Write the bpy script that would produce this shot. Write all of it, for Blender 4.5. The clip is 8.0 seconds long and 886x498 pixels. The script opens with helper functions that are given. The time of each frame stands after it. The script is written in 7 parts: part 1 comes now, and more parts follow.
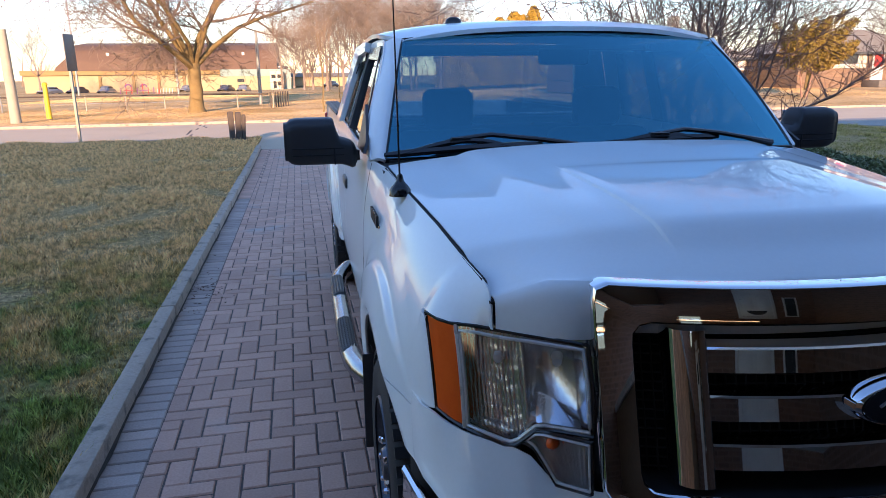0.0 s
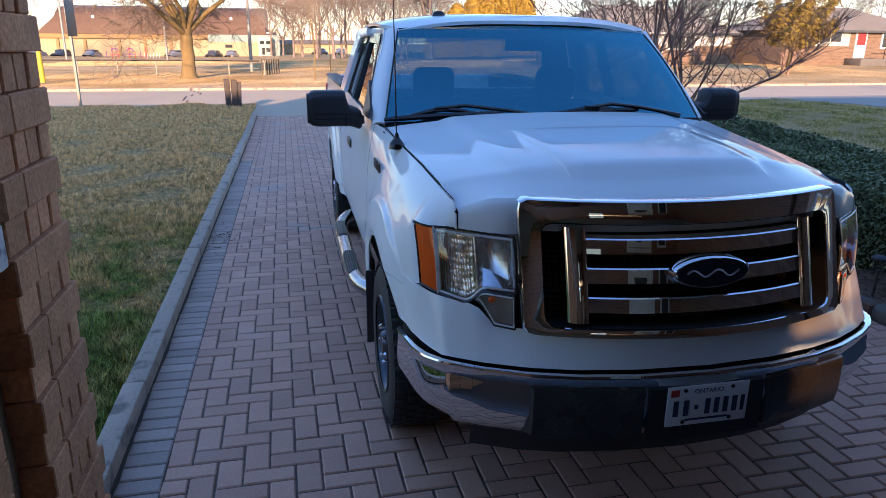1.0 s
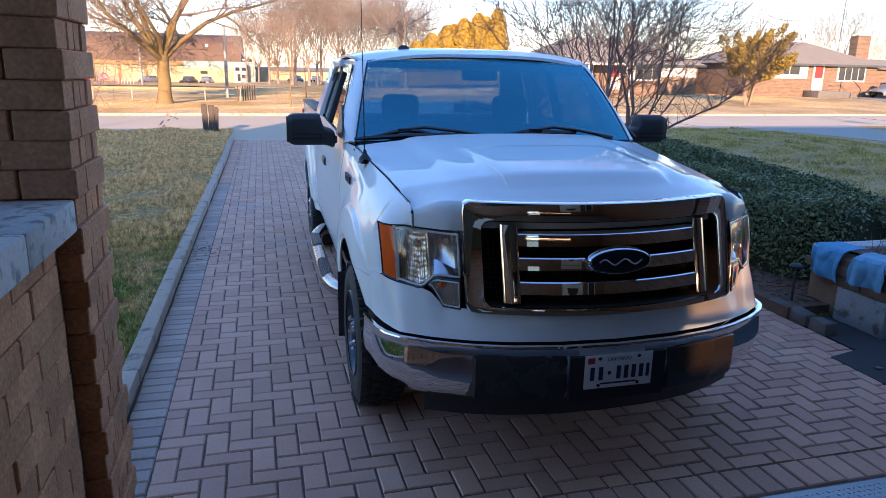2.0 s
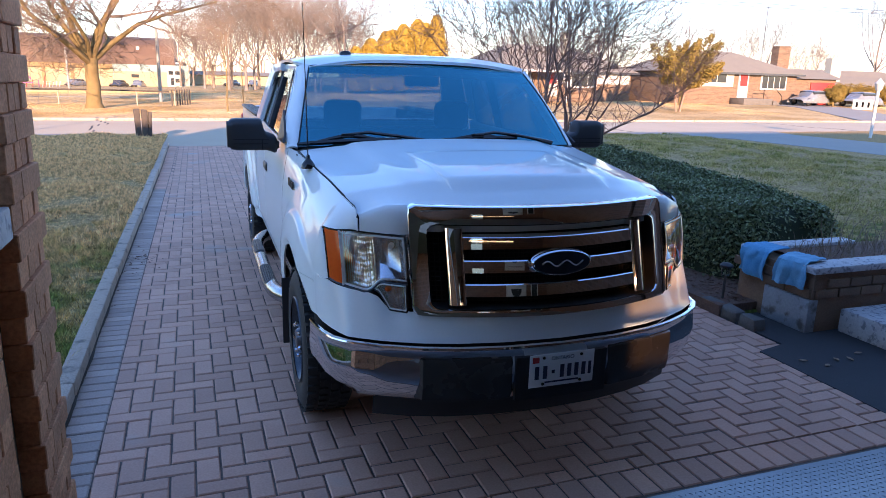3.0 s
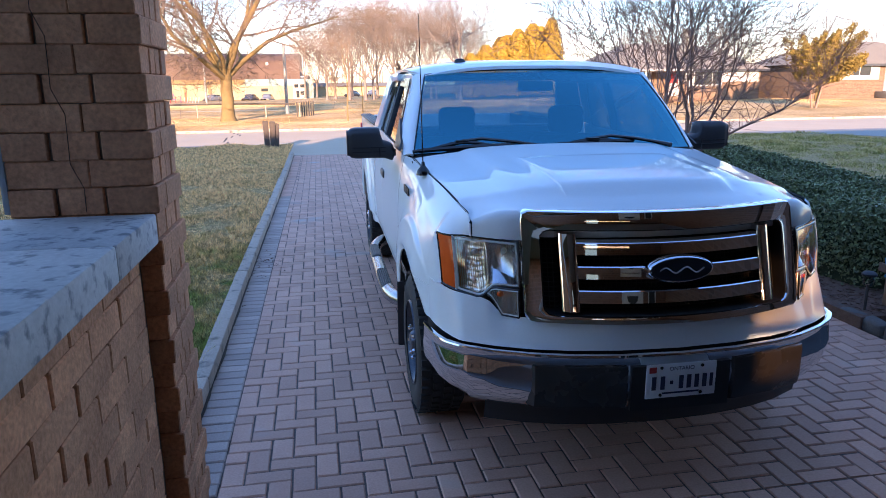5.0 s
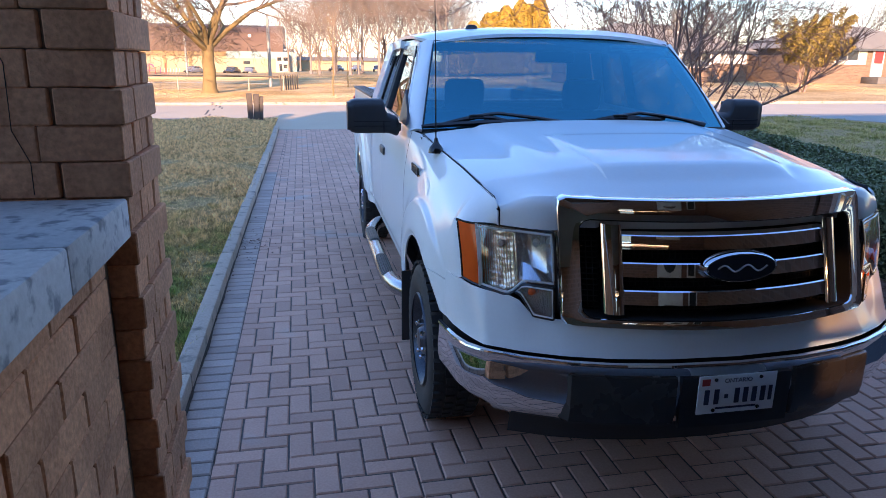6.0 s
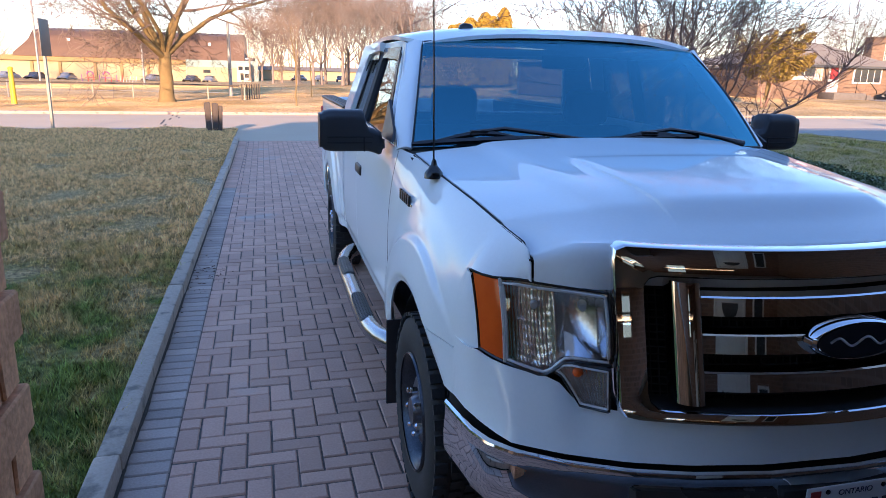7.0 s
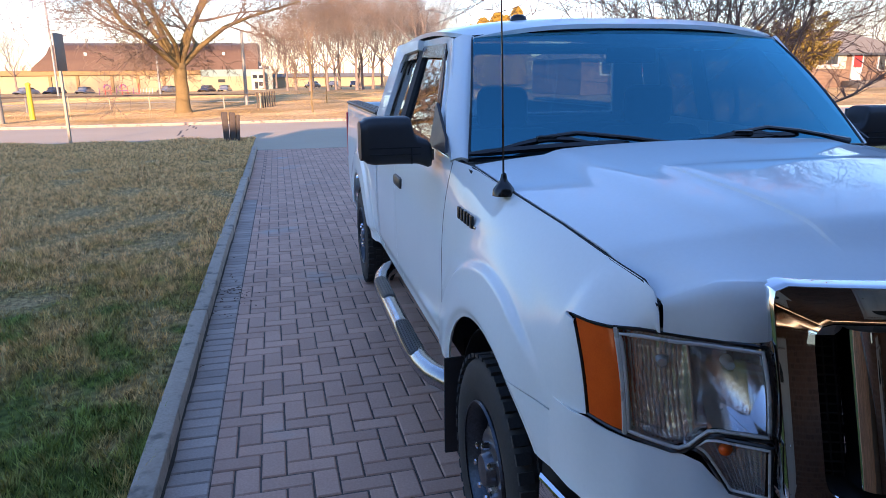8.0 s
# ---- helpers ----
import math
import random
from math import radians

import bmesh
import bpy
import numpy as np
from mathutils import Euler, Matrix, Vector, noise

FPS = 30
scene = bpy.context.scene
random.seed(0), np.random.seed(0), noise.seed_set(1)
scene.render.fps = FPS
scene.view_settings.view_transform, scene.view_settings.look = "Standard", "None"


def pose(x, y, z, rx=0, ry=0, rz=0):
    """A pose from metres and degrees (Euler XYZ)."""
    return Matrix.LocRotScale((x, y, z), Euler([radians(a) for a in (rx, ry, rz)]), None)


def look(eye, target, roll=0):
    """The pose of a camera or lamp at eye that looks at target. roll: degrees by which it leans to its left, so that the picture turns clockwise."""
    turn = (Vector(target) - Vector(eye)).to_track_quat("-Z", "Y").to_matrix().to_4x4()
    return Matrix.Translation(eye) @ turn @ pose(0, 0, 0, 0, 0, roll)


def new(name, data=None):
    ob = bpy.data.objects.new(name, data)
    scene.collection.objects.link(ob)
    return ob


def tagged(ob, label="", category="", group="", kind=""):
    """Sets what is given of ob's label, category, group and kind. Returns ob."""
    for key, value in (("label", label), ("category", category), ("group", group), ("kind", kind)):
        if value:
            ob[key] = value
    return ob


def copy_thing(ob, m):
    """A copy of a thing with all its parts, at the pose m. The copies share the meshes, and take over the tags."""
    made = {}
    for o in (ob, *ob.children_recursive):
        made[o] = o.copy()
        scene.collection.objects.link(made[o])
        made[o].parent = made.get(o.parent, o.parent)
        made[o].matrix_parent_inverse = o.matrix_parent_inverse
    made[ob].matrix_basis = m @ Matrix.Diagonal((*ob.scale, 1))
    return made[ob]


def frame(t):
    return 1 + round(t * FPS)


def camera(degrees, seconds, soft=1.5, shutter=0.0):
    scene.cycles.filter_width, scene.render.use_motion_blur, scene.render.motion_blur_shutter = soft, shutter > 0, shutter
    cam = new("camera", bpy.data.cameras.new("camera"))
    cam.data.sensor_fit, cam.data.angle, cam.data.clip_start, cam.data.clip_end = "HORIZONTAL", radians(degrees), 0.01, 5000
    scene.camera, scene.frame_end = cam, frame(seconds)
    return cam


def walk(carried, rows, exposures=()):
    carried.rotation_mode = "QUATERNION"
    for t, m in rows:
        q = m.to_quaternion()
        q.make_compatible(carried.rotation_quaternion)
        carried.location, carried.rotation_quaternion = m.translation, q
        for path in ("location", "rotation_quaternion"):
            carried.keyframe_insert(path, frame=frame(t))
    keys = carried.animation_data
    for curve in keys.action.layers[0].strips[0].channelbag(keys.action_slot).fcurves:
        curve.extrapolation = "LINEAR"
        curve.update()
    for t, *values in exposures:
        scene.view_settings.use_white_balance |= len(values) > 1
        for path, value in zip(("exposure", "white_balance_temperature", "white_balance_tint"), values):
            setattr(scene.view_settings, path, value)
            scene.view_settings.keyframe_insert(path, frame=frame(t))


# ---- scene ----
cam = camera(66.1, 8.0, soft=0.8)
PATH = [
    (0, (0.7485, -0.6154, 1.6620), (1.1430, 1.2890, 1.1630), -0.58),
    (0.5, (0.6449, -1.0557, 1.6913), (1.0464, 0.8199, 1.1250), 0.90),
    (1, (0.5855, -1.4910, 1.7372), (1.0090, 0.3762, 1.1594), 0.52),
    (1.5, (0.5088, -1.7775, 1.7444), (1.1326, 0.0496, 1.2224), 0.20),
    (2, (0.5436, -2.0029, 1.7489), (1.0424, -0.1323, 1.2470), 1.13),
    (2.2, (0.5493, -2.0395, 1.7517), (1.1631, -0.1966, 1.2755), 2.07),
    (3.3, (0.5142, -2.0197, 1.7489), (1.1768, -0.1958, 1.2647), 1.56),
    (3.5, (0.5194, -2.0158, 1.7491), (1.1447, -0.1802, 1.2597), 1.10),
    (4, (0.5237, -2.0153, 1.7509), (1.0669, -0.1527, 1.2656), 0.13),
    (4.5, (0.5375, -2.0295, 1.7535), (0.9935, -0.1371, 1.2945), 0.02),
    (5, (0.5225, -2.0406, 1.7530), (0.8631, -0.1270, 1.2818), -0.51),
    (5.2, (0.5242, -2.0237, 1.7483), (0.8247, -0.1097, 1.2520), -0.21),
    (6.3, (0.4244, -1.4026, 1.6946), (0.8329, 0.4813, 1.1615), 0.93),
    (6.5, (0.4444, -1.2513, 1.6934), (0.8136, 0.6658, 1.2591), -0.23),
    (7, (0.4458, -0.9276, 1.6663), (0.9402, 0.9446, 1.1659), 1.42),
    (7.5, (0.3610, -0.5902, 1.6614), (0.8371, 1.2928, 1.1843), -0.40),
    (8, (0.3782, -0.4791, 1.6547), (0.8235, 1.4065, 1.1584), -0.55),
]
EXPOSURES = [(0.0, 1.42, 6420, 29), (0.5, 1.24, 6250, 32), (1.0, 1.38, 6150, 29), (2.0, 1.62, 6060, 28), (3.3, 1.76, 6070, 30), (5.2, 1.84, 6050, 30), (6.5, 1.72, 6130, 30), (8.0, 1.46, 6250, 31)]
walk(cam, [(t, look(eye, target, roll)) for t, eye, target, roll in PATH], EXPOSURES)

# ---- light: low winter sun behind the house, clear sky ----
SUN_EL, SUN_AZ = 13.0, -15.0   # degrees; the light travels towards (sin, cos) of -SUN_AZ
world = bpy.data.worlds.new("sky")
scene.world = world
world.use_nodes = True
wn = world.node_tree
sky = wn.nodes.new("ShaderNodeTexSky")
sky.sky_type = "NISHITA"
sky.sun_disc = False
sky.sun_elevation = radians(SUN_EL)
sky.sun_rotation = radians(180 + 15.0)
sky.air_density, sky.dust_density, sky.ozone_density = 1.4, 0.0, 4.5
sky.altitude = 500
wn.links.new(sky.outputs[0], wn.nodes["Background"].inputs[0])
wn.nodes["Background"].inputs[1].default_value = 0.165

sun_data = bpy.data.lights.new("sun", "SUN")
sun_data.energy, sun_data.angle, sun_data.color = 4.8, radians(0.6), (1.0, 0.70, 0.39)
sun = new("sun", sun_data)
SUN_TRAVEL = Vector((math.sin(radians(15.0)) * math.cos(radians(SUN_EL)), math.cos(radians(15.0)) * math.cos(radians(SUN_EL)), -math.sin(radians(SUN_EL))))
sun.matrix_world = Matrix.Translation((-20, -40, 12)) @ SUN_TRAVEL.to_track_quat("-Z", "Y").to_matrix().to_4x4()


# ---- materials ----
def surface(name, dark, light, scale=8.0, rough=0.6, metal=0.0, bump=0.2, fine=60.0, vary=0.0, coat=0.0, island=False, spread=0.5, stain=None, bump_dist=0.01):
    """A procedural surface: two colours mixed at a broad and a fine scale, a bump of both, and a spread of tone from piece to piece."""
    m = bpy.data.materials.new(name)
    m.use_nodes = True
    nt = m.node_tree
    p = nt.nodes["Principled BSDF"]
    geo = nt.nodes.new("ShaderNodeNewGeometry")
    n1, n2 = nt.nodes.new("ShaderNodeTexNoise"), nt.nodes.new("ShaderNodeTexNoise")
    for n, s in ((n1, scale), (n2, fine)):
        n.inputs["Scale"].default_value = s
        n.inputs["Detail"].default_value = 5.0
        nt.links.new(geo.outputs["Position"], n.inputs["Vector"])
    add = nt.nodes.new("ShaderNodeMath")
    add.operation = "MULTIPLY_ADD"
    add.inputs[1].default_value = 0.55
    nt.links.new(n2.outputs[0], add.inputs[0])
    half = nt.nodes.new("ShaderNodeMath")
    half.operation = "MULTIPLY"
    half.inputs[1].default_value = 0.45
    nt.links.new(n1.outputs[0], half.inputs[0])
    nt.links.new(half.outputs[0], add.inputs[2])
    ramp = nt.nodes.new("ShaderNodeMapRange")
    ramp.inputs[1].default_value, ramp.inputs[2].default_value = 0.5 - spread / 2, 0.5 + spread / 2
    nt.links.new(add.outputs[0], ramp.inputs[0])
    mix = nt.nodes.new("ShaderNodeMix")
    mix.data_type = "RGBA"
    mix.inputs[6].default_value, mix.inputs[7].default_value = (*dark, 1), (*light, 1)
    nt.links.new(ramp.outputs[0], mix.inputs[0])
    colour = mix.outputs[2]
    if stain:
        n3 = nt.nodes.new("ShaderNodeTexNoise")
        n3.inputs["Scale"].default_value, n3.inputs["Detail"].default_value = stain[1], 6.0
        nt.links.new(geo.outputs["Position"], n3.inputs["Vector"])
        r3 = nt.nodes.new("ShaderNodeMapRange")
        r3.inputs[1].default_value, r3.inputs[2].default_value = stain[2], stain[2] + 0.12
        nt.links.new(n3.outputs[0], r3.inputs[0])
        m3 = nt.nodes.new("ShaderNodeMix")
        m3.data_type = "RGBA"
        m3.inputs[7].default_value = (*stain[0], 1)
        nt.links.new(r3.outputs[0], m3.inputs[0])
        nt.links.new(colour, m3.inputs[6])
        colour = m3.outputs[2]
    if vary:
        rnd = geo.outputs["Random Per Island"] if island else nt.nodes.new("ShaderNodeObjectInfo").outputs["Random"]
        rr = nt.nodes.new("ShaderNodeMapRange")
        rr.inputs[3].default_value, rr.inputs[4].default_value = 1 - vary, 1 + vary
        nt.links.new(rnd, rr.inputs[0])
        hsv = nt.nodes.new("ShaderNodeHueSaturation")
        nt.links.new(colour, hsv.inputs["Color"])
        nt.links.new(rr.outputs[0], hsv.inputs["Value"])
        colour = hsv.outputs[0]
    nt.links.new(colour, p.inputs["Base Color"])
    rg = nt.nodes.new("ShaderNodeMapRange")
    rg.inputs[3].default_value, rg.inputs[4].default_value = max(0.0, rough - 0.12 * min(1, rough * 3)), min(1.0, rough + 0.12 * min(1, rough * 3))
    nt.links.new(n1.outputs[0], rg.inputs[0])
    nt.links.new(rg.outputs[0], p.inputs["Roughness"])
    p.inputs["Metallic"].default_value = metal
    if coat:
        p.inputs["Specular IOR Level"].default_value = 0.0
        p.inputs["Coat Weight"].default_value, p.inputs["Coat Roughness"].default_value = coat, 0.012
    if bump:
        b = nt.nodes.new("ShaderNodeBump")
        b.inputs["Strength"].default_value, b.inputs["Distance"].default_value = bump, bump_dist
        nt.links.new(add.outputs[0], b.inputs["Height"])
        nt.links.new(b.outputs[0], p.inputs["Normal"])
    return m


def glass(name, tint, gloss=(1.0, 1.0, 1.0), mirror=0.05):
    """A thin pane: it lets tinted light through and mirrors more at a slant."""
    m = bpy.data.materials.new(name)
    m.use_nodes = True
    nt = m.node_tree
    nt.nodes.remove(nt.nodes["Principled BSDF"])
    out = nt.nodes["Material Output"]
    t, g, w, x = (nt.nodes.new("ShaderNode" + k) for k in ("BsdfTransparent", "BsdfGlossy", "LayerWeight", "MixShader"))
    pw, mr = nt.nodes.new("ShaderNodeMath"), nt.nodes.new("ShaderNodeMapRange")
    pw.operation = "POWER"
    pw.inputs[1].default_value = 4.0
    mr.inputs[3].default_value = mirror
    t.inputs[0].default_value = (*tint, 1)
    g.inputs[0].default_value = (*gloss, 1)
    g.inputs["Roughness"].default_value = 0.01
    w.inputs[0].default_value = 0.5
    nt.links.new(w.outputs["Facing"], pw.inputs[0])
    nt.links.new(pw.outputs[0], mr.inputs[0])
    nt.links.new(mr.outputs[0], x.inputs[0])
    nt.links.new(t.outputs[0], x.inputs[1])
    nt.links.new(g.outputs[0], x.inputs[2])
    nt.links.new(x.outputs[0], out.inputs[0])
    return m


def patches(name, cols, scale, fine, rough=0.95, bump=0.3, lo=0.38, hi=0.62, along=None, deep=0.03, grain=(0.35, 1.7)):
    """Ground whose colour goes through three tones in broad patches with a fine grain."""
    m = bpy.data.materials.new(name)
    m.use_nodes = True
    nt = m.node_tree
    p = nt.nodes["Principled BSDF"]
    geo = nt.nodes.new("ShaderNodeNewGeometry")
    n1, n2 = nt.nodes.new("ShaderNodeTexNoise"), nt.nodes.new("ShaderNodeTexNoise")
    n1.inputs["Scale"].default_value, n1.inputs["Detail"].default_value = scale, 8.0
    n2.inputs["Scale"].default_value, n2.inputs["Detail"].default_value = fine, 3.0
    for n in (n1, n2):
        nt.links.new(geo.outputs["Position"], n.inputs["Vector"])
    r = nt.nodes.new("ShaderNodeValToRGB")
    r.color_ramp.elements[0].position, r.color_ramp.elements[1].position = lo, hi
    r.color_ramp.elements[0].color, r.color_ramp.elements[1].color = (*cols[0], 1), (*cols[2], 1)
    e = r.color_ramp.elements.new((lo + hi) / 2)
    e.color = (*cols[1], 1)
    if along:
        sep, mp, sm = nt.nodes.new("ShaderNodeSeparateXYZ"), nt.nodes.new("ShaderNodeMapRange"), nt.nodes.new("ShaderNodeMath")
        mp.inputs[1].default_value, mp.inputs[2].default_value = along[0], along[1]
        mp.inputs[3].default_value, mp.inputs[4].default_value = -along[2], along[2]
        nt.links.new(geo.outputs["Position"], sep.inputs[0])
        nt.links.new(sep.outputs[1], mp.inputs[0])
        nt.links.new(mp.outputs[0], sm.inputs[0])
        nt.links.new(n1.outputs[0], sm.inputs[1])
        nt.links.new(sm.outputs[0], r.inputs[0])
    else:
        nt.links.new(n1.outputs[0], r.inputs[0])
    hsv = nt.nodes.new("ShaderNodeHueSaturation")
    mr = nt.nodes.new("ShaderNodeMapRange")
    mr.inputs[1].default_value, mr.inputs[2].default_value = 0.3, 0.7
    mr.inputs[3].default_value, mr.inputs[4].default_value = grain
    nt.links.new(n2.outputs[0], mr.inputs[0])
    nt.links.new(mr.outputs[0], hsv.inputs["Value"])
    nt.links.new(r.outputs[0], hsv.inputs["Color"])
    nt.links.new(hsv.outputs[0], p.inputs["Base Color"])
    p.inputs["Roughness"].default_value = rough
    p.inputs["Specular IOR Level"].default_value = 0.08
    b = nt.nodes.new("ShaderNodeBump")
    b.inputs["Strength"].default_value, b.inputs["Distance"].default_value = bump, deep
    nt.links.new(n2.outputs[0], b.inputs["Height"])
    nt.links.new(b.outputs[0], p.inputs["Normal"])
    return m


M = {}
M["paint"] = surface("white_car_paint", (0.80, 0.84, 0.835), (0.845, 0.88, 0.875), 3, 0.42, 0, 0.0, 90, coat=0.8)
M["chrome"] = surface("chrome", (0.76, 0.77, 0.78), (0.84, 0.84, 0.85), 5, 0.022, 1.0, 0.0, 80)
M["steel_step"] = surface("polished_steel", (0.30, 0.31, 0.33), (0.42, 0.42, 0.43), 9, 0.22, 1.0, 0.03, 90)
M["silver"] = surface("satin_silver", (0.66, 0.67, 0.69), (0.80, 0.80, 0.81), 12, 0.38, 0.8, 0.0, 80)
M["black_plastic"] = surface("textured_black_plastic", (0.012, 0.012, 0.014), (0.03, 0.03, 0.033), 12, 0.45, 0, 0.15, 400, bump_dist=0.001)
M["gloss_black"] = surface("gloss_black_plastic", (0.008, 0.008, 0.009), (0.015, 0.015, 0.017), 12, 0.16, 0, 0.0, 200)
M["visor"] = surface("smoked_acrylic", (0.02, 0.022, 0.026), (0.035, 0.037, 0.04), 12, 0.12, 0, 0.0, 200)
M["pad"] = surface("smooth_bumper_pad", (0.025, 0.025, 0.027), (0.05, 0.047, 0.044), 6, 0.26, 0, 0.05, 300, bump_dist=0.001)
M["rubber"] = surface("tyre_rubber", (0.012, 0.012, 0.013), (0.035, 0.034, 0.033), 9, 0.75, 0, 0.2, 120, bump_dist=0.002)
M["rim_dark"] = surface("dark_steel_wheel", (0.03, 0.035, 0.04), (0.10, 0.11, 0.13), 14, 0.35, 0.8, 0.1, 120, bump_dist=0.002)
M["rim_light"] = surface("grey_wheel_centre", (0.09, 0.095, 0.11), (0.17, 0.175, 0.19), 20, 0.34, 0.9, 0.1, 150, bump_dist=0.002)
# Near-black: shade in gaps and behind openings is put into this colour.
M["gap"] = surface("gap_shade_black", (0.004, 0.004, 0.005), (0.008, 0.008, 0.009), 10, 0.8, 0, 0)
# The blue of the mirrored sky is painted into the gloss colour.
M["windshield"] = glass("sky_tinted_windshield", (0.26, 0.345, 0.36), (0.15, 0.76, 1.0), 0.31)
M["side_glass"] = glass("tinted_side_glass", (0.38, 0.40, 0.41), (1.0, 1.0, 1.0), 0.14)
M["pane"] = glass("window_pane", (0.75, 0.8, 0.8))
M["lens"] = glass("clear_lamp_lens", (0.93, 0.95, 0.97), (1.0, 1.0, 1.0), 0.09)
# The tint sets how strong the sunbeam on the bumper is.
M["beam_glass"] = glass("beam_dimming_pane", (0.48, 0.41, 0.33), (1.0, 1.0, 1.0), 0.05)
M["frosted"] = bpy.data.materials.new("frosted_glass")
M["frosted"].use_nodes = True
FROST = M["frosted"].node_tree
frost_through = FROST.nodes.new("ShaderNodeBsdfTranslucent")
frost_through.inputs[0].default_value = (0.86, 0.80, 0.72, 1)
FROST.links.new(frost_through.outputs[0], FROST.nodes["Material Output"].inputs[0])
M["amber"] = surface("amber_lamp_plastic", (0.74, 0.088, 0.012), (0.88, 0.13, 0.016), 30, 0.18, 0, 0.2, 260, coat=0.6, bump_dist=0.001)
M["reflector"] = surface("lamp_reflector", (0.62, 0.62, 0.62), (0.80, 0.80, 0.80), 40, 0.20, 0.85, 0.5, 150, bump_dist=0.003)
M["mirror_dish"] = surface("mirror_dish", (0.72, 0.73, 0.75), (0.82, 0.82, 0.84), 40, 0.07, 0.95, 0.1, 160, bump_dist=0.002)
M["bezel"] = surface("lamp_bezel", (0.52, 0.52, 0.50), (0.66, 0.65, 0.62), 20, 0.3, 0.3, 0.05, 200)
M["interior"] = surface("dark_grey_cloth", (0.03, 0.032, 0.036), (0.06, 0.062, 0.066), 20, 0.9, 0, 0.2, 300, bump_dist=0.002)
M["plate"] = surface("plate_white", (0.82, 0.83, 0.82), (0.88, 0.88, 0.87), 30, 0.35, 0, 0.05, 300, bump_dist=0.001)
M["plate_ink"] = surface("plate_ink", (0.02, 0.025, 0.06), (0.03, 0.035, 0.08), 30, 0.4, 0, 0)
M["plate_red"] = surface("plate_sticker", (0.5, 0.03, 0.03), (0.6, 0.06, 0.05), 30, 0.4, 0, 0)
M["emblem_blue"] = surface("emblem_enamel", (0.006, 0.008, 0.016), (0.012, 0.014, 0.026), 30, 0.6, 0, 0)
M["paver"] = surface("concrete_paver", (0.505, 0.266, 0.184), (0.67, 0.394, 0.284), 2.2, 0.85, 0, 0.5, 95, vary=0.12, spread=0.45, stain=((0.44, 0.36, 0.315), 1.1, 0.60), bump_dist=0.004)
M["paver_joined"] = surface("concrete_paver_joined", (0.505, 0.266, 0.184), (0.67, 0.394, 0.284), 2.2, 0.85, 0, 0.5, 95, vary=0.12, island=True, spread=0.45, stain=((0.44, 0.36, 0.315), 1.1, 0.60), bump_dist=0.004)
M["paver_grey"] = surface("grey_border_paver", (0.36, 0.262, 0.213), (0.50, 0.382, 0.318), 3, 0.85, 0, 0.5, 95, vary=0.16, spread=0.45, bump_dist=0.004)
M["sand"] = surface("dark_joint_sand", (0.085, 0.063, 0.052), (0.16, 0.122, 0.10), 9, 0.95, 0, 0.4, 150)
# Joint soil, darkened with the kerb's shadow line.
M["joint_soil_shade"] = surface("soil_and_kerb_shadow", (0.03, 0.022, 0.016), (0.075, 0.055, 0.04), 14, 0.95, 0, 0.6, 120)
M["kerb"] = surface("kerb_concrete", (0.36, 0.268, 0.196), (0.51, 0.395, 0.305), 4, 0.9, 0, 1.0, 60, vary=0.08, spread=0.5, stain=((0.20, 0.16, 0.125), 9.0, 0.55), bump_dist=0.014)
M["road"] = surface("worn_asphalt", (0.42, 0.325, 0.225), (0.54, 0.43, 0.31), 0.5, 0.9, 0, 0.6, 40, spread=0.5)
M["patch"] = surface("dark_asphalt_patch", (0.025, 0.026, 0.028), (0.06, 0.06, 0.062), 6, 0.9, 0, 0.6, 120, spread=0.5)
M["walkway"] = surface("pale_concrete_walk", (0.238, 0.216, 0.191), (0.317, 0.292, 0.259), 1.5, 0.9, 0, 0.3, 60)
M["ground"] = patches("dry_winter_grass", [(0.40, 0.262, 0.112), (0.52, 0.35, 0.165), (0.60, 0.415, 0.215)], 0.25, 9.0, bump=0.5, deep=0.06, grain=(0.65, 1.3))
# Wide grain range: shading between tufts is put into the lawn colours.
M["lawn"] = patches("lawn_soil_and_thatch", [(0.10, 0.118, 0.028), (0.26, 0.182, 0.07), (0.35, 0.23, 0.105)], 3.2, 24.0, lo=0.32, hi=0.64, along=(1.4, 8.0, 0.22))
M["blade"] = patches("lawn_blades", [(0.25, 0.29, 0.075), (0.60, 0.39, 0.15), (0.78, 0.49, 0.22)], 3.2, 16.0, lo=0.32, hi=0.64, grain=(0.12, 2.0), along=(1.4, 8.0, 0.22))
M["blade_olive"] = patches("olive_lawn_blades", [(0.19, 0.195, 0.055), (0.37, 0.30, 0.10), (0.50, 0.375, 0.145)], 1.6, 16.0, lo=0.34, hi=0.62)
M["mulch"] = surface("dark_mulch", (0.08, 0.042, 0.028), (0.23, 0.125, 0.085), 22, 0.95, 0, 0.9, 90, spread=0.4, bump_dist=0.02)
M["brick"] = surface("brown_clay_brick", (0.48, 0.20, 0.09), (0.80, 0.375, 0.19), 9, 0.9, 0, 1.0, 95, vary=0.16, spread=0.30, bump_dist=0.004)
# Red brick darkened: the carport's deep shade is put into its colour.
M["brick_house"] = surface("shaded_red_brick", (0.09, 0.045, 0.031), (0.165, 0.085, 0.058), 7, 0.85, 0, 0.6, 120, vary=0.2, island=True, bump_dist=0.004)
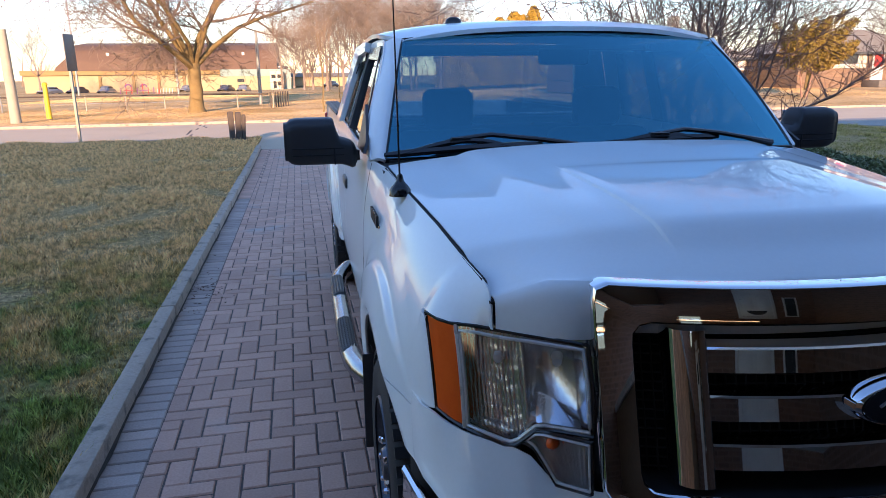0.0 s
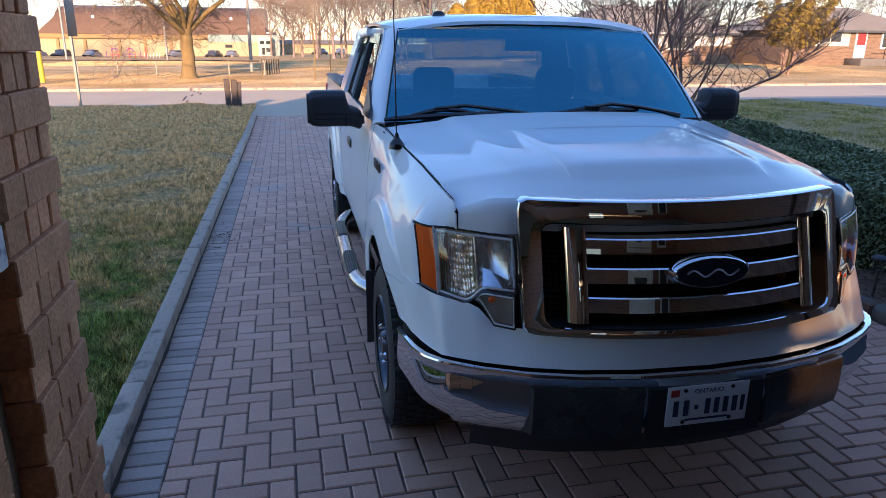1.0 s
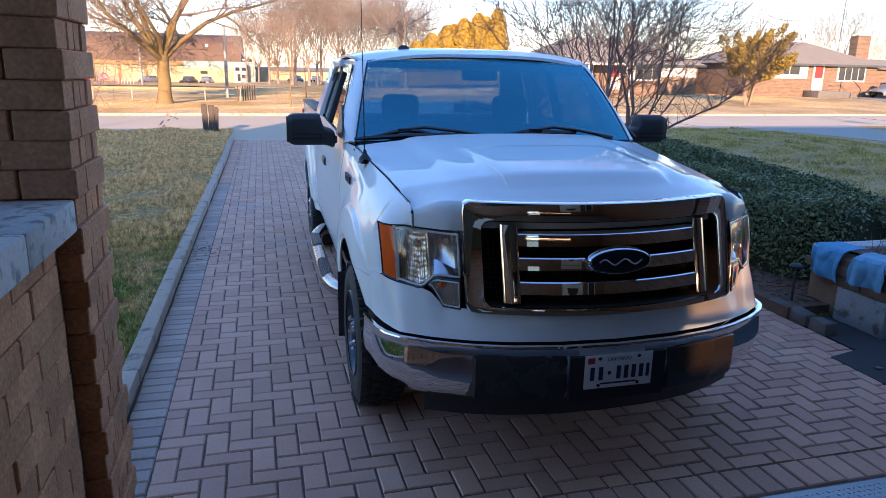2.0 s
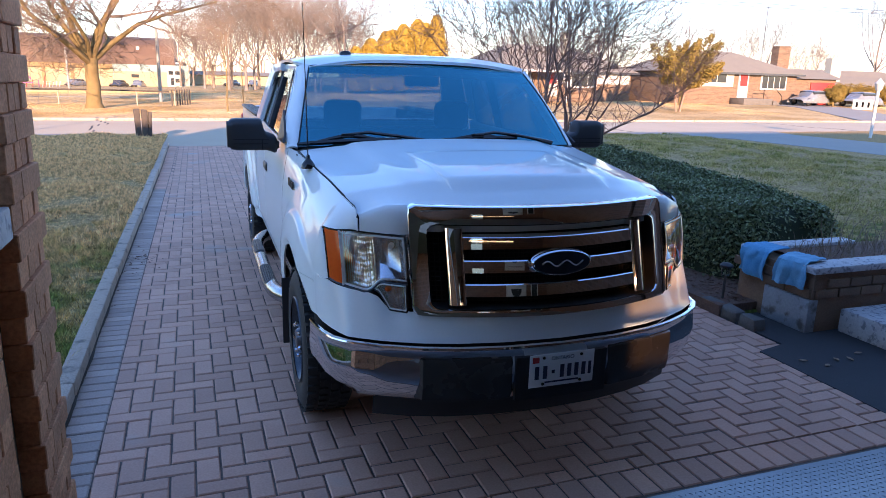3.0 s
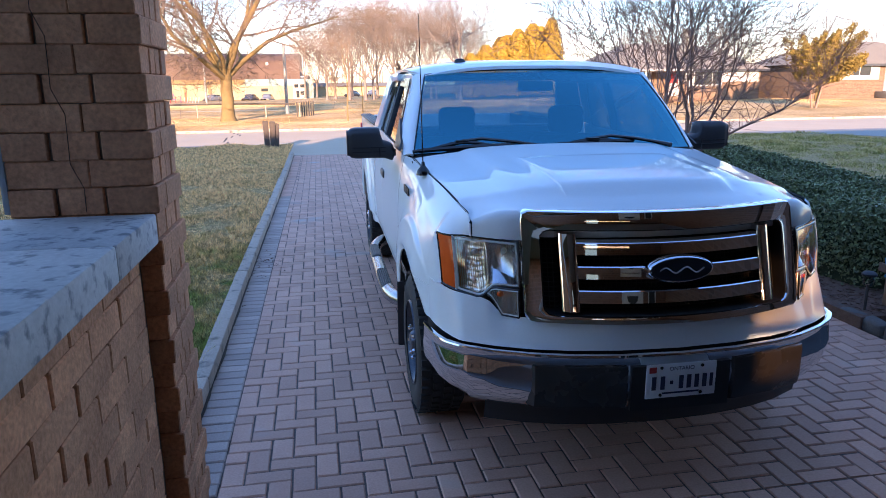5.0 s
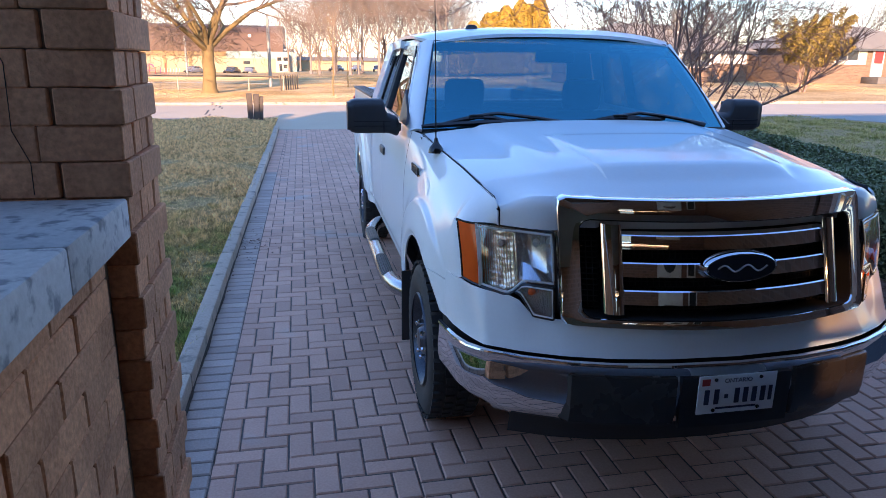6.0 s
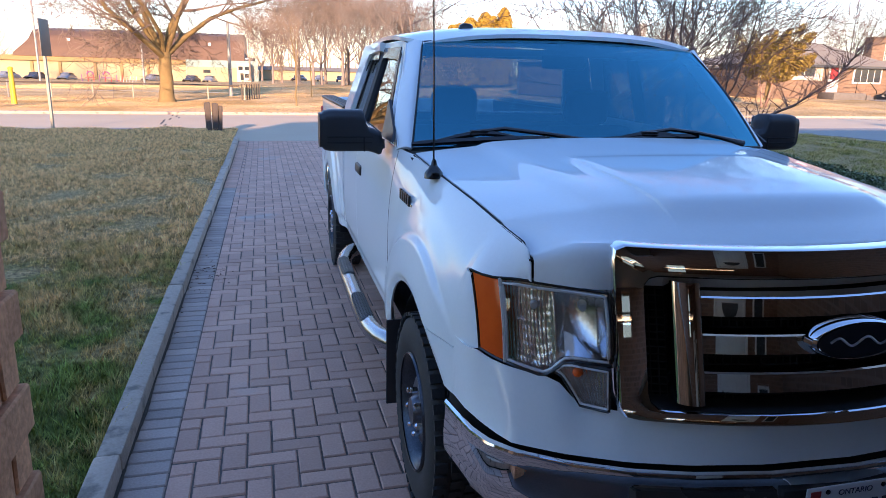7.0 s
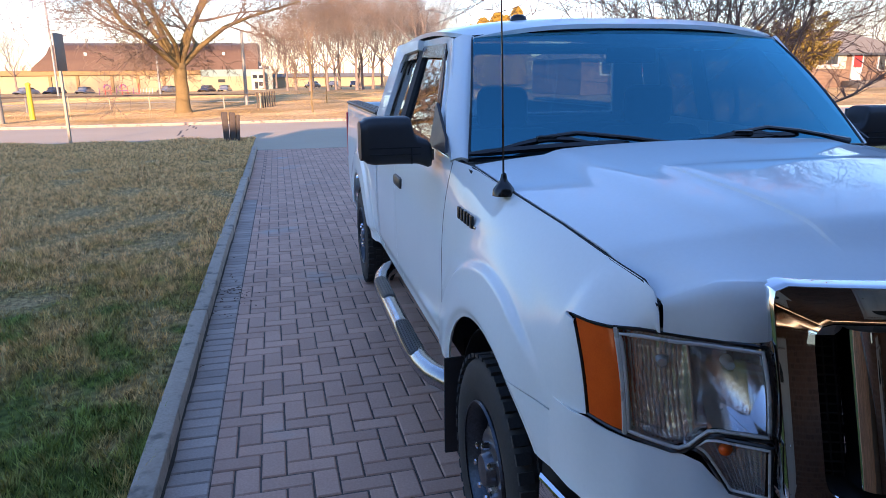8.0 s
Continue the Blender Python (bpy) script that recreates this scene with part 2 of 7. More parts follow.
def coursed(m, length, height, joint):
    """Lay a surface out in courses, with paler mortar between the bricks."""
    nt = m.node_tree
    p = nt.nodes["Principled BSDF"]
    base = p.inputs["Base Color"].links[0].from_socket
    geo, sep, along, flat, bt = (nt.nodes.new("ShaderNode" + k) for k in ("NewGeometry", "SeparateXYZ", "Math", "CombineXYZ", "TexBrick"))
    nt.links.new(geo.outputs["Position"], sep.inputs[0])
    nt.links.new(sep.outputs[0], along.inputs[0])
    nt.links.new(sep.outputs[1], along.inputs[1])
    nt.links.new(along.outputs[0], flat.inputs[0])
    nt.links.new(sep.outputs[2], flat.inputs[1])
    nt.links.new(flat.outputs[0], bt.inputs["Vector"])
    bt.inputs["Scale"].default_value = 1.0
    bt.inputs["Brick Width"].default_value, bt.inputs["Row Height"].default_value, bt.inputs["Mortar Size"].default_value = length, height, joint
    bt.inputs["Color1"].default_value, bt.inputs["Color2"].default_value, bt.inputs["Mortar"].default_value = (0.7, 0.7, 0.7, 1), (1.1, 1.05, 1.0, 1), (1.1, 1.2, 1.3, 1)
    mul = nt.nodes.new("ShaderNodeMix")
    mul.data_type, mul.blend_type = "RGBA", "MULTIPLY"
    mul.inputs[0].default_value = 1.0
    nt.links.new(base, mul.inputs[6])
    nt.links.new(bt.outputs["Color"], mul.inputs[7])
    nt.links.new(mul.outputs[2], p.inputs["Base Color"])


coursed(M["brick_house"], 0.21, 0.0685, 0.010)
M["brick_planter"] = surface("dark_planter_block", (0.15, 0.085, 0.052), (0.30, 0.185, 0.115), 8, 0.9, 0, 0.9, 90, vary=0.2, island=True, bump_dist=0.006)
M["brick_far"] = surface("red_brown_brick", (0.133, 0.081, 0.052), (0.238, 0.155, 0.102), 5, 0.9, 0, 0.3, 14, vary=0.0, island=True)
coursed(M["brick_far"], 0.42, 0.10, 0.012)
M["mortar"] = surface("raked_mortar", (0.16, 0.095, 0.06), (0.30, 0.19, 0.125), 12, 0.95, 0, 0.5, 120)
M["sill"] = surface("weathered_limestone", (0.44, 0.425, 0.42), (0.66, 0.645, 0.63), 7, 0.9, 0, 0.6, 70, stain=((0.25, 0.25, 0.265), 26.0, 0.53), bump_dist=0.004)
M["plate_steel"] = surface("diamond_plate_steel", (0.14, 0.16, 0.19), (0.26, 0.28, 0.31), 5, 0.42, 0.85, 0.1, 120, bump_dist=0.002)
M["white_paint"] = surface("peeling_white_paint", (0.24, 0.25, 0.265), (0.38, 0.385, 0.39), 6, 0.8, 0, 0.6, 60, stain=((0.14, 0.12, 0.105), 9.0, 0.53), bump_dist=0.004)
M["concrete"] = surface("grey_concrete", (0.085, 0.076, 0.068), (0.17, 0.155, 0.14), 4, 0.9, 0, 0.4, 80)
M["cloth_blue"] = surface("blue_towel", (0.05, 0.25, 0.44), (0.15, 0.42, 0.62), 14, 0.95, 0, 0.8, 220, bump_dist=0.004)
M["cloth_grey"] = surface("faded_blue_towel", (0.09, 0.29, 0.44), (0.24, 0.49, 0.64), 14, 0.95, 0, 0.8, 220, bump_dist=0.004)
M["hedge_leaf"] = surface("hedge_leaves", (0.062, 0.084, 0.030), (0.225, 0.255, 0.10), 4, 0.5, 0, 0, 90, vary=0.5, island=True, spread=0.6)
# The shade deep between the hedge leaves is put into this colour.
M["hedge_core"] = surface("hedge_inner_shade", (0.018, 0.026, 0.010), (0.04, 0.052, 0.02), 20, 0.95, 0, 0.5, 60)
M["cedar"] = surface("golden_cedar_foliage", (0.216, 0.13, 0.011), (0.403, 0.259, 0.029), 0.6, 0.75, 0, 0, 20, vary=0.35, island=True)
M["bush"] = surface("olive_juniper_foliage", (0.12, 0.082, 0.014), (0.29, 0.195, 0.034), 0.9, 0.75, 0, 0, 20, vary=0.35, island=True)
M["bark"] = surface("grey_brown_bark", (0.13, 0.085, 0.032), (0.27, 0.185, 0.075), 3, 0.95, 0, 0.8, 30, bump_dist=0.03)
M["twig"] = surface("dark_twigs", (0.20, 0.112, 0.082), (0.37, 0.215, 0.155), 6, 0.9, 0, 0.3, 60)
M["twig_pale"] = surface("pale_twigs", (0.207, 0.14, 0.09), (0.36, 0.261, 0.176), 3, 0.95, 0, 0.0, 30)
M["twig_ash"] = surface("ash_grey_twigs", (0.15, 0.118, 0.098), (0.27, 0.215, 0.185), 3, 0.95, 0, 0.0, 30)
M["twig_brown"] = surface("grey_brown_twigs", (0.12, 0.085, 0.062), (0.23, 0.165, 0.12), 3, 0.95, 0, 0.0, 30)
M["wood"] = surface("weathered_post_wood", (0.045, 0.034, 0.028), (0.11, 0.085, 0.068), 9, 0.9, 0, 0.7, 60)
M["shed_roof"] = surface("brown_sheet_roof", (0.094, 0.054, 0.035), (0.144, 0.086, 0.058), 0.5, 0.8, 0, 0.1, 6)
M["shed_wall"] = surface("cream_block_wall", (0.317, 0.259, 0.151), (0.389, 0.324, 0.202), 0.6, 0.9, 0, 0.1, 8)
M["shed_band"] = surface("ochre_fascia", (0.245, 0.158, 0.065), (0.317, 0.209, 0.094), 0.6, 0.9, 0, 0.1, 8)
M["teal_wall"] = surface("pale_teal_wall", (0.187, 0.259, 0.245), (0.245, 0.317, 0.295), 0.6, 0.9, 0, 0.1, 8)
M["roof_grey"] = surface("grey_shingles", (0.18, 0.153, 0.119), (0.259, 0.223, 0.176), 1.5, 0.9, 0, 0.2, 14)
M["cream"] = surface("cream_siding", (0.418, 0.382, 0.31), (0.49, 0.454, 0.374), 1.5, 0.8, 0, 0.1, 30)
M["red_door"] = surface("red_door_paint", (0.302, 0.022, 0.018), (0.396, 0.036, 0.029), 3, 0.5, 0, 0.1, 40)
M["white_trim"] = surface("white_trim", (0.49, 0.482, 0.461), (0.562, 0.554, 0.533), 3, 0.6, 0, 0.1, 40)
M["dark_glass"] = surface("dark_window", (0.02, 0.024, 0.03), (0.05, 0.055, 0.06), 2, 0.1, 0, 0.0, 20)
# Pale so that the unseen carport floor throws light on the pillar.
M["floor_pale"] = surface("pale_bounce_floor", (0.33, 0.315, 0.29), (0.45, 0.43, 0.40), 2, 0.85, 0, 0.3, 70)
M["pole"] = surface("galvanised_pole", (0.245, 0.238, 0.223), (0.331, 0.324, 0.302), 4, 0.5, 0.3, 0.1, 40)
M["pole_wood"] = surface("pale_wooden_post", (0.302, 0.266, 0.202), (0.403, 0.36, 0.281), 4, 0.85, 0, 0.3, 40)
M["yellow"] = surface("yellow_paint", (0.54, 0.36, 0.014), (0.612, 0.432, 0.029), 4, 0.5, 0, 0.1, 40)
M["sign_back"] = surface("dull_sign_back", (0.10, 0.09, 0.085), (0.16, 0.145, 0.135), 6, 0.5, 0.5, 0.1, 60)
M["purple"] = surface("purple_play_paint", (0.158, 0.043, 0.158), (0.23, 0.072, 0.216), 4, 0.5, 0, 0.1, 40)
M["silver_car"] = surface("silver_car_paint", (0.216, 0.223, 0.23), (0.274, 0.274, 0.281), 3, 0.25, 0.3, 0, coat=0.8)
M["dark_car"] = surface("dark_car_paint", (0.05, 0.055, 0.065), (0.09, 0.095, 0.11), 3, 0.25, 0.2, 0, coat=0.8)
# Pale so that the unseen ceiling and beam bounce light down.
M["ceiling"] = surface("pale_bounce_ceiling", (0.34, 0.305, 0.27), (0.45, 0.41, 0.365), 3, 0.85, 0, 0.1, 40)
M["wire"] = surface("overhead_cable", (0.07, 0.07, 0.075), (0.11, 0.11, 0.115), 3, 0.7, 0, 0)


# ---- building helpers ----
def mesh_of(name, bm, smooth=True, angle=40):
    me = bpy.data.meshes.new(name)
    bmesh.ops.recalc_face_normals(bm, faces=bm.faces)
    if smooth:
        for f in bm.faces:
            f.smooth = True
        lim = radians(angle)
        for e in bm.edges:
            if len(e.link_faces) == 1 or len(e.link_faces) == 2 and e.calc_face_angle(0) > lim:
                e.smooth = False
    bm.to_mesh(me)
    bm.free()
    return me


def part(name, bm, material, parent, label="", smooth=True, thick=0.0, angle=40):
    """One mesh object under a thing or under a part."""
    ob = new(name, mesh_of(name, bm, smooth, angle))
    ob.data.materials.append(M[material])
    ob.parent = parent
    if thick:
        s = ob.modifiers.new("thickness", "SOLIDIFY")
        s.thickness, s.offset = thick, -1
    return tagged(ob, label)


def thing(name, label, category, m=None, group="", kind=""):
    ob = new(name)
    ob.empty_display_size = 0.2
    if m is not None:
        ob.matrix_basis = m
    return tagged(ob, label, category, group, kind)


def solid(name, bm, material, label, category="", kind="", group="", smooth=True, m=None):
    ob = new(name, mesh_of(name, bm, smooth))
    ob.data.materials.append(M[material])
    if m is not None:
        ob.matrix_basis = m
    return tagged(ob, label, category, group, kind)


def raw(name, verts, faces, material, smooth=False):
    me = bpy.data.meshes.new(name)
    me.from_pydata(verts, [], faces)
    me.materials.append(M[material])
    if smooth:
        me.polygons.foreach_set("use_smooth", [True] * len(me.polygons))
    me.update()
    return new(name, me)


def box(bm, c, s, m=None, bevel=0.0, seg=2):
    """A block with centre c and size s, its edges rounded."""
    b2 = bmesh.new()
    bmesh.ops.create_cube(b2, size=1.0)
    bmesh.ops.scale(b2, vec=s, verts=b2.verts)
    if bevel:
        bmesh.ops.bevel(b2, geom=b2.edges[:], offset=bevel, segments=seg, affect="EDGES", profile=0.5)
    bmesh.ops.translate(b2, vec=c, verts=b2.verts)
    if m is not None:
        bmesh.ops.transform(b2, matrix=m, verts=b2.verts)
    join(bm, b2)
    return bm


def join(bm, b2):
    vs = [bm.verts.new(v.co) for v in b2.verts]
    b2.verts.index_update()
    for f in b2.faces:
        try:
            bm.faces.new([vs[v.index] for v in f.verts])
        except ValueError:
            pass
    b2.free()


def grid(bm, fn, na, nb, keep=None, close_a=False):
    """A sheet of na x nb cells, its points from fn(a, b) with a and b from 0 to 1."""
    rows = []
    for i in range(na + (0 if close_a else 1)):
        rows.append([bm.verts.new(fn(i / na, j / nb)) for j in range(nb + 1)])
    for i in range(na):
        for j in range(nb):
            if keep and not keep((i + 0.5) / na, (j + 0.5) / nb):
                continue
            i2 = (i + 1) % len(rows)
            try:
                bm.faces.new((rows[i][j], rows[i2][j], rows[i2][j + 1], rows[i][j + 1]))
            except ValueError:
                pass
    loose = [v for v in bm.verts if not v.link_faces]
    for v in loose:
        bm.verts.remove(v)
    return bm


def tube(bm, pts, radii, sides=8, caps=True):
    pts = [Vector(p) for p in pts]
    if not isinstance(radii, (list, tuple)):
        radii = [radii] * len(pts)
    rings, ref = [], Vector((0, 0, 1))
    for i, p in enumerate(pts):
        d = (pts[min(i + 1, len(pts) - 1)] - pts[max(i - 1, 0)]).normalized()
        if abs(d.dot(ref)) > 0.95:
            ref = Vector((1, 0, 0)) if abs(d.x) < 0.9 else Vector((0, 1, 0))
        a = d.cross(ref).normalized()
        b = d.cross(a).normalized()
        rings.append([bm.verts.new(p + radii[i] * (math.cos(2 * math.pi * k / sides) * a + math.sin(2 * math.pi * k / sides) * b)) for k in range(sides)])
    for r, s in zip(rings, rings[1:]):
        for k in range(sides):
            bm.faces.new((r[k], r[(k + 1) % sides], s[(k + 1) % sides], s[k]))
    if caps:
        bm.faces.new(rings[0])
        bm.faces.new(rings[-1])
    return bm


def lathe(bm, profile, m, steps=40, keep=None):
    """A profile of (radius, along) turned round the local x axis."""
    rings = [[bm.verts.new(m @ Vector((x, r * math.cos(2 * math.pi * k / steps), r * math.sin(2 * math.pi * k / steps)))) for k in range(steps)] for r, x in profile]
    for i, (a, b) in enumerate(zip(rings, rings[1:])):
        for k in range(steps):
            if keep and not keep(i, k):
                continue
            bm.faces.new((a[k], a[(k + 1) % steps], b[(k + 1) % steps], b[k]))
    return bm


def prism(bm, outline, depth):
    """Points of an outline carried by the vector depth."""
    a = [bm.verts.new(Vector(p)) for p in outline]
    b = [bm.verts.new(Vector(p) + Vector(depth)) for p in outline]
    bm.faces.new(a)
    bm.faces.new(b[::-1])
    for i in range(len(a)):
        j = (i + 1) % len(a)
        bm.faces.new((a[i], b[i], b[j], a[j]))
    return bm


def at(table, x):
    """Value at x of a table of (x, value), on smooth lines between its rows."""
    if x <= table[0][0]:
        return table[0][1]
    for (a, p), (b, q) in zip(table, table[1:]):
        if x <= b:
            return p + (q - p) * (x - a) / (b - a)
    return table[-1][1]


def smoothstep(a, b, x):
    t = min(1.0, max(0.0, (x - a) / (b - a)))
    return t * t * (3 - 2 * t)


# ---- ground, road, drive ----
ROAD_SLOPE = 0.045


def far_rise(x, yr):
    """The yards across the street lie a little higher, the far park a little lower."""
    return 0.42 * smoothstep(20, 36, x) * smoothstep(26, 38, yr) - 1.33 * smoothstep(45, 150, yr) * smoothstep(10, -14, x) - 0.9 * smoothstep(60, 150, yr) * smoothstep(-14, 10, x) * smoothstep(40, 22, x)


def make_ground():
    xs = [-900, -400, -200, -100, -60, -35, -22, -14, -9, -6, -4, -2.5, -1.5, -0.9, -0.5, -0.27, -0.25, 4.33, 4.35, 5.6, 6.5, 7.5, 9, 12, 15.5, 19, 24, 30, 40, 55, 80, 130, 250, 500, 900]
    ys = [-900, -400, -150, -60, -30, -18, -12, -8, -6, -4, -2, -1, -0.02, 0.0, 1.0, 1.95, 2.05, 3.2, 4.5, 6, 8, 10, 12.5, 15, 17.0, 18.4, 18.92, 18.97, 25.6, 25.65, 27.5, 31, 36, 42, 50, 62, 80, 110, 160, 260, 500, 900]
    verts, faces, lawn = [], [], []
    for yr in ys:
        for x in xs:
            y = yr + ROAD_SLOPE * max(-40, min(60, x)) * smoothstep(9, 16, yr)
            if 18.95 < yr < 25.62:
                z = -0.05
            elif -0.26 < x < 4.34 and yr < 18.95:
                z = -0.09
            elif x <= -0.26 and yr < 18.95:
                z = 0.045 + 0.02 * noise.noise((x * 0.4, y * 0.4, 0)) - 0.04 * smoothstep(14, 18.9, yr)
            elif yr < 2.0 and x < 8:
                z = -0.05
            elif yr < 18.95:
                z = 0.05 + 0.02 * noise.noise((x * 0.3, y * 0.3, 3))
            else:
                z = 0.045 + (0.05 * noise.noise((x * 0.06, y * 0.06, 7)) if 28 < yr < 120 else 0.0) + far_rise(x, yr)
            verts.append((x, y, z))
    n = len(xs)
    for j in range(len(ys) - 1):
        for i in range(n - 1):
            faces.append((j * n + i, j * n + i + 1, (j + 1) * n + i + 1, (j + 1) * n + i))
            lawn.append(1 if ys[j + 1] <= 18.98 and xs[i] > -60 and xs[i + 1] < 60 else 0)
    ob = raw("ground", verts, faces, "ground", smooth=False)
    ob.data.materials.append(M["lawn"])
    ob.data.polygons.foreach_set("material_index", lawn)
    tagged(ob, "flat dry winter grass reaching to the horizon", "ground", kind="structure")


make_ground()
ROAD_M = pose(0, 22.30, 0, 0, 0, math.degrees(math.atan(ROAD_SLOPE)))
solid("road", box(bmesh.new(), (0, 0, -0.10), (420, 6.58, 0.2)), "road", "pale worn asphalt street", "road", "structure", m=ROAD_M)
for name, y in (("kerb_near", -3.37), ("kerb_far", 3.38)):
    bm = bmesh.new()
    if y < 0:
        box(bm, (-101, y, -0.05), (198.4, 0.16, 0.2), bevel=0.02)
        box(bm, (110.5, y, -0.05), (180, 0.16, 0.2), bevel=0.02)
    else:
        box(bm, (0, y, 0.0), (420, 0.18, 0.2), bevel=0.03)
    solid(name, bm, "kerb", "low concrete street kerb", "kerb", "structure", m=ROAD_M)
# crack-sealing lines and a drain on the road
bm = bmesh.new()
rng = random.Random(4)
for k in range(7):
    x0 = -26 + k * 11 + rng.uniform(-2, 2)
    pts = [(x0 + rng.uniform(-0.3, 0.3), -3.2 + 0.64 * i, 0.004) for i in range(11)]
    for a, b in zip(pts, pts[1:]):
        box(bm, ((a[0] + b[0]) / 2, (a[1] + b[1]) / 2, 0.002), (0.05, 0.66, 0.005), None)
solid("road_seams", bm, "patch", "dark sealed cracks across the street", "road", "structure", m=ROAD_M)


def slab(name, pts, z, material, label, category="pavement", deep=0.12):
    bm = prism(bmesh.new(), [(x, y, z - deep) for x, y in pts], (0, 0, deep))
    return solid(name, bm, material, label, category, "structure", smooth=False)


slab("apron", [(-0.24, 15.97), (4.30, 15.97), (5.2, 17.2), (6.6, 19.24), (-1.8, 18.96), (-0.9, 18.0), (-0.42, 17.0)], 0.0, "road", "smooth pale grey drive apron at the street")
slab("side_drive", [(18.3, -2), (22.6, -2), (22.5, 13.5), (21.9, 18.0), (22.6, 19.9), (13.5, 19.5), (16.4, 18.2), (17.7, 16.7), (18.2, 11.5)], 0.062, "walkway", "pale concrete curved side drive", deep=0.2)
far = [(37, 27.6), (40, 27.7), (43, 27.8), (45.4, 32.5), (47.6, 37.5), (50.0, 42.5), (44.5, 42.5), (42.4, 37.5), (40, 32.5)]
bm = prism(bmesh.new(), [(x, y, 0.075 + far_rise(x, y - ROAD_SLOPE * x) - 0.3) for x, y in far], (0, 0, 0.3))
solid("far_drive", bm, "walkway", "pale concrete drive of the bungalow", "pavement", "structure", smooth=False)
slab("mulch_bed", [(4.31, 2.02), (6.35, 2.02), (6.1, 8.7), (4.31, 8.7)], 0.085, "mulch", "dark bark mulch under the hedge", "mulch", deep=0.15)
slab("asphalt_patch", [(4.07, -0.6), (7.0, -0.6), (7.0, 2.05), (4.33, 2.05), (4.33, 1.40), (4.07, 1.34)], 0.002, "patch", "dark asphalt patch beside the steps", deep=0.1)
slab("drive_bed", [(-0.20, 0.13), (4.32, 0.13), (4.32, 15.97), (-0.20, 15.97)], -0.008, "sand", "dark jointing sand under the drive", deep=0.06)
# Unseen floor behind the threshold, added as a reflector.
slab("carport_floor", [(-0.3, -7.0), (4.6, -7.0), (4.6, -1.25), (-0.3, -1.25)], 0.0, "floor_pale", "unseen carport floor, pale to bounce light", deep=0.1)

# diamond plate threshold
thr = tagged(new("threshold_plate", mesh_of("threshold_plate", box(bmesh.new(), (2.05, -0.56, -0.006), (4.3, 1.38, 0.022), bevel=0.003))), "worn steel diamond-plate threshold at the drive's end", "metal plate", kind="structure")
thr.data.materials.append(M["plate_steel"])
verts, faces = [], []
for j in range(44):
    for i in range(110):
        x, y = 1.3 + i * 0.0275, -1.09 + j * 0.0275
        a = radians(45 if (i + j) % 2 else -45)
        c, s = math.cos(a), math.sin(a)
        k = len(verts)
        for p, q, h in ((-0.011, 0, 0), (0, -0.0035, 0), (0.011, 0, 0), (0, 0.0035, 0), (0, 0, 0.0028)):
            verts.append((x + c * p - s * q, y + s * p + c * q, 0.005 + h))
        faces += [(k, k + 1, k + 4), (k + 1, k + 2, k + 4), (k + 2, k + 3, k + 4), (k + 3, k, k + 4)]
treads = raw("tread_pattern", verts, faces, "plate_steel")
treads.parent = thr
tagged(treads, kind="stuff")


# ---- carport and house behind the camera: unseen, added to block sun and be mirrored ----
def wall(name, c, s, label="brown brick house wall", material="brick_house"):
    return solid(name, box(bmesh.new(), c, s), material, label, "wall", "structure", smooth=False)


wall("wall_left", (-0.088, -3.62, 0.68), (0.27, 6.62, 1.36), "low brown brick carport wall", "mortar")
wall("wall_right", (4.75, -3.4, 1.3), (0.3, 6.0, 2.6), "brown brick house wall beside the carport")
# The back wall keeps the low sun out of the carport.
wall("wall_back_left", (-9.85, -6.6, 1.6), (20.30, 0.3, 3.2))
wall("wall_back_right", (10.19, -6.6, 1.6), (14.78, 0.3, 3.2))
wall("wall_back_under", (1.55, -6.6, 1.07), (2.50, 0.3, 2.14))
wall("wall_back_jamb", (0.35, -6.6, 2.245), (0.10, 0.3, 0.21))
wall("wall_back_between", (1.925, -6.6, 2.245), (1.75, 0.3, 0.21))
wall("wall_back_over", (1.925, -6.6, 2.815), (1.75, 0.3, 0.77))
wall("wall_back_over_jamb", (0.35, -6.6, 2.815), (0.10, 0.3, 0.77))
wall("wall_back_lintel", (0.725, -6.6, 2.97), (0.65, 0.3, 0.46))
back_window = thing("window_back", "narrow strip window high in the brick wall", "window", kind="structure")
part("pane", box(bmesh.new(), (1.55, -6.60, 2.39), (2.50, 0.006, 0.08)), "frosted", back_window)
# Unseen openings, added to send a dimmed sun patch onto the truck's front.
for z, h in ((2.235, 0.19), (2.585, 0.31)):
    part("pane", box(bmesh.new(), (0.725, -6.60, z), (0.65, 0.006, h)), "beam_glass", back_window, "unseen tinted pane added for the sun patch on the bumper")
for x, z, w, h in ((1.55, 2.335, 2.58, 0.03), (1.55, 2.445, 2.58, 0.03), (0.285, 2.39, 0.03, 0.08), (2.815, 2.39, 0.03, 0.08)):
    part("window_frame", box(bmesh.new(), (x, -6.435, z), (w, 0.03, h), bevel=0.004), "wood", back_window)


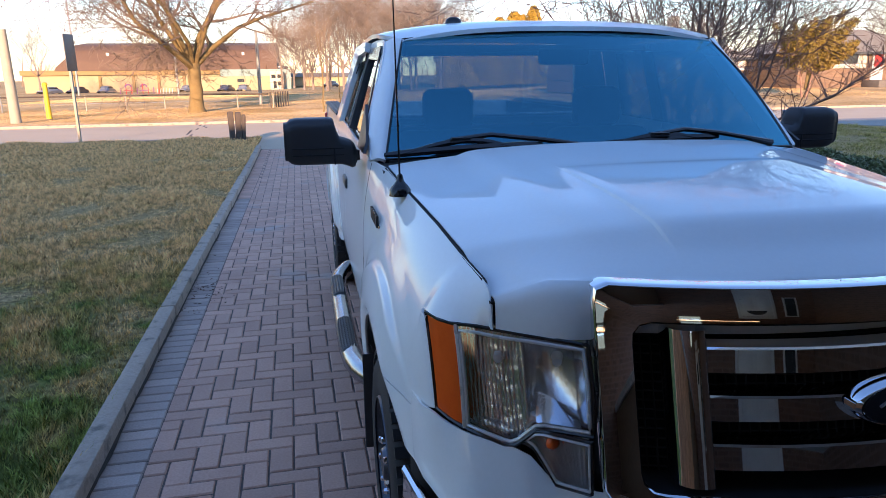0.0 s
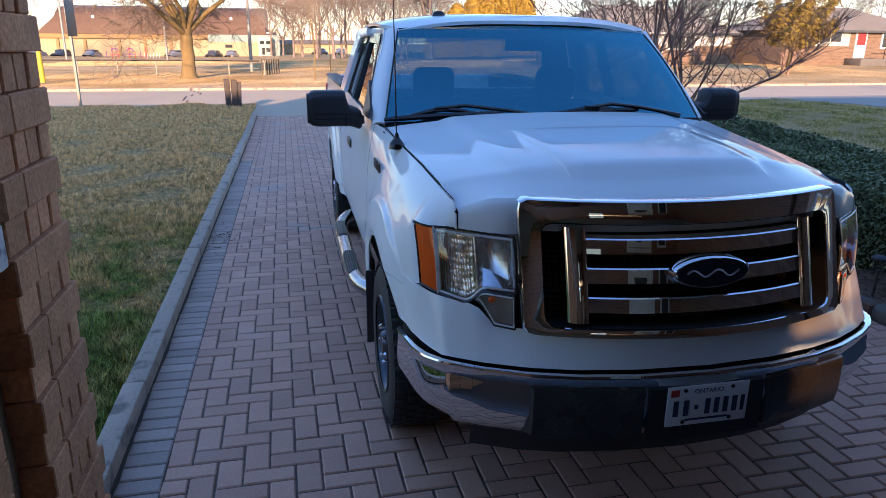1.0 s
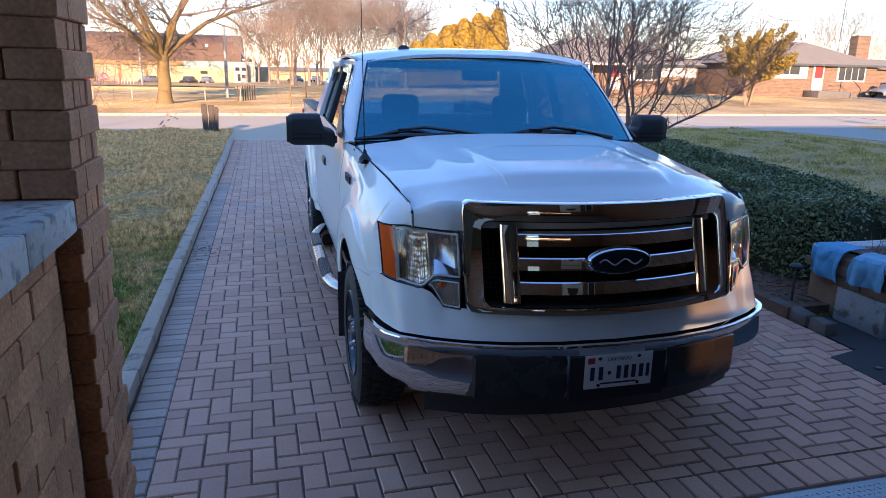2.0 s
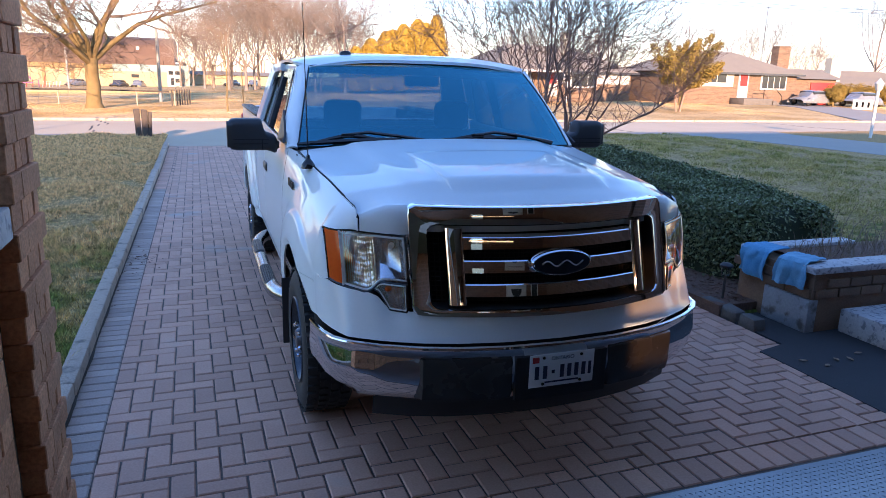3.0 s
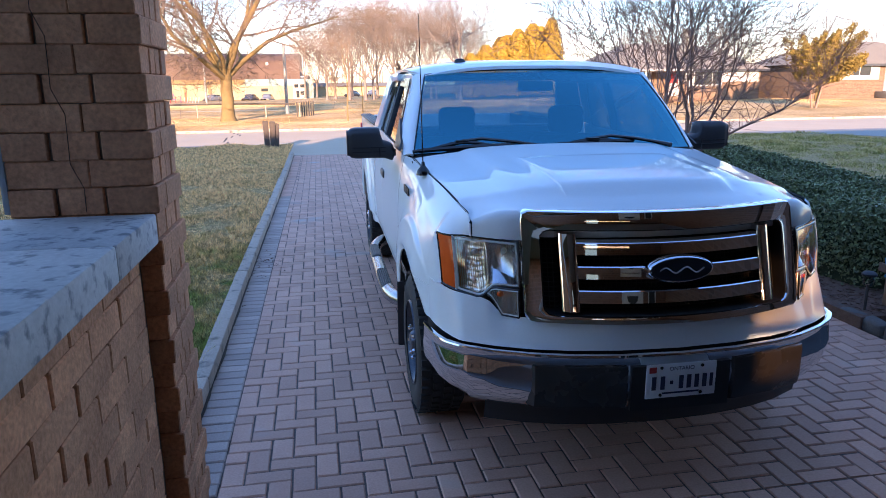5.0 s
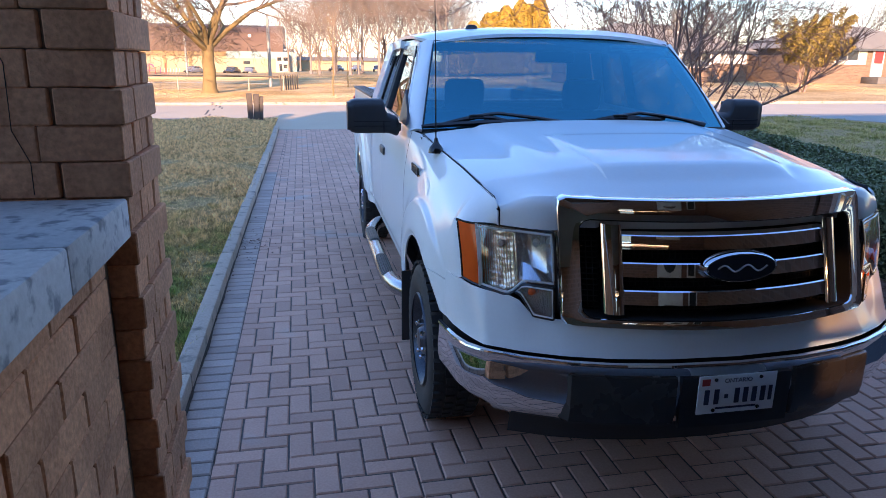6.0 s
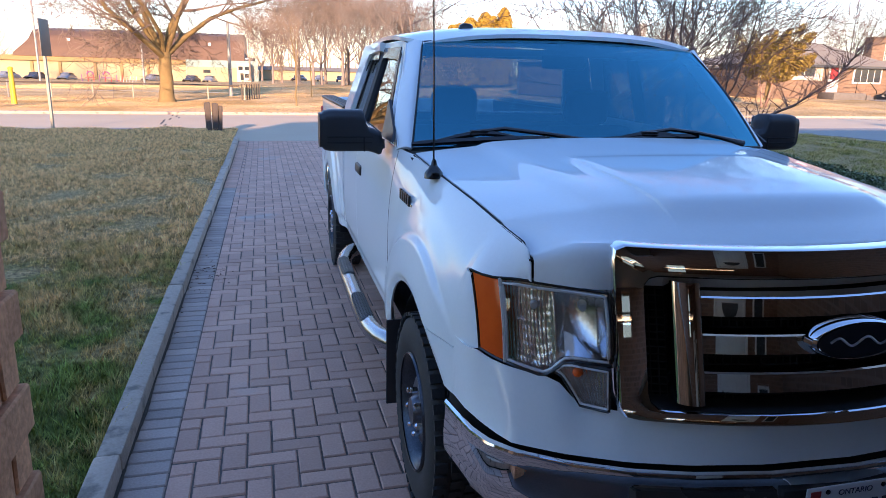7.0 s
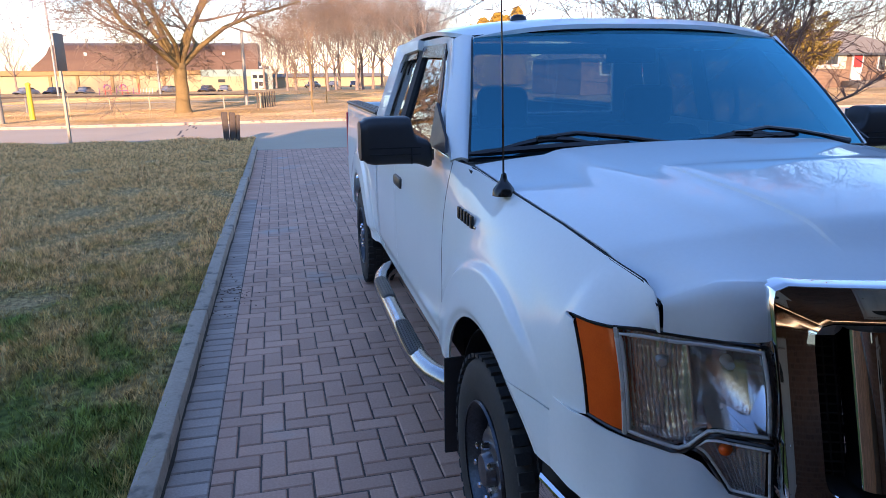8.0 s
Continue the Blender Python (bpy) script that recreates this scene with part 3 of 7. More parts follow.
def make_back_door():
    """The white house door with its half-round light, and the narrow window beside it."""
    door = thing("door_back", "white panelled house door with a half-round light", "door", pose(2.76, -6.42, 0), kind="structure")
    part("leaf", box(bmesh.new(), (0, 0, 1.03), (0.94, 0.05, 2.06), bevel=0.004), "white_trim", door)
    bm = prism(bmesh.new(), [(0.30 * math.cos(math.pi * k / 16), 0.028, 1.68 + 0.26 * math.sin(math.pi * k / 16)) for k in range(17)], (0, 0.008, 0))
    part("fan_light", bm, "dark_glass", door, "dark half-round pane")
    for x, z, h in ((-0.22, 1.20, 0.72), (0.22, 1.20, 0.72), (-0.22, 0.46, 0.56), (0.22, 0.46, 0.56)):
        part("door_panel", box(bmesh.new(), (x, 0.030, z), (0.30, 0.012, h), bevel=0.005), "white_trim", door)
    for x, z, w, h in ((-0.52, 1.06, 0.09, 2.12), (0.52, 1.06, 0.09, 2.12), (0, 2.13, 1.13, 0.10)):
        part("door_frame", box(bmesh.new(), (x, 0.01, z), (w, 0.07, h), bevel=0.004), "white_trim", door)
    part("door_handle", lathe(bmesh.new(), [(0.0001, 0.09), (0.026, 0.08), (0.028, 0.06), (0.012, 0.05), (0.012, 0.02)], pose(-0.40, 0, 1.0, 0, 0, 90), 16), "chrome", door, "chrome door knob")
    side = thing("window_narrow", "narrow white-framed window beside the door", "window", pose(3.82, -6.42, 1.45), kind="structure")
    part("pane", box(bmesh.new(), (0, 0.0, 0), (0.34, 0.03, 1.1)), "dark_glass", side)
    for x, z, w, h in ((-0.19, 0, 0.05, 1.2), (0.19, 0, 0.05, 1.2), (0, 0.575, 0.34, 0.05), (0, -0.575, 0.34, 0.05)):
        part("window_frame", box(bmesh.new(), (x, 0.01, z), (w, 0.06, h), bevel=0.004), "white_trim", side)


make_back_door()
wall("wall_front_right", (10.6, -3.3, 1.4), (11.4, 6.2, 2.8))
# Unseen ceiling, added to shade from above and bounce light.
solid("ceiling", box(bmesh.new(), (2.1, -3.35, 2.85), (5.4, 6.2, 0.12)), "ceiling", "unseen carport ceiling, pale to bounce light", "ceiling", "structure", smooth=False)
# Unseen roofs, added so the house shadow ends near the street.
solid("roof_low", prism(bmesh.new(), [(-26.0, -8.6, 3.2), (-26.0, -5.4, 3.2), (-26.0, -7.0, 6.3)], (46, 0, 0)), "roof_grey", "unseen house roof, sized to set the edge of its shadow", "roof", "structure", smooth=False)
solid("roof_gable", prism(bmesh.new(), [(-8.2, -6.5, 3.3), (-2.0, -6.5, 3.3), (-3.4, -6.5, 6.6), (-4.6, -6.5, 7.0), (-6.4, -6.5, 6.8)], (0, -1.0, 0)), "roof_grey", "unseen roof gable, shaped for its shadow", "roof", "structure", smooth=False)
solid("beam_front", box(bmesh.new(), (2.2, -0.13, 2.66), (5.2, 0.26, 0.5)), "ceiling", "unseen carport beam, pale to bounce light", "beam", "structure", smooth=False)
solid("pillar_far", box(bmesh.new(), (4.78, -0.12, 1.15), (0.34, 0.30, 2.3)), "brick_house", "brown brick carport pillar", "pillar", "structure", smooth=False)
for x in (7.2, 10.4):
    w = thing("window_house", "white-framed house window", "window", kind="structure")
    part("window_frame", box(bmesh.new(), (x, -0.16, 1.5), (1.5, 0.1, 1.2), bevel=0.01), "white_trim", w)
    part("pane", box(bmesh.new(), (x, -0.10, 1.5), (1.32, 0.02, 1.02)), "dark_glass", w)


# ---- the pickup: local x across, y from its front to its tail, z up ----
WHEEL_V, WHEEL_R, ARCH_R = (1.15, 4.82), 0.395, 0.52
SEAM = [(0.44, 0.800), (0.60, 0.812), (0.90, 0.832), (1.30, 0.865), (1.62, 0.885), (1.85, 0.93), (3.3, 0.94), (5.95, 0.95)]
SEAM_Z = [(0.42, 1.152), (0.435, 1.205), (0.455, 1.236), (0.50, 1.252), (0.62, 1.263), (0.90, 1.296), (1.30, 1.335), (1.62, 1.368), (1.85, 1.378), (2.3, 1.40), (3.3, 1.435), (5.95, 1.45)]
FASCIA = [(0, 0.060), (0.3, 0.090), (0.467, 0.143), (0.625, 0.222), (0.765, 0.322), (0.86, 0.398), (0.915, 0.478), (0.938, 0.565), (0.946, 0.66)]
BUMPER = [(0, 0.035), (0.25, 0.05), (0.45, 0.088), (0.6, 0.138), (0.75, 0.215), (0.87, 0.302), (0.925, 0.372), (0.952, 0.45), (0.966, 0.54), (0.972, 0.635)]



def rail_point(v, z):
    """Half width of the cab's side above the belt."""
    return 0.932 - 0.115 * smoothstep(1.38, 1.90, z) - 0.02 * smoothstep(2.0, 2.4, v) * smoothstep(1.5, 1.9, z)


def side_u(v, z):
    us, zs, w = at(SEAM, v), at(SEAM_Z, v), 0.972
    if v < 1.1:
        w -= 0.028 * ((1.1 - v) / 0.5) ** 2
    if z > 0.92:
        u = w - (w - us) * min(1.0, (z - 0.92) / (zs - 0.92)) ** 2.5
    else:
        u = w - 0.03 * ((0.92 - z) / 0.45) ** 2 - 0.02 * smoothstep(0.60, 0.57, z)
    for c in WHEEL_V:
        r = math.hypot(v - c, z - 0.40)
        flare = 0.010 * smoothstep(0.80, 0.70, r) + 0.018 * smoothstep(0.712, 0.684, r) + 0.012 * smoothstep(0.69, 0.56, r) - 0.012 * smoothstep(0.555, ARCH_R, r)
        u += flare * smoothstep(0.60, 0.90, v)
    return u


def side_panel(sgn, v0, v1, n, rows=26):
    bm = bmesh.new()
    vs = [v0 + (v1 - v0) * i / n for i in range(n + 1)]
    for c in WHEEL_V:
        for e in (c - ARCH_R, c + ARCH_R):
            k = min(range(len(vs)), key=lambda i: abs(vs[i] - e))
            if abs(vs[k] - e) < (v1 - v0) / n and 0 < k < n:
                vs[k] = e
    vs.sort()

    def fn(a, b):
        v = vs[round(a * n)]
        lo = 0.50 if v > 1.3 else 0.868
        for c in WHEEL_V:
            if abs(v - c) < ARCH_R:
                lo = max(lo, 0.40 + math.sqrt(max(0.0, ARCH_R ** 2 - (v - c) ** 2)))
        hi = at(SEAM_Z, v) - 0.004
        z = lo + (hi - lo) * b
        return (sgn * side_u(v, z), v, z)
    return grid(bm, fn, n, rows)


def lamp_v(u):
    return at([(0.60, 0.225), (0.63, 0.246), (0.70, 0.296), (0.765, 0.346), (0.83, 0.400), (0.88, 0.455), (0.905, 0.510), (0.917, 0.568)], u)


def hood_crease(s):
    """Half width of the hood's raised middle panel, as a share of the hood's own half width."""
    return 0.482 - 0.024 * s


def hood_z(u, s, t):
    v = 0.44 + 1.18 * s
    us, zs = at(SEAM, v), at(SEAM_Z, v)
    k = min(1.0, abs(u) / us)
    front = 1.216 + 0.046 * smoothstep(0.805, 0.68, abs(u)) + 0.008 * (1 - k * k)
    full = zs + (0.094 - 0.030 * s) * (1 - k ** 2.5)
    edge = 0.53 + 0.07 * s
    full += 0.014 * smoothstep(0.10, 0.34, s) * smoothstep(edge + 0.035, edge - 0.02, abs(u))
    full += 0.008 * smoothstep(0.10, 0.16, s) * smoothstep(0.69, 0.635, s) * smoothstep(0.005, -0.005, abs(t) - hood_crease(s))
    f = 1 - (1 - min(1.0, s / 0.19)) ** 1.04
    return front + (full - front) * f


def hood_front(u):
    k = abs(u)
    return 0.214 + 0.140 * (k / 0.61) ** 2 if k < 0.61 else 0.354 + 0.082 * (k - 0.61) / 0.19


def make_hood():
    bm = bmesh.new()
    roll = [(0.010, -0.115), (-0.004, -0.07), (-0.008, -0.04), (-0.007, -0.018), (0.002, -0.006)]
    ns = 44

    def column(a, s):
        c = hood_crease(s)
        n = [-1, -0.985, -0.96, -0.92, -0.87, -0.82, -0.77, -0.72, -0.68, -0.64, -0.60, -0.57, -0.54]
        half = n + [-c - 0.005, -c - 0.0025, -c, -c + 0.0025, -c + 0.005] + [-0.42, -0.36, -0.30, -0.24, -0.18, -0.12, -0.06]
        cols = half + [0.0] + [-q for q in reversed(half)]
        return cols[round(a * (len(cols) - 1))]

    def fn(a, b):
        j = round(b * (ns + len(roll)))
        s = max(0.0, (j - len(roll)) / ns) ** 1.25
        t = column(a, s)
        u = t * (at(SEAM, 0.44 + 1.18 * s) - 0.006)
        v = hood_front(u) + (1.545 + 0.10 * t * t - hood_front(u)) * s
        z = hood_z(u, s, t)
        if j < len(roll):
            if abs(u) > 0.60:
                f = j / len(roll)
                foot = lamp_v(abs(u)) + 0.052 + 0.035 * smoothstep(0.68, 0.61, abs(u))
                v, z = foot + (v - foot) * f ** 1.7, 1.146 + (z - 1.146) * (1 - (1 - f) ** 1.25)
            else:
                v, z = v + roll[j][0], z + roll[j][1]
        else:
            v += 0.010 * (s == 0)
        return (u, v, z)
    return grid(bm, fn, 50, ns + len(roll))


LAMP_FOOT = [(0, 0.914), (0.46, 0.888), (0.54, 0.904), (0.62, 0.938), (0.68, 0.945), (1, 0.948)]


def lamp_point(p, q, sgn, back=0.0):
    """A point of the headlamp's face: p from its outer to its inner end, q from its foot to its top."""
    lo_u, lo_z = 0.908 + (0.626 - 0.908) * p, at(LAMP_FOOT, p)
    hi_u, hi_z = 0.916 + (0.632 - 0.916) * p, at([(0, 1.134), (0.3, 1.147), (1, 1.142)], p)
    u, z = lo_u + (hi_u - lo_u) * q, lo_z + (hi_z - lo_z) * q
    v = lamp_v(u)
    v += 0.21 * (z - 0.9) - 0.012 * math.sin(math.pi * q)
    return Vector((sgn * (u - back * 0.3), v + back, z))


def low_lamp_point(p, q, sgn, back=0.0):
    u = 0.636 + (0.058 + 0.060 * q) * p
    z = 0.824 + q * (at(LAMP_FOOT, (0.902 - u) / 0.276) - 0.004 - 0.824)
    v = at([(0.60, 0.210), (0.63, 0.230), (0.70, 0.293), (0.765, 0.362)], u) + 0.1 * (z - 0.83) - 0.006
    return Vector((sgn * u, v + back, z))


def outline(bm, fn, r, n=14, sides=6):
    pts = [fn(i / n, 0) for i in range(n)] + [fn(1, i / n) for i in range(n)] + [fn(1 - i / n, 1) for i in range(n)] + [fn(0, 1 - i / n) for i in range(n + 1)]
    return tube(bm, pts, r, sides)


def make_headlamp(truck, sgn):
    def dish(p, q, back):
        """Ribbed pillow optics in the outer part, a deep bowl behind the main bulb."""
        c = lamp_point(p, q, sgn, back)
        outer, bowl = smoothstep(0.16, 0.22, p) * smoothstep(0.60, 0.54, p), smoothstep(0.56, 0.62, p)
        fp, fq = (p * 34) % 1.0 - 0.5, (q * 11) % 1.0 - 0.5
        c.y += outer * (0.020 * math.sin(math.pi * q) + 0.007 * (fp * fp + fq * fq) + 0.004 * noise.noise((p * 15, q * 6, 2.0)))
        c.y += bowl * 0.075 * max(0.0, 1 - ((p - 0.79) / 0.22) ** 2) * max(0.0, 1 - ((q - 0.55) / 0.52) ** 2)
        c.y += bowl * 0.004 * abs((p * 26) % 1.0 - 0.5) * smoothstep(0.5, 0.95, q)
        return c
    lamp = part("headlamp", grid(bmesh.new(), lambda a, b: dish(a, b, 0.034), 200, 54), "reflector", truck, "clear headlamp with faceted reflector and amber corner", thick=0.004, angle=20)
    part("amber_marker", grid(bmesh.new(), lambda a, b: lamp_point(0.006 + a * 0.154, 0.02 + b * 0.96, sgn, 0.004), 6, 8), "amber", lamp, "amber side marker", thick=0.006)
    part("lens", grid(bmesh.new(), lambda a, b: lamp_point(0.168 + 0.832 * a, b, sgn), 14, 8), "lens", lamp, "clear lamp lens").visible_shadow = False
    part("divider", tube(bmesh.new(), [lamp_point(0.170, i / 6, sgn, 0.002) for i in range(7)], 0.006, 6), "bezel", lamp)
    for p in (0.42, 0.80):
        c, n = lamp_point(p, 0.72, sgn, 0.045), Vector((sgn * 0.35, -0.94, 0))
        m = Matrix.Translation(c) @ n.to_track_quat("X", "Z").to_matrix().to_4x4()
        part("bulb", lathe(bmesh.new(), [(0.0001, 0.020), (0.010, 0.018), (0.013, -0.02)], m, 14), "bezel", lamp)
    part("lower_reflector", grid(bmesh.new(), lambda a, b: lamp_point(0.64 + 0.28 * a, (0.34 - 0.20 * a) * (1 - b) + 0.06 * b, sgn, 0.050 * (1 - b) + 0.008 * b), 24, 6), "mirror_dish", lamp, thick=0.002)
    part("side_reflector", grid(bmesh.new(), lambda a, b: lamp_point(0.955 - 0.05 * a, 0.10 + 0.8 * b, sgn, 0.006 + 0.045 * a), 6, 8), "mirror_dish", lamp, thick=0.002)
    part("seal", outline(bmesh.new(), lambda a, b: lamp_point(a, b, sgn, 0.003), 0.005), "gloss_black", lamp)
    part("rim", outline(bmesh.new(), lambda a, b: lamp_point(0.190 + a * 0.782, 0.045 + b * 0.90, sgn, 0.002), 0.0045), "bezel", lamp)
    low = part("turn_lamp", grid(bmesh.new(), lambda a, b: low_lamp_point(a, b, sgn, 0.026 + 0.003 * math.sin(a * 80)), 60, 8), "reflector", truck, "clear ribbed lower turn lamp", thick=0.004)
    part("lens", grid(bmesh.new(), lambda a, b: low_lamp_point(a, b, sgn), 8, 8), "lens", low).visible_shadow = False
    b2 = bmesh.new()
    bmesh.ops.create_icosphere(b2, subdivisions=2, radius=0.014, matrix=Matrix.Translation(low_lamp_point(0.60, 0.76, sgn, 0.014)))
    part("bulb", b2, "amber", low)
    part("seal", outline(bmesh.new(), lambda a, b: low_lamp_point(a, b, sgn, 0.002), 0.0042), "gloss_black", low)
    part("rim", outline(bmesh.new(), lambda a, b: low_lamp_point(0.05 + 0.9 * a, 0.06 + 0.88 * b, sgn, -0.001), 0.003), "bezel", low)


def grille_v(u, z):
    return 0.118 + 0.145 * (u / 0.61) ** 2 + 0.29 * (z - 1.03)


def ring(t, w, h, r):
    """A point at t of 1 round an upright rounded rectangle of half width w and half height h."""
    segs = [(2 * (w - r), 0), (math.pi / 2 * r, 1), (2 * (h - r), 2), (math.pi / 2 * r, 3), (2 * (w - r), 4), (math.pi / 2 * r, 5), (2 * (h - r), 6), (math.pi / 2 * r, 7)]
    d = t * sum(s[0] for s in segs)
    for length, k in segs:
        if d <= length:
            break
        d -= length
    else:
        d = length
    f = d / length
    if k == 0:
        return (-w + r + d, h)
    if k == 2:
        return (w, h - r - d)
    if k == 4:
        return (w - r - d, -h)
    if k == 6:
        return (-w, -h + r + d)
    cx, cz, a0 = {1: (w - r, h - r, 90), 3: (w - r, -h + r, 0), 5: (-w + r, -h + r, -90), 7: (-w + r, h - r, -180)}[k]
    a = radians(a0 - 90 * f)
    return (cx + r * math.cos(a), cz + r * math.sin(a))


def make_grille(truck):
    # rings of the frame: half width, centre height, half height, corner radius, set-back
    prof = [(0.617, 1.043, 0.230, 0.032, 0.045), (0.6165, 1.043, 0.2295, 0.031, 0.012), (0.615, 1.043, 0.2275, 0.030, 0.003), (0.6125, 1.043, 0.225, 0.029, -0.001), (0.610, 1.043, 0.2225, 0.028, 0.0), (0.548, 1.021, 0.176, 0.038, -0.001), (0.545, 1.020, 0.173, 0.037, 0.006)]

    def fn(a, b):
        w, zc, h, r, off = prof[round(b * (len(prof) - 1))]
        u, z = ring(a % 1.0, w, h, r)
        return (u, grille_v(u, zc + z) + off, zc + z)
    grille = part("grille", grid(bmesh.new(), fn, 120, len(prof) - 1, close_a=True), "chrome", truck, "chrome grille with three bars", thick=0.003, angle=28)
    def wall(a, b):
        u, z = ring(a % 1.0, 0.5455, 0.1735, 0.037)
        return (u, grille_v(u, 1.020 + z) + 0.006 + 0.10 * b, 1.020 + z)
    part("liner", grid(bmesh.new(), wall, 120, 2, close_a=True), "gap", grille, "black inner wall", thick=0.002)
    for z in (1.118, 1.020, 0.922):
        bm = bmesh.new()

        def bar(a, b, z=z):
            u = -0.406 + 0.812 * a
            c = [(0.04, -0.028), (0.002, -0.029), (-0.002, -0.026), (0.004, -0.002), (0.009, 0.022), (0.014, 0.026), (0.05, 0.031)][round(b * 6)]
            return (u, grille_v(u, z) + 0.012 + c[0], z + c[1])
        part("bar", grid(bm, bar, 30, 6), "chrome", grille, "chrome bar", angle=25, thick=0.002)
    for sgn in (-1, 1):
        def post(a, b, sgn=sgn):
            c = [(-0.044, 0.06), (-0.044, 0.022), (-0.041, 0.014), (-0.034, 0.008), (-0.022, 0.004), (-0.008, 0.002), (0.006, 0.004), (0.018, 0.009), (0.026, 0.016), (0.029, 0.024), (0.029, 0.06)][round(b * 10)]
            z = 0.862 + 0.318 * a
            u = sgn * (0.445 + c[0])
            return (u, grille_v(u, z) + c[1], z)
        part("upright", grid(bmesh.new(), post, 10, 10), "chrome", grille, "chrome upright", angle=50, thick=0.002)
    bm = bmesh.new()
    for i in range(53):
        u = -0.54 + 1.08 * i / 52
        tube(bm, [(u, grille_v(u, z) + 0.095, z) for z in (0.85, 0.96, 1.08, 1.19)], 0.0026, 4)
    for k in range(17):
        z = 0.86 + 0.32 * k / 16
        tube(bm, [(u, grille_v(u, z) + 0.093, z) for u in (-0.54, -0.36, -0.18, 0, 0.18, 0.36, 0.54)], 0.0026, 4)
    part("lattice", bm, "rubber", grille, "black wire lattice")
    # Black sheet for the darkness behind the lattice.
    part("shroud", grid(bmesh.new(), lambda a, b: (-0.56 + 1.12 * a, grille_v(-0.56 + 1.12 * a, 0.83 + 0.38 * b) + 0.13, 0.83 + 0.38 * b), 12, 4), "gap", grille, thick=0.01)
    emblem = part("emblem", grid(bmesh.new(), lambda a, b: (
        0.143 * [0.895, 0.95, 1.0, 1.0][round(b * 3)] * math.cos(2 * math.pi * a),
        grille_v(0, 1.036) + [-0.014, -0.020, -0.012, 0.02][round(b * 3)],
        1.036 + 0.059 * [0.80, 0.90, 1.0, 1.0][round(b * 3)] * math.sin(2 * math.pi * a)), 48, 3, close_a=True), "chrome", grille, "oval emblem with a chrome rim")
    bm = bmesh.new()
    c = bm.verts.new((0, grille_v(0, 1.036) - 0.0172, 1.036))
    r = [bm.verts.new((0.129 * math.cos(2 * math.pi * k / 40), grille_v(0, 1.036) - 0.0165, 1.036 + 0.0475 * math.sin(2 * math.pi * k / 40))) for k in range(40)]
    for k in range(40):
        bm.faces.new((c, r[k], r[(k + 1) % 40]))
    part("disc", bm, "emblem_blue", emblem, "dark enamel disc", thick=0.004)
    bm = bmesh.new()
    y = grille_v(0, 1.036) - 0.023
    tube(bm, [(-0.095 + 0.19 * i / 24, y, 1.036 + 0.012 * math.sin(i * 0.55)) for i in range(25)], 0.0035, 5)
    part("mark", bm, "silver", emblem, "plain silver stroke")


def make_wheel(truck, sgn, v):
    m = pose(sgn * 0.982, v, WHEEL_R) @ Matrix.Diagonal((sgn, 1, 1, 1))
    prof = [(0.235, -0.23), (0.30, -0.245), (0.365, -0.235), (0.385, -0.21), (0.388, -0.12), (0.385, -0.035), (0.372, -0.012), (0.345, 0.0), (0.30, 0.006), (0.262, 0.0), (0.228, -0.012), (0.222, -0.03)]
    wheel = part("wheel", lathe(bmesh.new(), prof, m, 64), "rubber", truck, "black all-terrain tyre on a steel wheel")
    bm = bmesh.new()
    for k in range(46):
        a = 2 * math.pi * k / 46
        for x, w, off in ((-0.028, 0.045, 0), (-0.085, 0.04, 0.5), (-0.14, 0.04, 0), (-0.195, 0.045, 0.5)):
            mm = m @ Matrix.Rotation(a + off * 2 * math.pi / 46, 4, "X") @ pose(x, 0, 0.389)
            box(bm, (0, 0, 0), (w, 0.034, 0.014), mm)
    part("tread", bm, "rubber", wheel, smooth=False)
    part("rim", lathe(bmesh.new(), [(0.232, 0.004), (0.236, -0.004), (0.226, -0.020), (0.212, -0.034), (0.205, -0.07), (0.20, -0.2)], m, 48), "rim_dark", wheel, "dark steel rim", thick=0.004)

    def hole(i, k):
        return not (i == 1 and k % 6 in (0, 1, 2))
    disc = [(0.206, -0.072), (0.186, -0.066), (0.146, -0.046), (0.135, -0.034), (0.115, -0.026), (0.066, -0.026), (0.060, -0.010), (0.052, 0.002), (0.0001, 0.006)]
    part("disc", lathe(bmesh.new(), disc, m, 48, hole), "rim_light", wheel, "dark grey wheel centre", thick=0.004)
    for k in range(7):
        a = 2 * math.pi * k / 7
        mm = m @ Matrix.Rotation(a, 4, "X") @ pose(0, 0, 0.09)
        part("lug_nut", lathe(bmesh.new(), [(0.012, -0.028), (0.0125, -0.004), (0.010, 0.004), (0.0001, 0.008)], mm, 6), "chrome", wheel)
    part("brake_drum", lathe(bmesh.new(), [(0.0001, -0.105), (0.17, -0.105), (0.17, -0.2)], m, 24), "rim_dark", wheel)


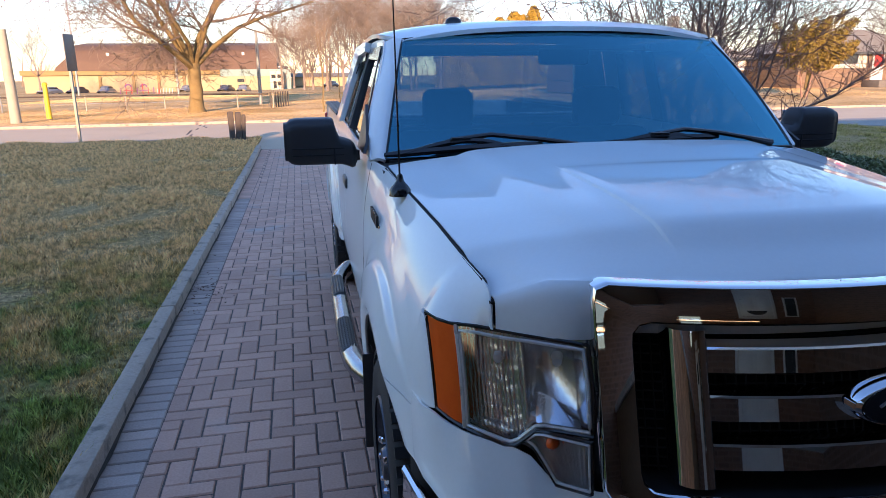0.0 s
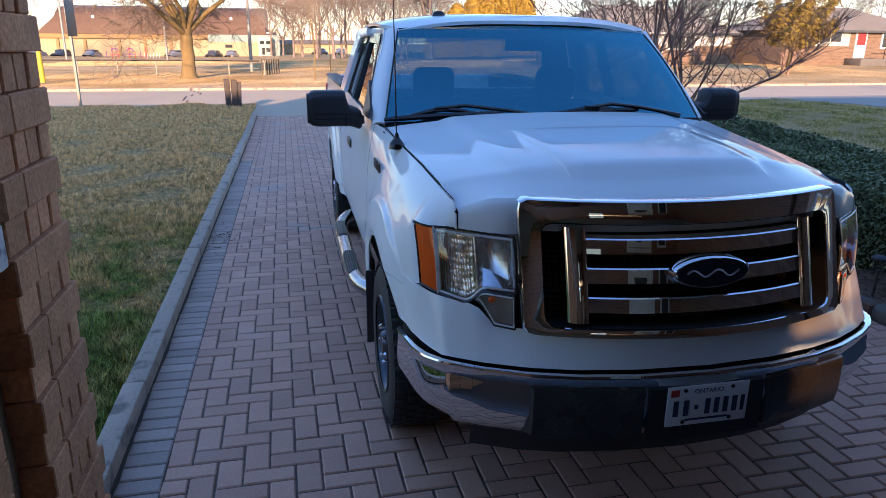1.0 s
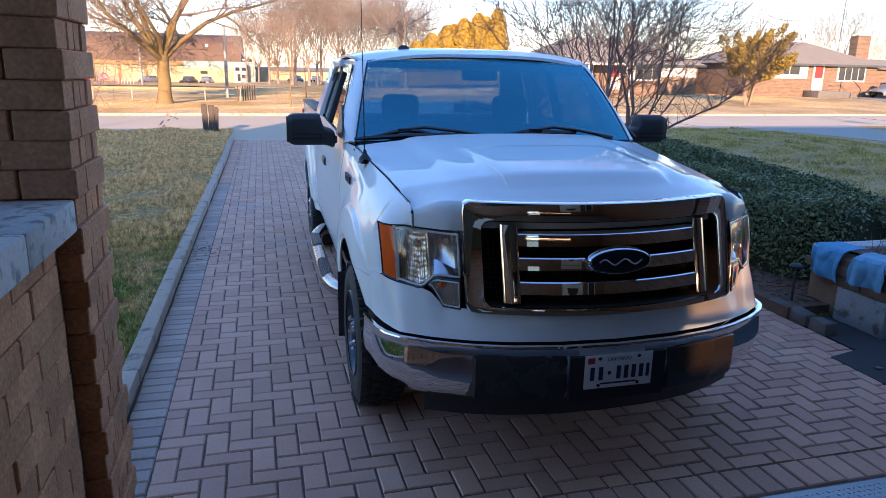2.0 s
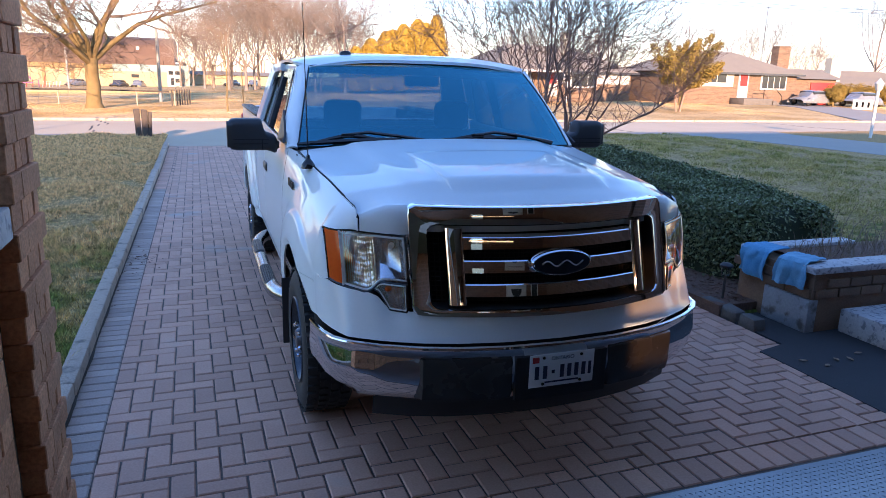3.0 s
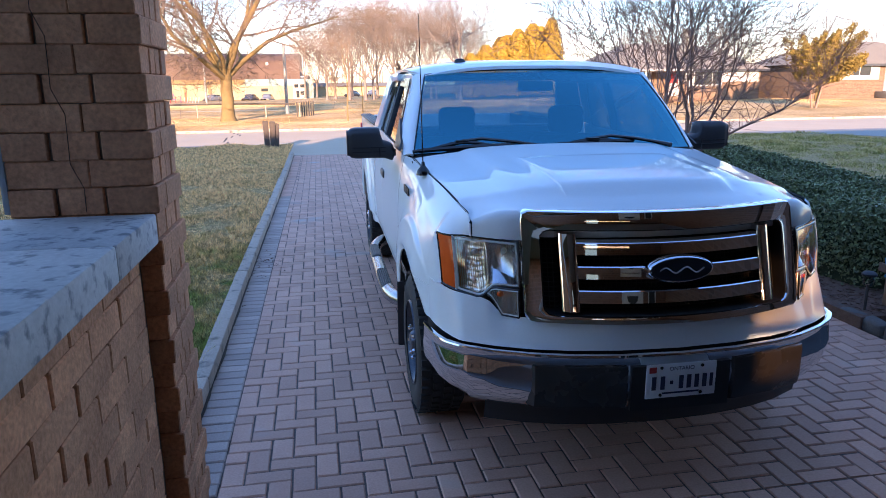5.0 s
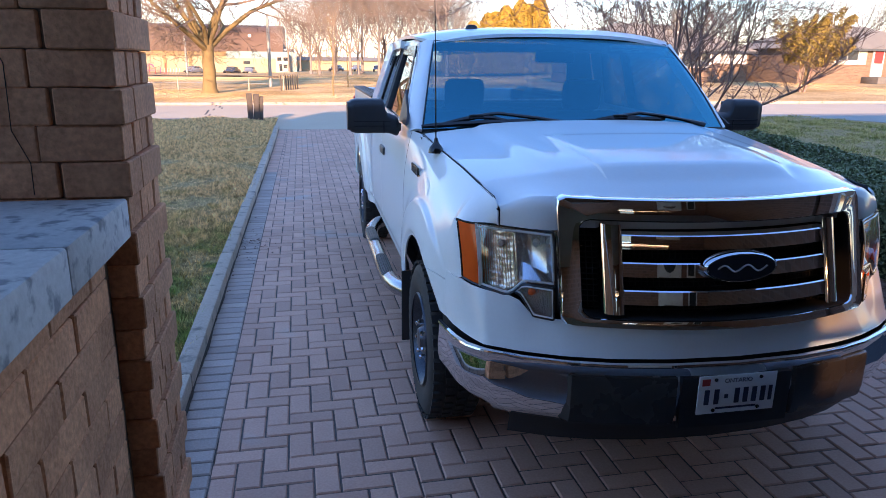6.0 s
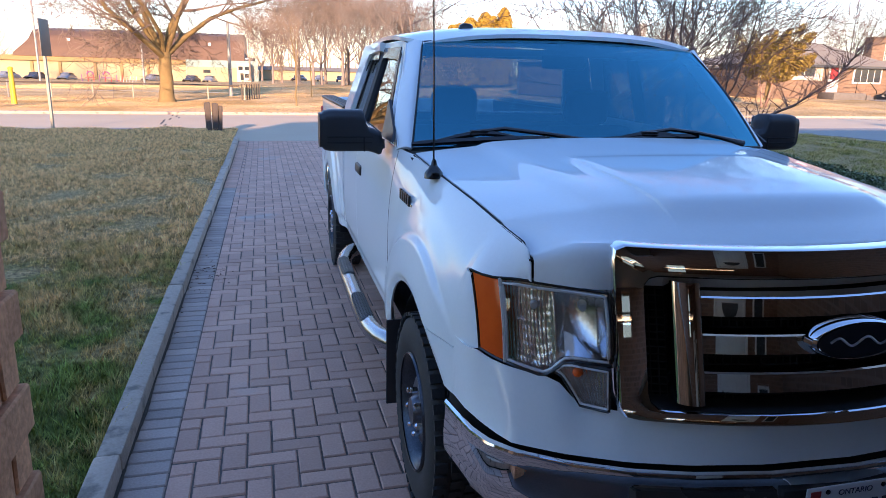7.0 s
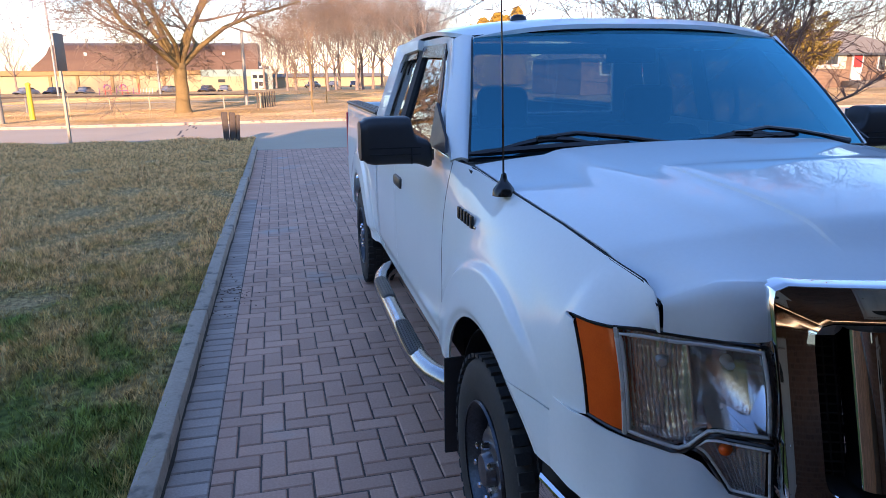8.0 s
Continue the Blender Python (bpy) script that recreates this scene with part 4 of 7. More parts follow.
def make_mirror(truck, sgn):
    """Tow-style door mirror: a tall head on a stub arm."""
    bm = bmesh.new()

    def head(a, b):
        x = 0.955 + 0.300 * b
        k = smoothstep(0.0, 0.10, b) * (1 - 0.10 * smoothstep(0.80, 1.0, b))
        ang = 2 * math.pi * a
        ca, sa = math.cos(ang), math.sin(ang)
        cy = 0.075 * (abs(ca) ** 0.55) * (1 if ca > 0 else -1)
        cz = 0.098 * (abs(sa) ** 0.42) * (1 if sa > 0 else -1)
        end = 1.0 if b < 0.93 else 0.90
        drop = -0.025 * smoothstep(0.30, 0.0, b)
        hgt = 1.0 - 0.42 * smoothstep(0.36, 0.28, b)
        return (sgn * x, 2.005 + cy * k * end, 1.438 + drop - 0.04 * smoothstep(0.36, 0.28, b) + cz * end * hgt * max(k, 0.4))
    grid(bm, head, 32, 26, close_a=True)
    bmesh.ops.holes_fill(bm, edges=[e for e in bm.edges if len(e.link_faces) == 1], sides=0)
    mirror = part("mirror", bm, "black_plastic", truck, "black plastic tow mirror", angle=50)
    bm = bmesh.new()
    for z in (1.412, 1.385):
        tube(bm, [(sgn * 1.02, 1.933, z), (sgn * 1.12, 1.927, z), (sgn * 1.225, 1.932, z)], 0.003, 5)
    tube(bm, [(sgn * 1.06, 1.929, 1.412), (sgn * 1.06, 1.929, 1.345)], 0.003, 5)
    part("groove", bm, "gap", mirror)
    part("mirror_glass", box(bmesh.new(), (sgn * 1.14, 2.078, 1.44), (0.17, 0.008, 0.16), bevel=0.003), "chrome", mirror, "mirror glass")
    bm = prism(bmesh.new(), [(sgn * 0.945, 1.80, 1.40), (sgn * 0.945, 2.10, 1.40), (sgn * 0.90, 2.16, 1.58), (sgn * 0.925, 1.88, 1.45)], (sgn * 0.012, 0, 0))
    part("sail", bm, "black_plastic", mirror)


def window_strip(truck, name, sgn, poly, material, thick, push=0.0, label=""):
    bm = bmesh.new()
    vs = [bm.verts.new((sgn * (rail_point(v, z) + push), v, z)) for v, z in poly]
    bm.faces.new(vs)
    return part(name, bm, material, truck, label, thick=thick, smooth=False)


def make_wiper(truck, blade, cap, arm):
    """A blade with its bowed carrier, the arm that bears it and the cap over the joint; u and z across the glass."""
    def glass_v(u, z):
        return 1.545 + 0.17 * (u / 0.875) ** 2 + (z - 1.402) * 1.15
    (u0, z0), (u1, z1) = blade
    line = [(u0 + (u1 - u0) * i / 10, z0 + (z1 - z0) * i / 10 + 0.006 * math.sin(math.pi * i / 10)) for i in range(11)]
    wiper = part("wiper", tube(bmesh.new(), [(u, glass_v(u, z) - 0.006, z) for u, z in line], [0.009] + [0.0155] * 9 + [0.009], 6), "gloss_black", truck, "black windshield wiper")
    cu, cz = cap
    bow = [line[1], ((line[1][0] + cu) / 2, (line[1][1] + cz) / 2 + 0.002), (cu, cz), ((line[8][0] + cu) / 2, (line[8][1] + cz) / 2 + 0.006), line[8]]
    part("carrier", tube(bmesh.new(), [(u, glass_v(u, z) - 0.020, z) for u, z in bow], [0.006, 0.011, 0.016, 0.011, 0.006], 6), "gloss_black", wiper)
    part("pivot_cap", box(bmesh.new(), (cu, glass_v(cu, cz) - 0.028, cz), (0.085, 0.03, 0.026), bevel=0.009), "gloss_black", wiper)
    part("arm", tube(bmesh.new(), [(u, glass_v(u, z) - 0.036, z) for u, z in arm], [0.0095] * (len(arm) - 1) + [0.015], 8), "gloss_black", wiper)


def make_seat(truck, u, w):
    bm = box(bmesh.new(), (u, 2.78, 1.02), (w, 0.20, 0.78), pose(0, 0, 0), bevel=0.06, seg=3)
    seat = part("seat", bm, "interior", truck, "dark grey cloth seat")
    part("cushion", box(bmesh.new(), (u, 2.52, 0.72), (w, 0.52, 0.18), bevel=0.06, seg=3), "interior", seat)
    part("headrest", box(bmesh.new(), (u, 2.82, 1.52), (0.27, 0.12, 0.22), bevel=0.05, seg=3), "interior", seat)


def text_mesh(body, size, m):
    cu = bpy.data.curves.new("writing", "FONT")
    cu.body, cu.size, cu.align_x, cu.align_y, cu.extrude = body, size, "CENTER", "CENTER", 0.0006
    ob = bpy.data.objects.new("writing", cu)
    scene.collection.objects.link(ob)
    me = bpy.data.meshes.new_from_object(ob.evaluated_get(bpy.context.evaluated_depsgraph_get()))
    bpy.data.objects.remove(ob)
    bm = bmesh.new()
    bm.from_mesh(me)
    bmesh.ops.transform(bm, matrix=m, verts=bm.verts)
    return bm


def make_plate(truck):
    c = Vector((-0.012, 0.018, 0.578))
    plate = part("number_plate", box(bmesh.new(), c, (0.305, 0.004, 0.153), bevel=0.0015), "plate", truck, "white embossed number plate")
    face = pose(*c, 90, 0, 0)
    part("lettering", text_mesh("ONTARIO", 0.024, face @ pose(0, 0.053, 0.0035)), "plate_ink", plate, "dark blue lettering", smooth=False)
    for x in (-0.118, -0.080, 0.0, 0.034, 0.068, 0.102, 0.132):
        part("number_bar", box(bmesh.new(), c + Vector((x, -0.0035, -0.008)), (0.019 if x < 0.12 else 0.014, 0.003, 0.060), bevel=0.001), "plate_ink", plate, "dark plain bar")
    part("crown_mark", box(bmesh.new(), c + Vector((-0.042, -0.0035, -0.008)), (0.014, 0.003, 0.016), bevel=0.001), "plate_ink", plate)
    part("motto_bar", box(bmesh.new(), c + Vector((0.0, -0.003, -0.055)), (0.16, 0.002, 0.007)), "plate_ink", plate)
    part("sticker", box(bmesh.new(), c + Vector((-0.125, -0.003, 0.052)), (0.03, 0.002, 0.026)), "plate_red", plate, "red validation sticker")
    for x, z in ((-0.088, 0.06), (0.088, 0.06), (-0.088, -0.062), (0.088, -0.062)):
        part("bolt", lathe(bmesh.new(), [(0.0001, 0.004), (0.007, 0.003), (0.007, -0.004)], Matrix.Translation(c + Vector((x, -0.002, z))) @ pose(0, 0, 0, 0, 0, -90), 10), "gloss_black", plate)


def make_step(truck, sgn):
    """Tubular running board with two grip pads."""
    path = [(0.84, 1.60, 0.47), (0.90, 1.66, 0.462), (0.955, 1.74, 0.452), (0.995, 1.85, 0.44), (1.018, 1.98, 0.43), (1.028, 2.14, 0.424), (1.03, 2.4, 0.42), (1.03, 2.8, 0.42), (1.03, 3.15, 0.42), (1.022, 3.32, 0.424), (1.0, 3.44, 0.43), (0.955, 3.55, 0.44), (0.86, 3.62, 0.455)]
    step = part("running_board", tube(bmesh.new(), [(sgn * a, b, c) for a, b, c in path], 0.048, 16), "steel_step", truck, "polished tubular running board with black pads")
    for k, (a, b) in enumerate(((2.04, 2.50), (2.90, 3.30))):
        def pad(p, q, lift=0.0):
            """The pad's skin: rounded at both ends, on the upper side of the tube."""
            ends = math.sqrt(max(0.0, 1 - abs(2 * p - 1) ** 6))
            ang = radians(86 + 104 * (q - 0.5) * (0.55 + 0.45 * ends))
            r = 0.0475 + 0.007 * min(1.0, 3 * ends) * min(1.0, 8 * min(q, 1 - q)) + lift
            return Vector((sgn * (1.03 + r * math.cos(ang)), a + (b - a) * p, 0.42 + r * math.sin(ang)))
        grip = part("grip_pad", grid(bmesh.new(), pad, 40, 14), "black_plastic", step, "black rubber grip pad")
        bm = bmesh.new()
        if k == 0:                                     # studs
            for i in range(17):
                for j in range(6):
                    p, q = 0.08 + 0.84 * i / 16, 0.16 + 0.68 * j / 5
                    grid(bm, lambda e, f: pad(p + 0.019 * (e * 2 - 1), q + 0.045 * (f * 2 - 1), 0.0045 * (0.05 < e < 0.95 and 0.05 < f < 0.95)), 3, 3)
        else:                                          # lengthwise ribs
            for j in range(5):
                q = 0.2 + 0.15 * j
                grid(bm, lambda e, f: pad(0.08 + 0.84 * e, q + 0.05 * (f * 2 - 1), 0.004 * (0.05 < f < 0.95)), 12, 3)
        part("tread", bm, "black_plastic", grip, smooth=False)


def make_truck():
    truck = thing("pickup_truck", "white extended-cab pickup truck with chrome grille parked on the drive", "truck", pose(1.948, 0.325, 0, 0, 0, -0.4) @ Matrix.Diagonal((1.015, 0.963, 0.974, 1)))
    for sgn, side in ((-1, "left"), (1, "right")):
        bm = side_panel(sgn, 0.665, 1.80, 96, 52)
        z_hi = at(SEAM_Z, 0.665) - 0.004
        zs = [0.868 + (z_hi - 0.868) * k / 52 for k in range(53)]
        split = 34
        cols = []
        side_low, side_top = Vector((sgn * side_u(0.665, zs[split]), 0.665, zs[split])), Vector((sgn * side_u(0.665, z_hi), 0.665, z_hi))
        for a in [1, 0.96, 0.92, 0.88, 0.84, 0.79, 0.74, 0.69, 0.64, 0.58, 0.53, 0.47, 0.42, 0.36, 0.31, 0.25, 0.2, 0.16, 0.12, 0.08, 0.05, 0.025, 0]:        # nose above the lamp
            v = 0.42 + 0.245 * a
            top = side_top.lerp(Vector((sgn * (at(SEAM, v) + 0.001), v, at(SEAM_Z, v) - 0.004)), smoothstep(1.0, 0.9, a))
            low = lamp_point(0.40 * (1 - min(1.0, a / 0.84)), 1.0, sgn) + Vector((0, 0.002, 0.005))
            low = low.lerp(side_low, max(0.0, (a - 0.84) / 0.16))
            col = []
            for k in range(split, 53):
                b = (k - split) / (52 - split)
                bulge = Vector((sgn * side_u(0.665, zs[k]), 0.665, zs[k])) - side_low.lerp(side_top, b)
                col.append(low.lerp(top, b) + bulge * (0.45 + 0.55 * a))
            cols.append([bm.verts.new(p) for p in col])
        for c, d in zip(cols, cols[1:]):
            for k in range(len(c) - 1):
                bm.faces.new((c[k], c[k + 1], d[k + 1], d[k]))
        cols = []
        for f in (0, 0.35, 0.7, 1.0):                     # strip down to the lamp's outer edge
            col = []
            for k in range(split + 1):
                p = Vector((sgn * side_u(0.665, zs[k]), 0.665, zs[k]))
                e = lamp_point(0, min(1, max(0.0, (zs[k] - 0.914) / 0.220)), sgn) + Vector((sgn * 0.004, 0.0, 0))
                e.z = max(e.z, zs[k])
                q = p.lerp(e, f)
                q.x += sgn * 0.006 * math.sin(math.pi * f)
                col.append(q)
            cols.append([bm.verts.new(p) for p in col])
        for c, d in zip(cols, cols[1:]):
            for k in range(len(c) - 1):
                bm.faces.new((c[k], c[k + 1], d[k + 1], d[k]))
        bmesh.ops.remove_doubles(bm, verts=bm.verts, dist=0.0004)
        fender = part("fender", bm, "paint", truck, "glossy white front fender", thick=0.008)
        bm = bmesh.new()
        grid(bm, lambda a, b, sgn=sgn: (sgn * (0.94 - 0.42 * b), 1.15 + 0.475 * math.cos(math.pi * a), 0.40 + 0.475 * math.sin(math.pi * a)), 24, 3)
        part("wheel_liner", bm, "gap", fender, thick=0.004)
        part("mud_flap", box(bmesh.new(), (sgn * 0.875, 1.628, 0.40), (0.26, 0.012, 0.42), bevel=0.005), "black_plastic", fender, "black rubber mud flap")
        badge = part("badge", box(bmesh.new(), (sgn * (side_u(1.5, 1.2) + 0.001), 1.52, 1.182), (0.010, 0.25, 0.012), bevel=0.003), "chrome", fender, "chrome badge with dark bars")
        bm = bmesh.new()
        for i, w in enumerate((0.03, 0.018, 0.03, 0.03, 0.03)):
            box(bm, (sgn * (side_u(1.5, 1.2) + 0.007), 1.43 + 0.044 * i, 1.198), (0.010, w, 0.046), bevel=0.003)
        part("badge_bar", bm, "gloss_black", badge)
        for a, b in ((1.806, 3.03), (3.036, 3.80)):
            door = part("door", side_panel(sgn, a, b, 26 if b < 3.5 else 16), "paint", truck, "glossy white door", thick=0.01)
            if b < 3.5:
                h = part("door_handle", box(bmesh.new(), (sgn * 0.965, 2.90, 1.13), (0.035, 0.22, 0.062), bevel=0.016), "black_plastic", door, "black door handle")
        # Black tube painted in as the shade of the door gap.
        part("seam", tube(bmesh.new(), [(sgn * (side_u(1.803, z) - 0.003), 1.803, z) for z in [0.52 + 0.07 * k for k in range(13)]], 0.004, 5), "gap", truck)
        bed = part("bed_side", side_panel(sgn, 3.835, 5.93, 80, 40), "paint", truck, "glossy white cargo-bed side", thick=0.012)
        part("rail_cap", box(bmesh.new(), (sgn * 0.905, 4.88, 1.452), (0.12, 2.08, 0.022), bevel=0.008), "black_plastic", bed, "ribbed black bed rail cap")
        bm = bmesh.new()
        for k in range(4):
            box(bm, (sgn * (0.865 + 0.026 * k), 4.88, 1.466), (0.01, 2.04, 0.008))
        part("rib", bm, "black_plastic", bed)
        part("inner_wall", box(bmesh.new(), (sgn * 0.80, 4.88, 1.15), (0.03, 2.06, 0.58)), "interior", bed)
        bm = bmesh.new()
        grid(bm, lambda a, b, sgn=sgn: (sgn * (0.95 - 0.42 * b), WHEEL_V[1] + 0.475 * math.cos(math.pi * a), 0.40 + 0.475 * math.sin(math.pi * a)), 24, 3)
        part("wheel_liner", bm, "gap", bed, thick=0.004)
        tail = part("tail_lamp", box(bmesh.new(), (sgn * 0.945, 5.92, 1.15), (0.06, 0.05, 0.42), bevel=0.012), "plate_red", bed, "red tail lamp")
        # cab side above the belt
        part("a_pillar", grid(bmesh.new(), lambda a, b, sgn=sgn: (
            sgn * (at([(0, 0.875), (1, 0.728)], a) * (1 - b) + (rail_point(1.8 + 0.52 * a, 1.385 + 0.475 * a) + 0.004) * b),
            at([(0, 1.745), (1, 2.235)], a) + at([(0, 0.07), (1, 0.075)], a) * b - 0.02 * math.sin(math.pi * b),
            at([(0, 1.378), (1, 1.862)], a) - 0.012 * b + 0.014 * math.sin(math.pi * b)), 14, 5), "paint", truck, "white windshield pillar", thick=0.02)
        frame = window_strip(truck, "door_frame", sgn, [(1.80, 1.378), (1.95, 1.395), (2.06, 1.50), (2.36, 1.80), (2.43, 1.825), (2.98, 1.83), (3.0, 1.875), (2.44, 1.875), (2.30, 1.855)], "paint", 0.03, 0.002)
        window_strip(truck, "door_pillar", sgn, [(2.95, 1.42), (3.09, 1.42), (3.04, 1.84), (2.93, 1.84)], "interior", 0.03, 0.004, "grey door pillar")
        window_strip(truck, "rear_pillar", sgn, [(3.50, 1.42), (3.80, 1.44), (3.68, 1.87), (2.98, 1.875), (2.98, 1.825), (3.38, 1.81), (3.44, 1.76)], "paint", 0.03, 0.002, "white rear pillar")
        window_strip(truck, "door_window", sgn, [(1.92, 1.385), (2.98, 1.41), (2.95, 1.845), (2.40, 1.845)], "side_glass", 0.004, -0.014, "tinted door window").visible_shadow = False
        window_strip(truck, "rear_quarter_window", sgn, [(3.05, 1.41), (3.56, 1.42), (3.42, 1.82), (3.03, 1.84)], "side_glass", 0.004, -0.014, "tinted rear side window").visible_shadow = False
        for poly in ([(2.06, 1.50), (2.16, 1.53), (2.42, 1.775), (2.93, 1.79), (2.93, 1.845), (2.41, 1.84)], [(3.05, 1.785), (3.40, 1.775), (3.45, 1.71), (3.47, 1.75), (3.41, 1.835), (3.05, 1.845)]):
            window_strip(truck, "rain_visor", sgn, poly, "visor", 0.006, 0.008, "smoked window rain visor")
        make_headlamp(truck, sgn)
        make_mirror(truck, sgn)
        for v in WHEEL_V:
            make_wheel(truck, sgn, v)
        make_step(truck, sgn)
    part("hood", make_hood(), "paint", truck, "glossy white hood reflecting the sky", thick=0.006)
    for sgn in (-1, 1):
        # Black tube painted in as the shade of the hood gap.
        part("hood_gap", tube(bmesh.new(), [(sgn * (at(SEAM, v) - 0.002), v, at(SEAM_Z, v) - 0.010) for v in [0.44 + 1.2 * i / 20 for i in range(21)]], 0.007, 5), "gap", truck)
    # Plain black block for the darkness under the hood.
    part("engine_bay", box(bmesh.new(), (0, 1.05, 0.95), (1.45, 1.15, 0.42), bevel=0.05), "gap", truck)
    # cowl, windshield, roof, cab
    part("cowl", grid(bmesh.new(), lambda a, b: ((2 * a - 1) * 0.9, 1.50 + 0.12 * (2 * a - 1) ** 2 + 0.15 * b, 1.405 - 0.035 * (2 * a - 1) ** 2 - 0.02 + 0.012 * b), 20, 3), "black_plastic", truck, "black cowl panel", thick=0.01)

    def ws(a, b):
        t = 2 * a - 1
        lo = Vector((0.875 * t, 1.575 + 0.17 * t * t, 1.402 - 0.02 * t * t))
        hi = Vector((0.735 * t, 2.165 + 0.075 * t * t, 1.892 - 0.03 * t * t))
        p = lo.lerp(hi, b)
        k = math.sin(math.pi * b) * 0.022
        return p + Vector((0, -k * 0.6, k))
    shield = part("windshield", grid(bmesh.new(), ws, 24, 12), "windshield", truck, "curved windshield with sky blue put into its mirror colour")
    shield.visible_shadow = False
    part("windshield_seal", outline(bmesh.new(), lambda a, b: Vector(ws(a, b)), 0.005, 16), "gloss_black", shield)
    band = part("sun_band", grid(bmesh.new(), lambda a, b: Vector(ws(a * 0.98 + 0.01, 0.985 - 0.17 * b)) + Vector((0, 0.008, -0.008)), 20, 2), "side_glass", shield, "dark tinted sun strip")
    band.visible_shadow = False

    def roof(a, b):
        t = 2 * a - 1
        v = 2.165 + 0.075 * t * t + (3.70 - 2.165 - 0.075 * t * t) * b
        z = 1.910 + 0.0605 * math.sin(math.pi * min(1.0, b * 0.8 + 0.08) ** 0.8) - 0.062 * abs(t) ** 3.2
        z -= 0.020 * (1 - smoothstep(0.0, 0.07, b))
        v -= 0.012 * (1 - smoothstep(0.0, 0.05, b))
        w = 0.74 + 0.075 * smoothstep(0.0, 0.12, b)
        return (w * t, v, z)
    part("roof", grid(bmesh.new(), roof, 24, 20), "paint", truck, "white cab roof", thick=0.02)
    part("roof_puck", lathe(bmesh.new(), [(0.0001, 0.028), (0.022, 0.026), (0.034, 0.016), (0.04, 0.0), (0.042, -0.03)], pose(-0.47, 2.42, 1.944, 0, -90, 0), 20), "gloss_black", truck, "black roof antenna puck")
    back = part("cab_back", box(bmesh.new(), (0, 3.78, 1.12), (1.80, 0.05, 0.64), bevel=0.02), "paint", truck, "white rear cab wall")
    for sgn in (-1, 1):
        part("back_pillar", prism(bmesh.new(), [(sgn * 0.92, 3.77, 1.43), (sgn * 0.66, 3.77, 1.43), (sgn * 0.62, 3.70, 1.83), (sgn * 0.80, 3.69, 1.87)], (0, 0.03, 0)), "paint", back)
    part("back_header", box(bmesh.new(), (0, 3.70, 1.86), (1.52, 0.05, 0.07), bevel=0.01), "paint", back)
    part("rear_window", box(bmesh.new(), (0, 3.75, 1.63), (1.30, 0.006, 0.42), pose(0, 0, 0)), "pane", back, "sliding rear window").visible_shadow = False
    # interior
    dash = part("dashboard", box(bmesh.new(), (0, 1.95, 1.20), (1.66, 0.55, 0.34), bevel=0.09, seg=3), "interior", truck, "dark grey dashboard")
    part("steering_wheel", lathe(bmesh.new(), [(0.185 + 0.016 * math.cos(a), 0.016 * math.sin(a)) for a in [2 * math.pi * k / 8 for k in range(9)]], pose(0.42, 2.30, 1.22, 0, 0, -90) @ pose(0, 0, 0, 0, 25, 0), 32), "gloss_black", dash)
    part("inside_mirror", box(bmesh.new(), (0, 2.22, 1.78), (0.24, 0.03, 0.07), bevel=0.014), "gloss_black", truck, "rear-view mirror")
    part("cab_floor", box(bmesh.new(), (0, 2.75, 0.58), (1.78, 1.96, 0.10)), "interior", truck)
    for u, w in ((-0.42, 0.56), (0.42, 0.56)):
        make_seat(truck, u, w)
    part("rear_bench", box(bmesh.new(), (0, 3.55, 1.02), (1.55, 0.24, 0.72), bevel=0.06, seg=3), "interior", truck, "dark rear bench")
    # bed
    part("bed_floor", box(bmesh.new(), (0, 4.88, 0.88), (1.6, 2.06, 0.05)), "interior", truck)
    part("tailgate", box(bmesh.new(), (0, 5.94, 1.17), (1.66, 0.06, 0.56), bevel=0.02), "paint", truck, "white tailgate")
    part("rear_bumper", box(bmesh.new(), (0, 6.02, 0.64), (1.86, 0.16, 0.18), bevel=0.04), "chrome", truck, "chrome rear bumper")
    part("floor_pan", box(bmesh.new(), (0, 3.35, 0.52), (1.72, 4.9, 0.05), bevel=0.02), "gap", truck)
    part("skid_plate", grid(bmesh.new(), lambda a, b: (1.3 * (a - 0.5), 0.30 + 0.75 * b, 0.36 + 0.02 * b), 4, 4), "gap", truck, thick=0.01)
    part("chassis", box(bmesh.new(), (0, 3.1, 0.50), (0.95, 5.0, 0.16), bevel=0.03), "gap", truck)
    for v in WHEEL_V:
        part("axle", tube(bmesh.new(), [(-0.75, v, 0.39), (0.75, v, 0.39)], 0.05, 10), "gap", truck)
    # front end

    def fascia(a, b):
        t = 2 * a - 1
        k = abs(t)
        u = at([(0, 0), (0.45, 0.467), (0.75, 0.80), (0.88, 0.905), (1.0, 0.946)], k)
        top = at([(0, 0.822), (0.62, 0.822), (0.66, 0.824), (0.70, 0.828), (0.728, 0.868), (0.752, 0.888), (0.80, 0.890), (0.90, 0.903), (0.918, 0.915), (0.967, 0.905)], u)
        z = 0.703 + (top - 0.703) * b
        foot = min(at(FASCIA, u) + 0.01, at(BUMPER, u) + 0.030)
        foot += (at(FASCIA, u) - foot) * smoothstep(0.86, 0.935, u)
        v = foot + (at(FASCIA, u) + 0.024 * smoothstep(0.946, 0.90, u) - foot) * b ** 0.8 - 0.006 * math.sin(math.pi * b)
        u += (side_u(0.655, z) - 0.946) * smoothstep(0.905, 0.946, u)
        return (math.copysign(u, t), v, z)
    part("fascia", grid(bmesh.new(), fascia, 72, 8), "paint", truck, "white front fascia", thick=0.006)
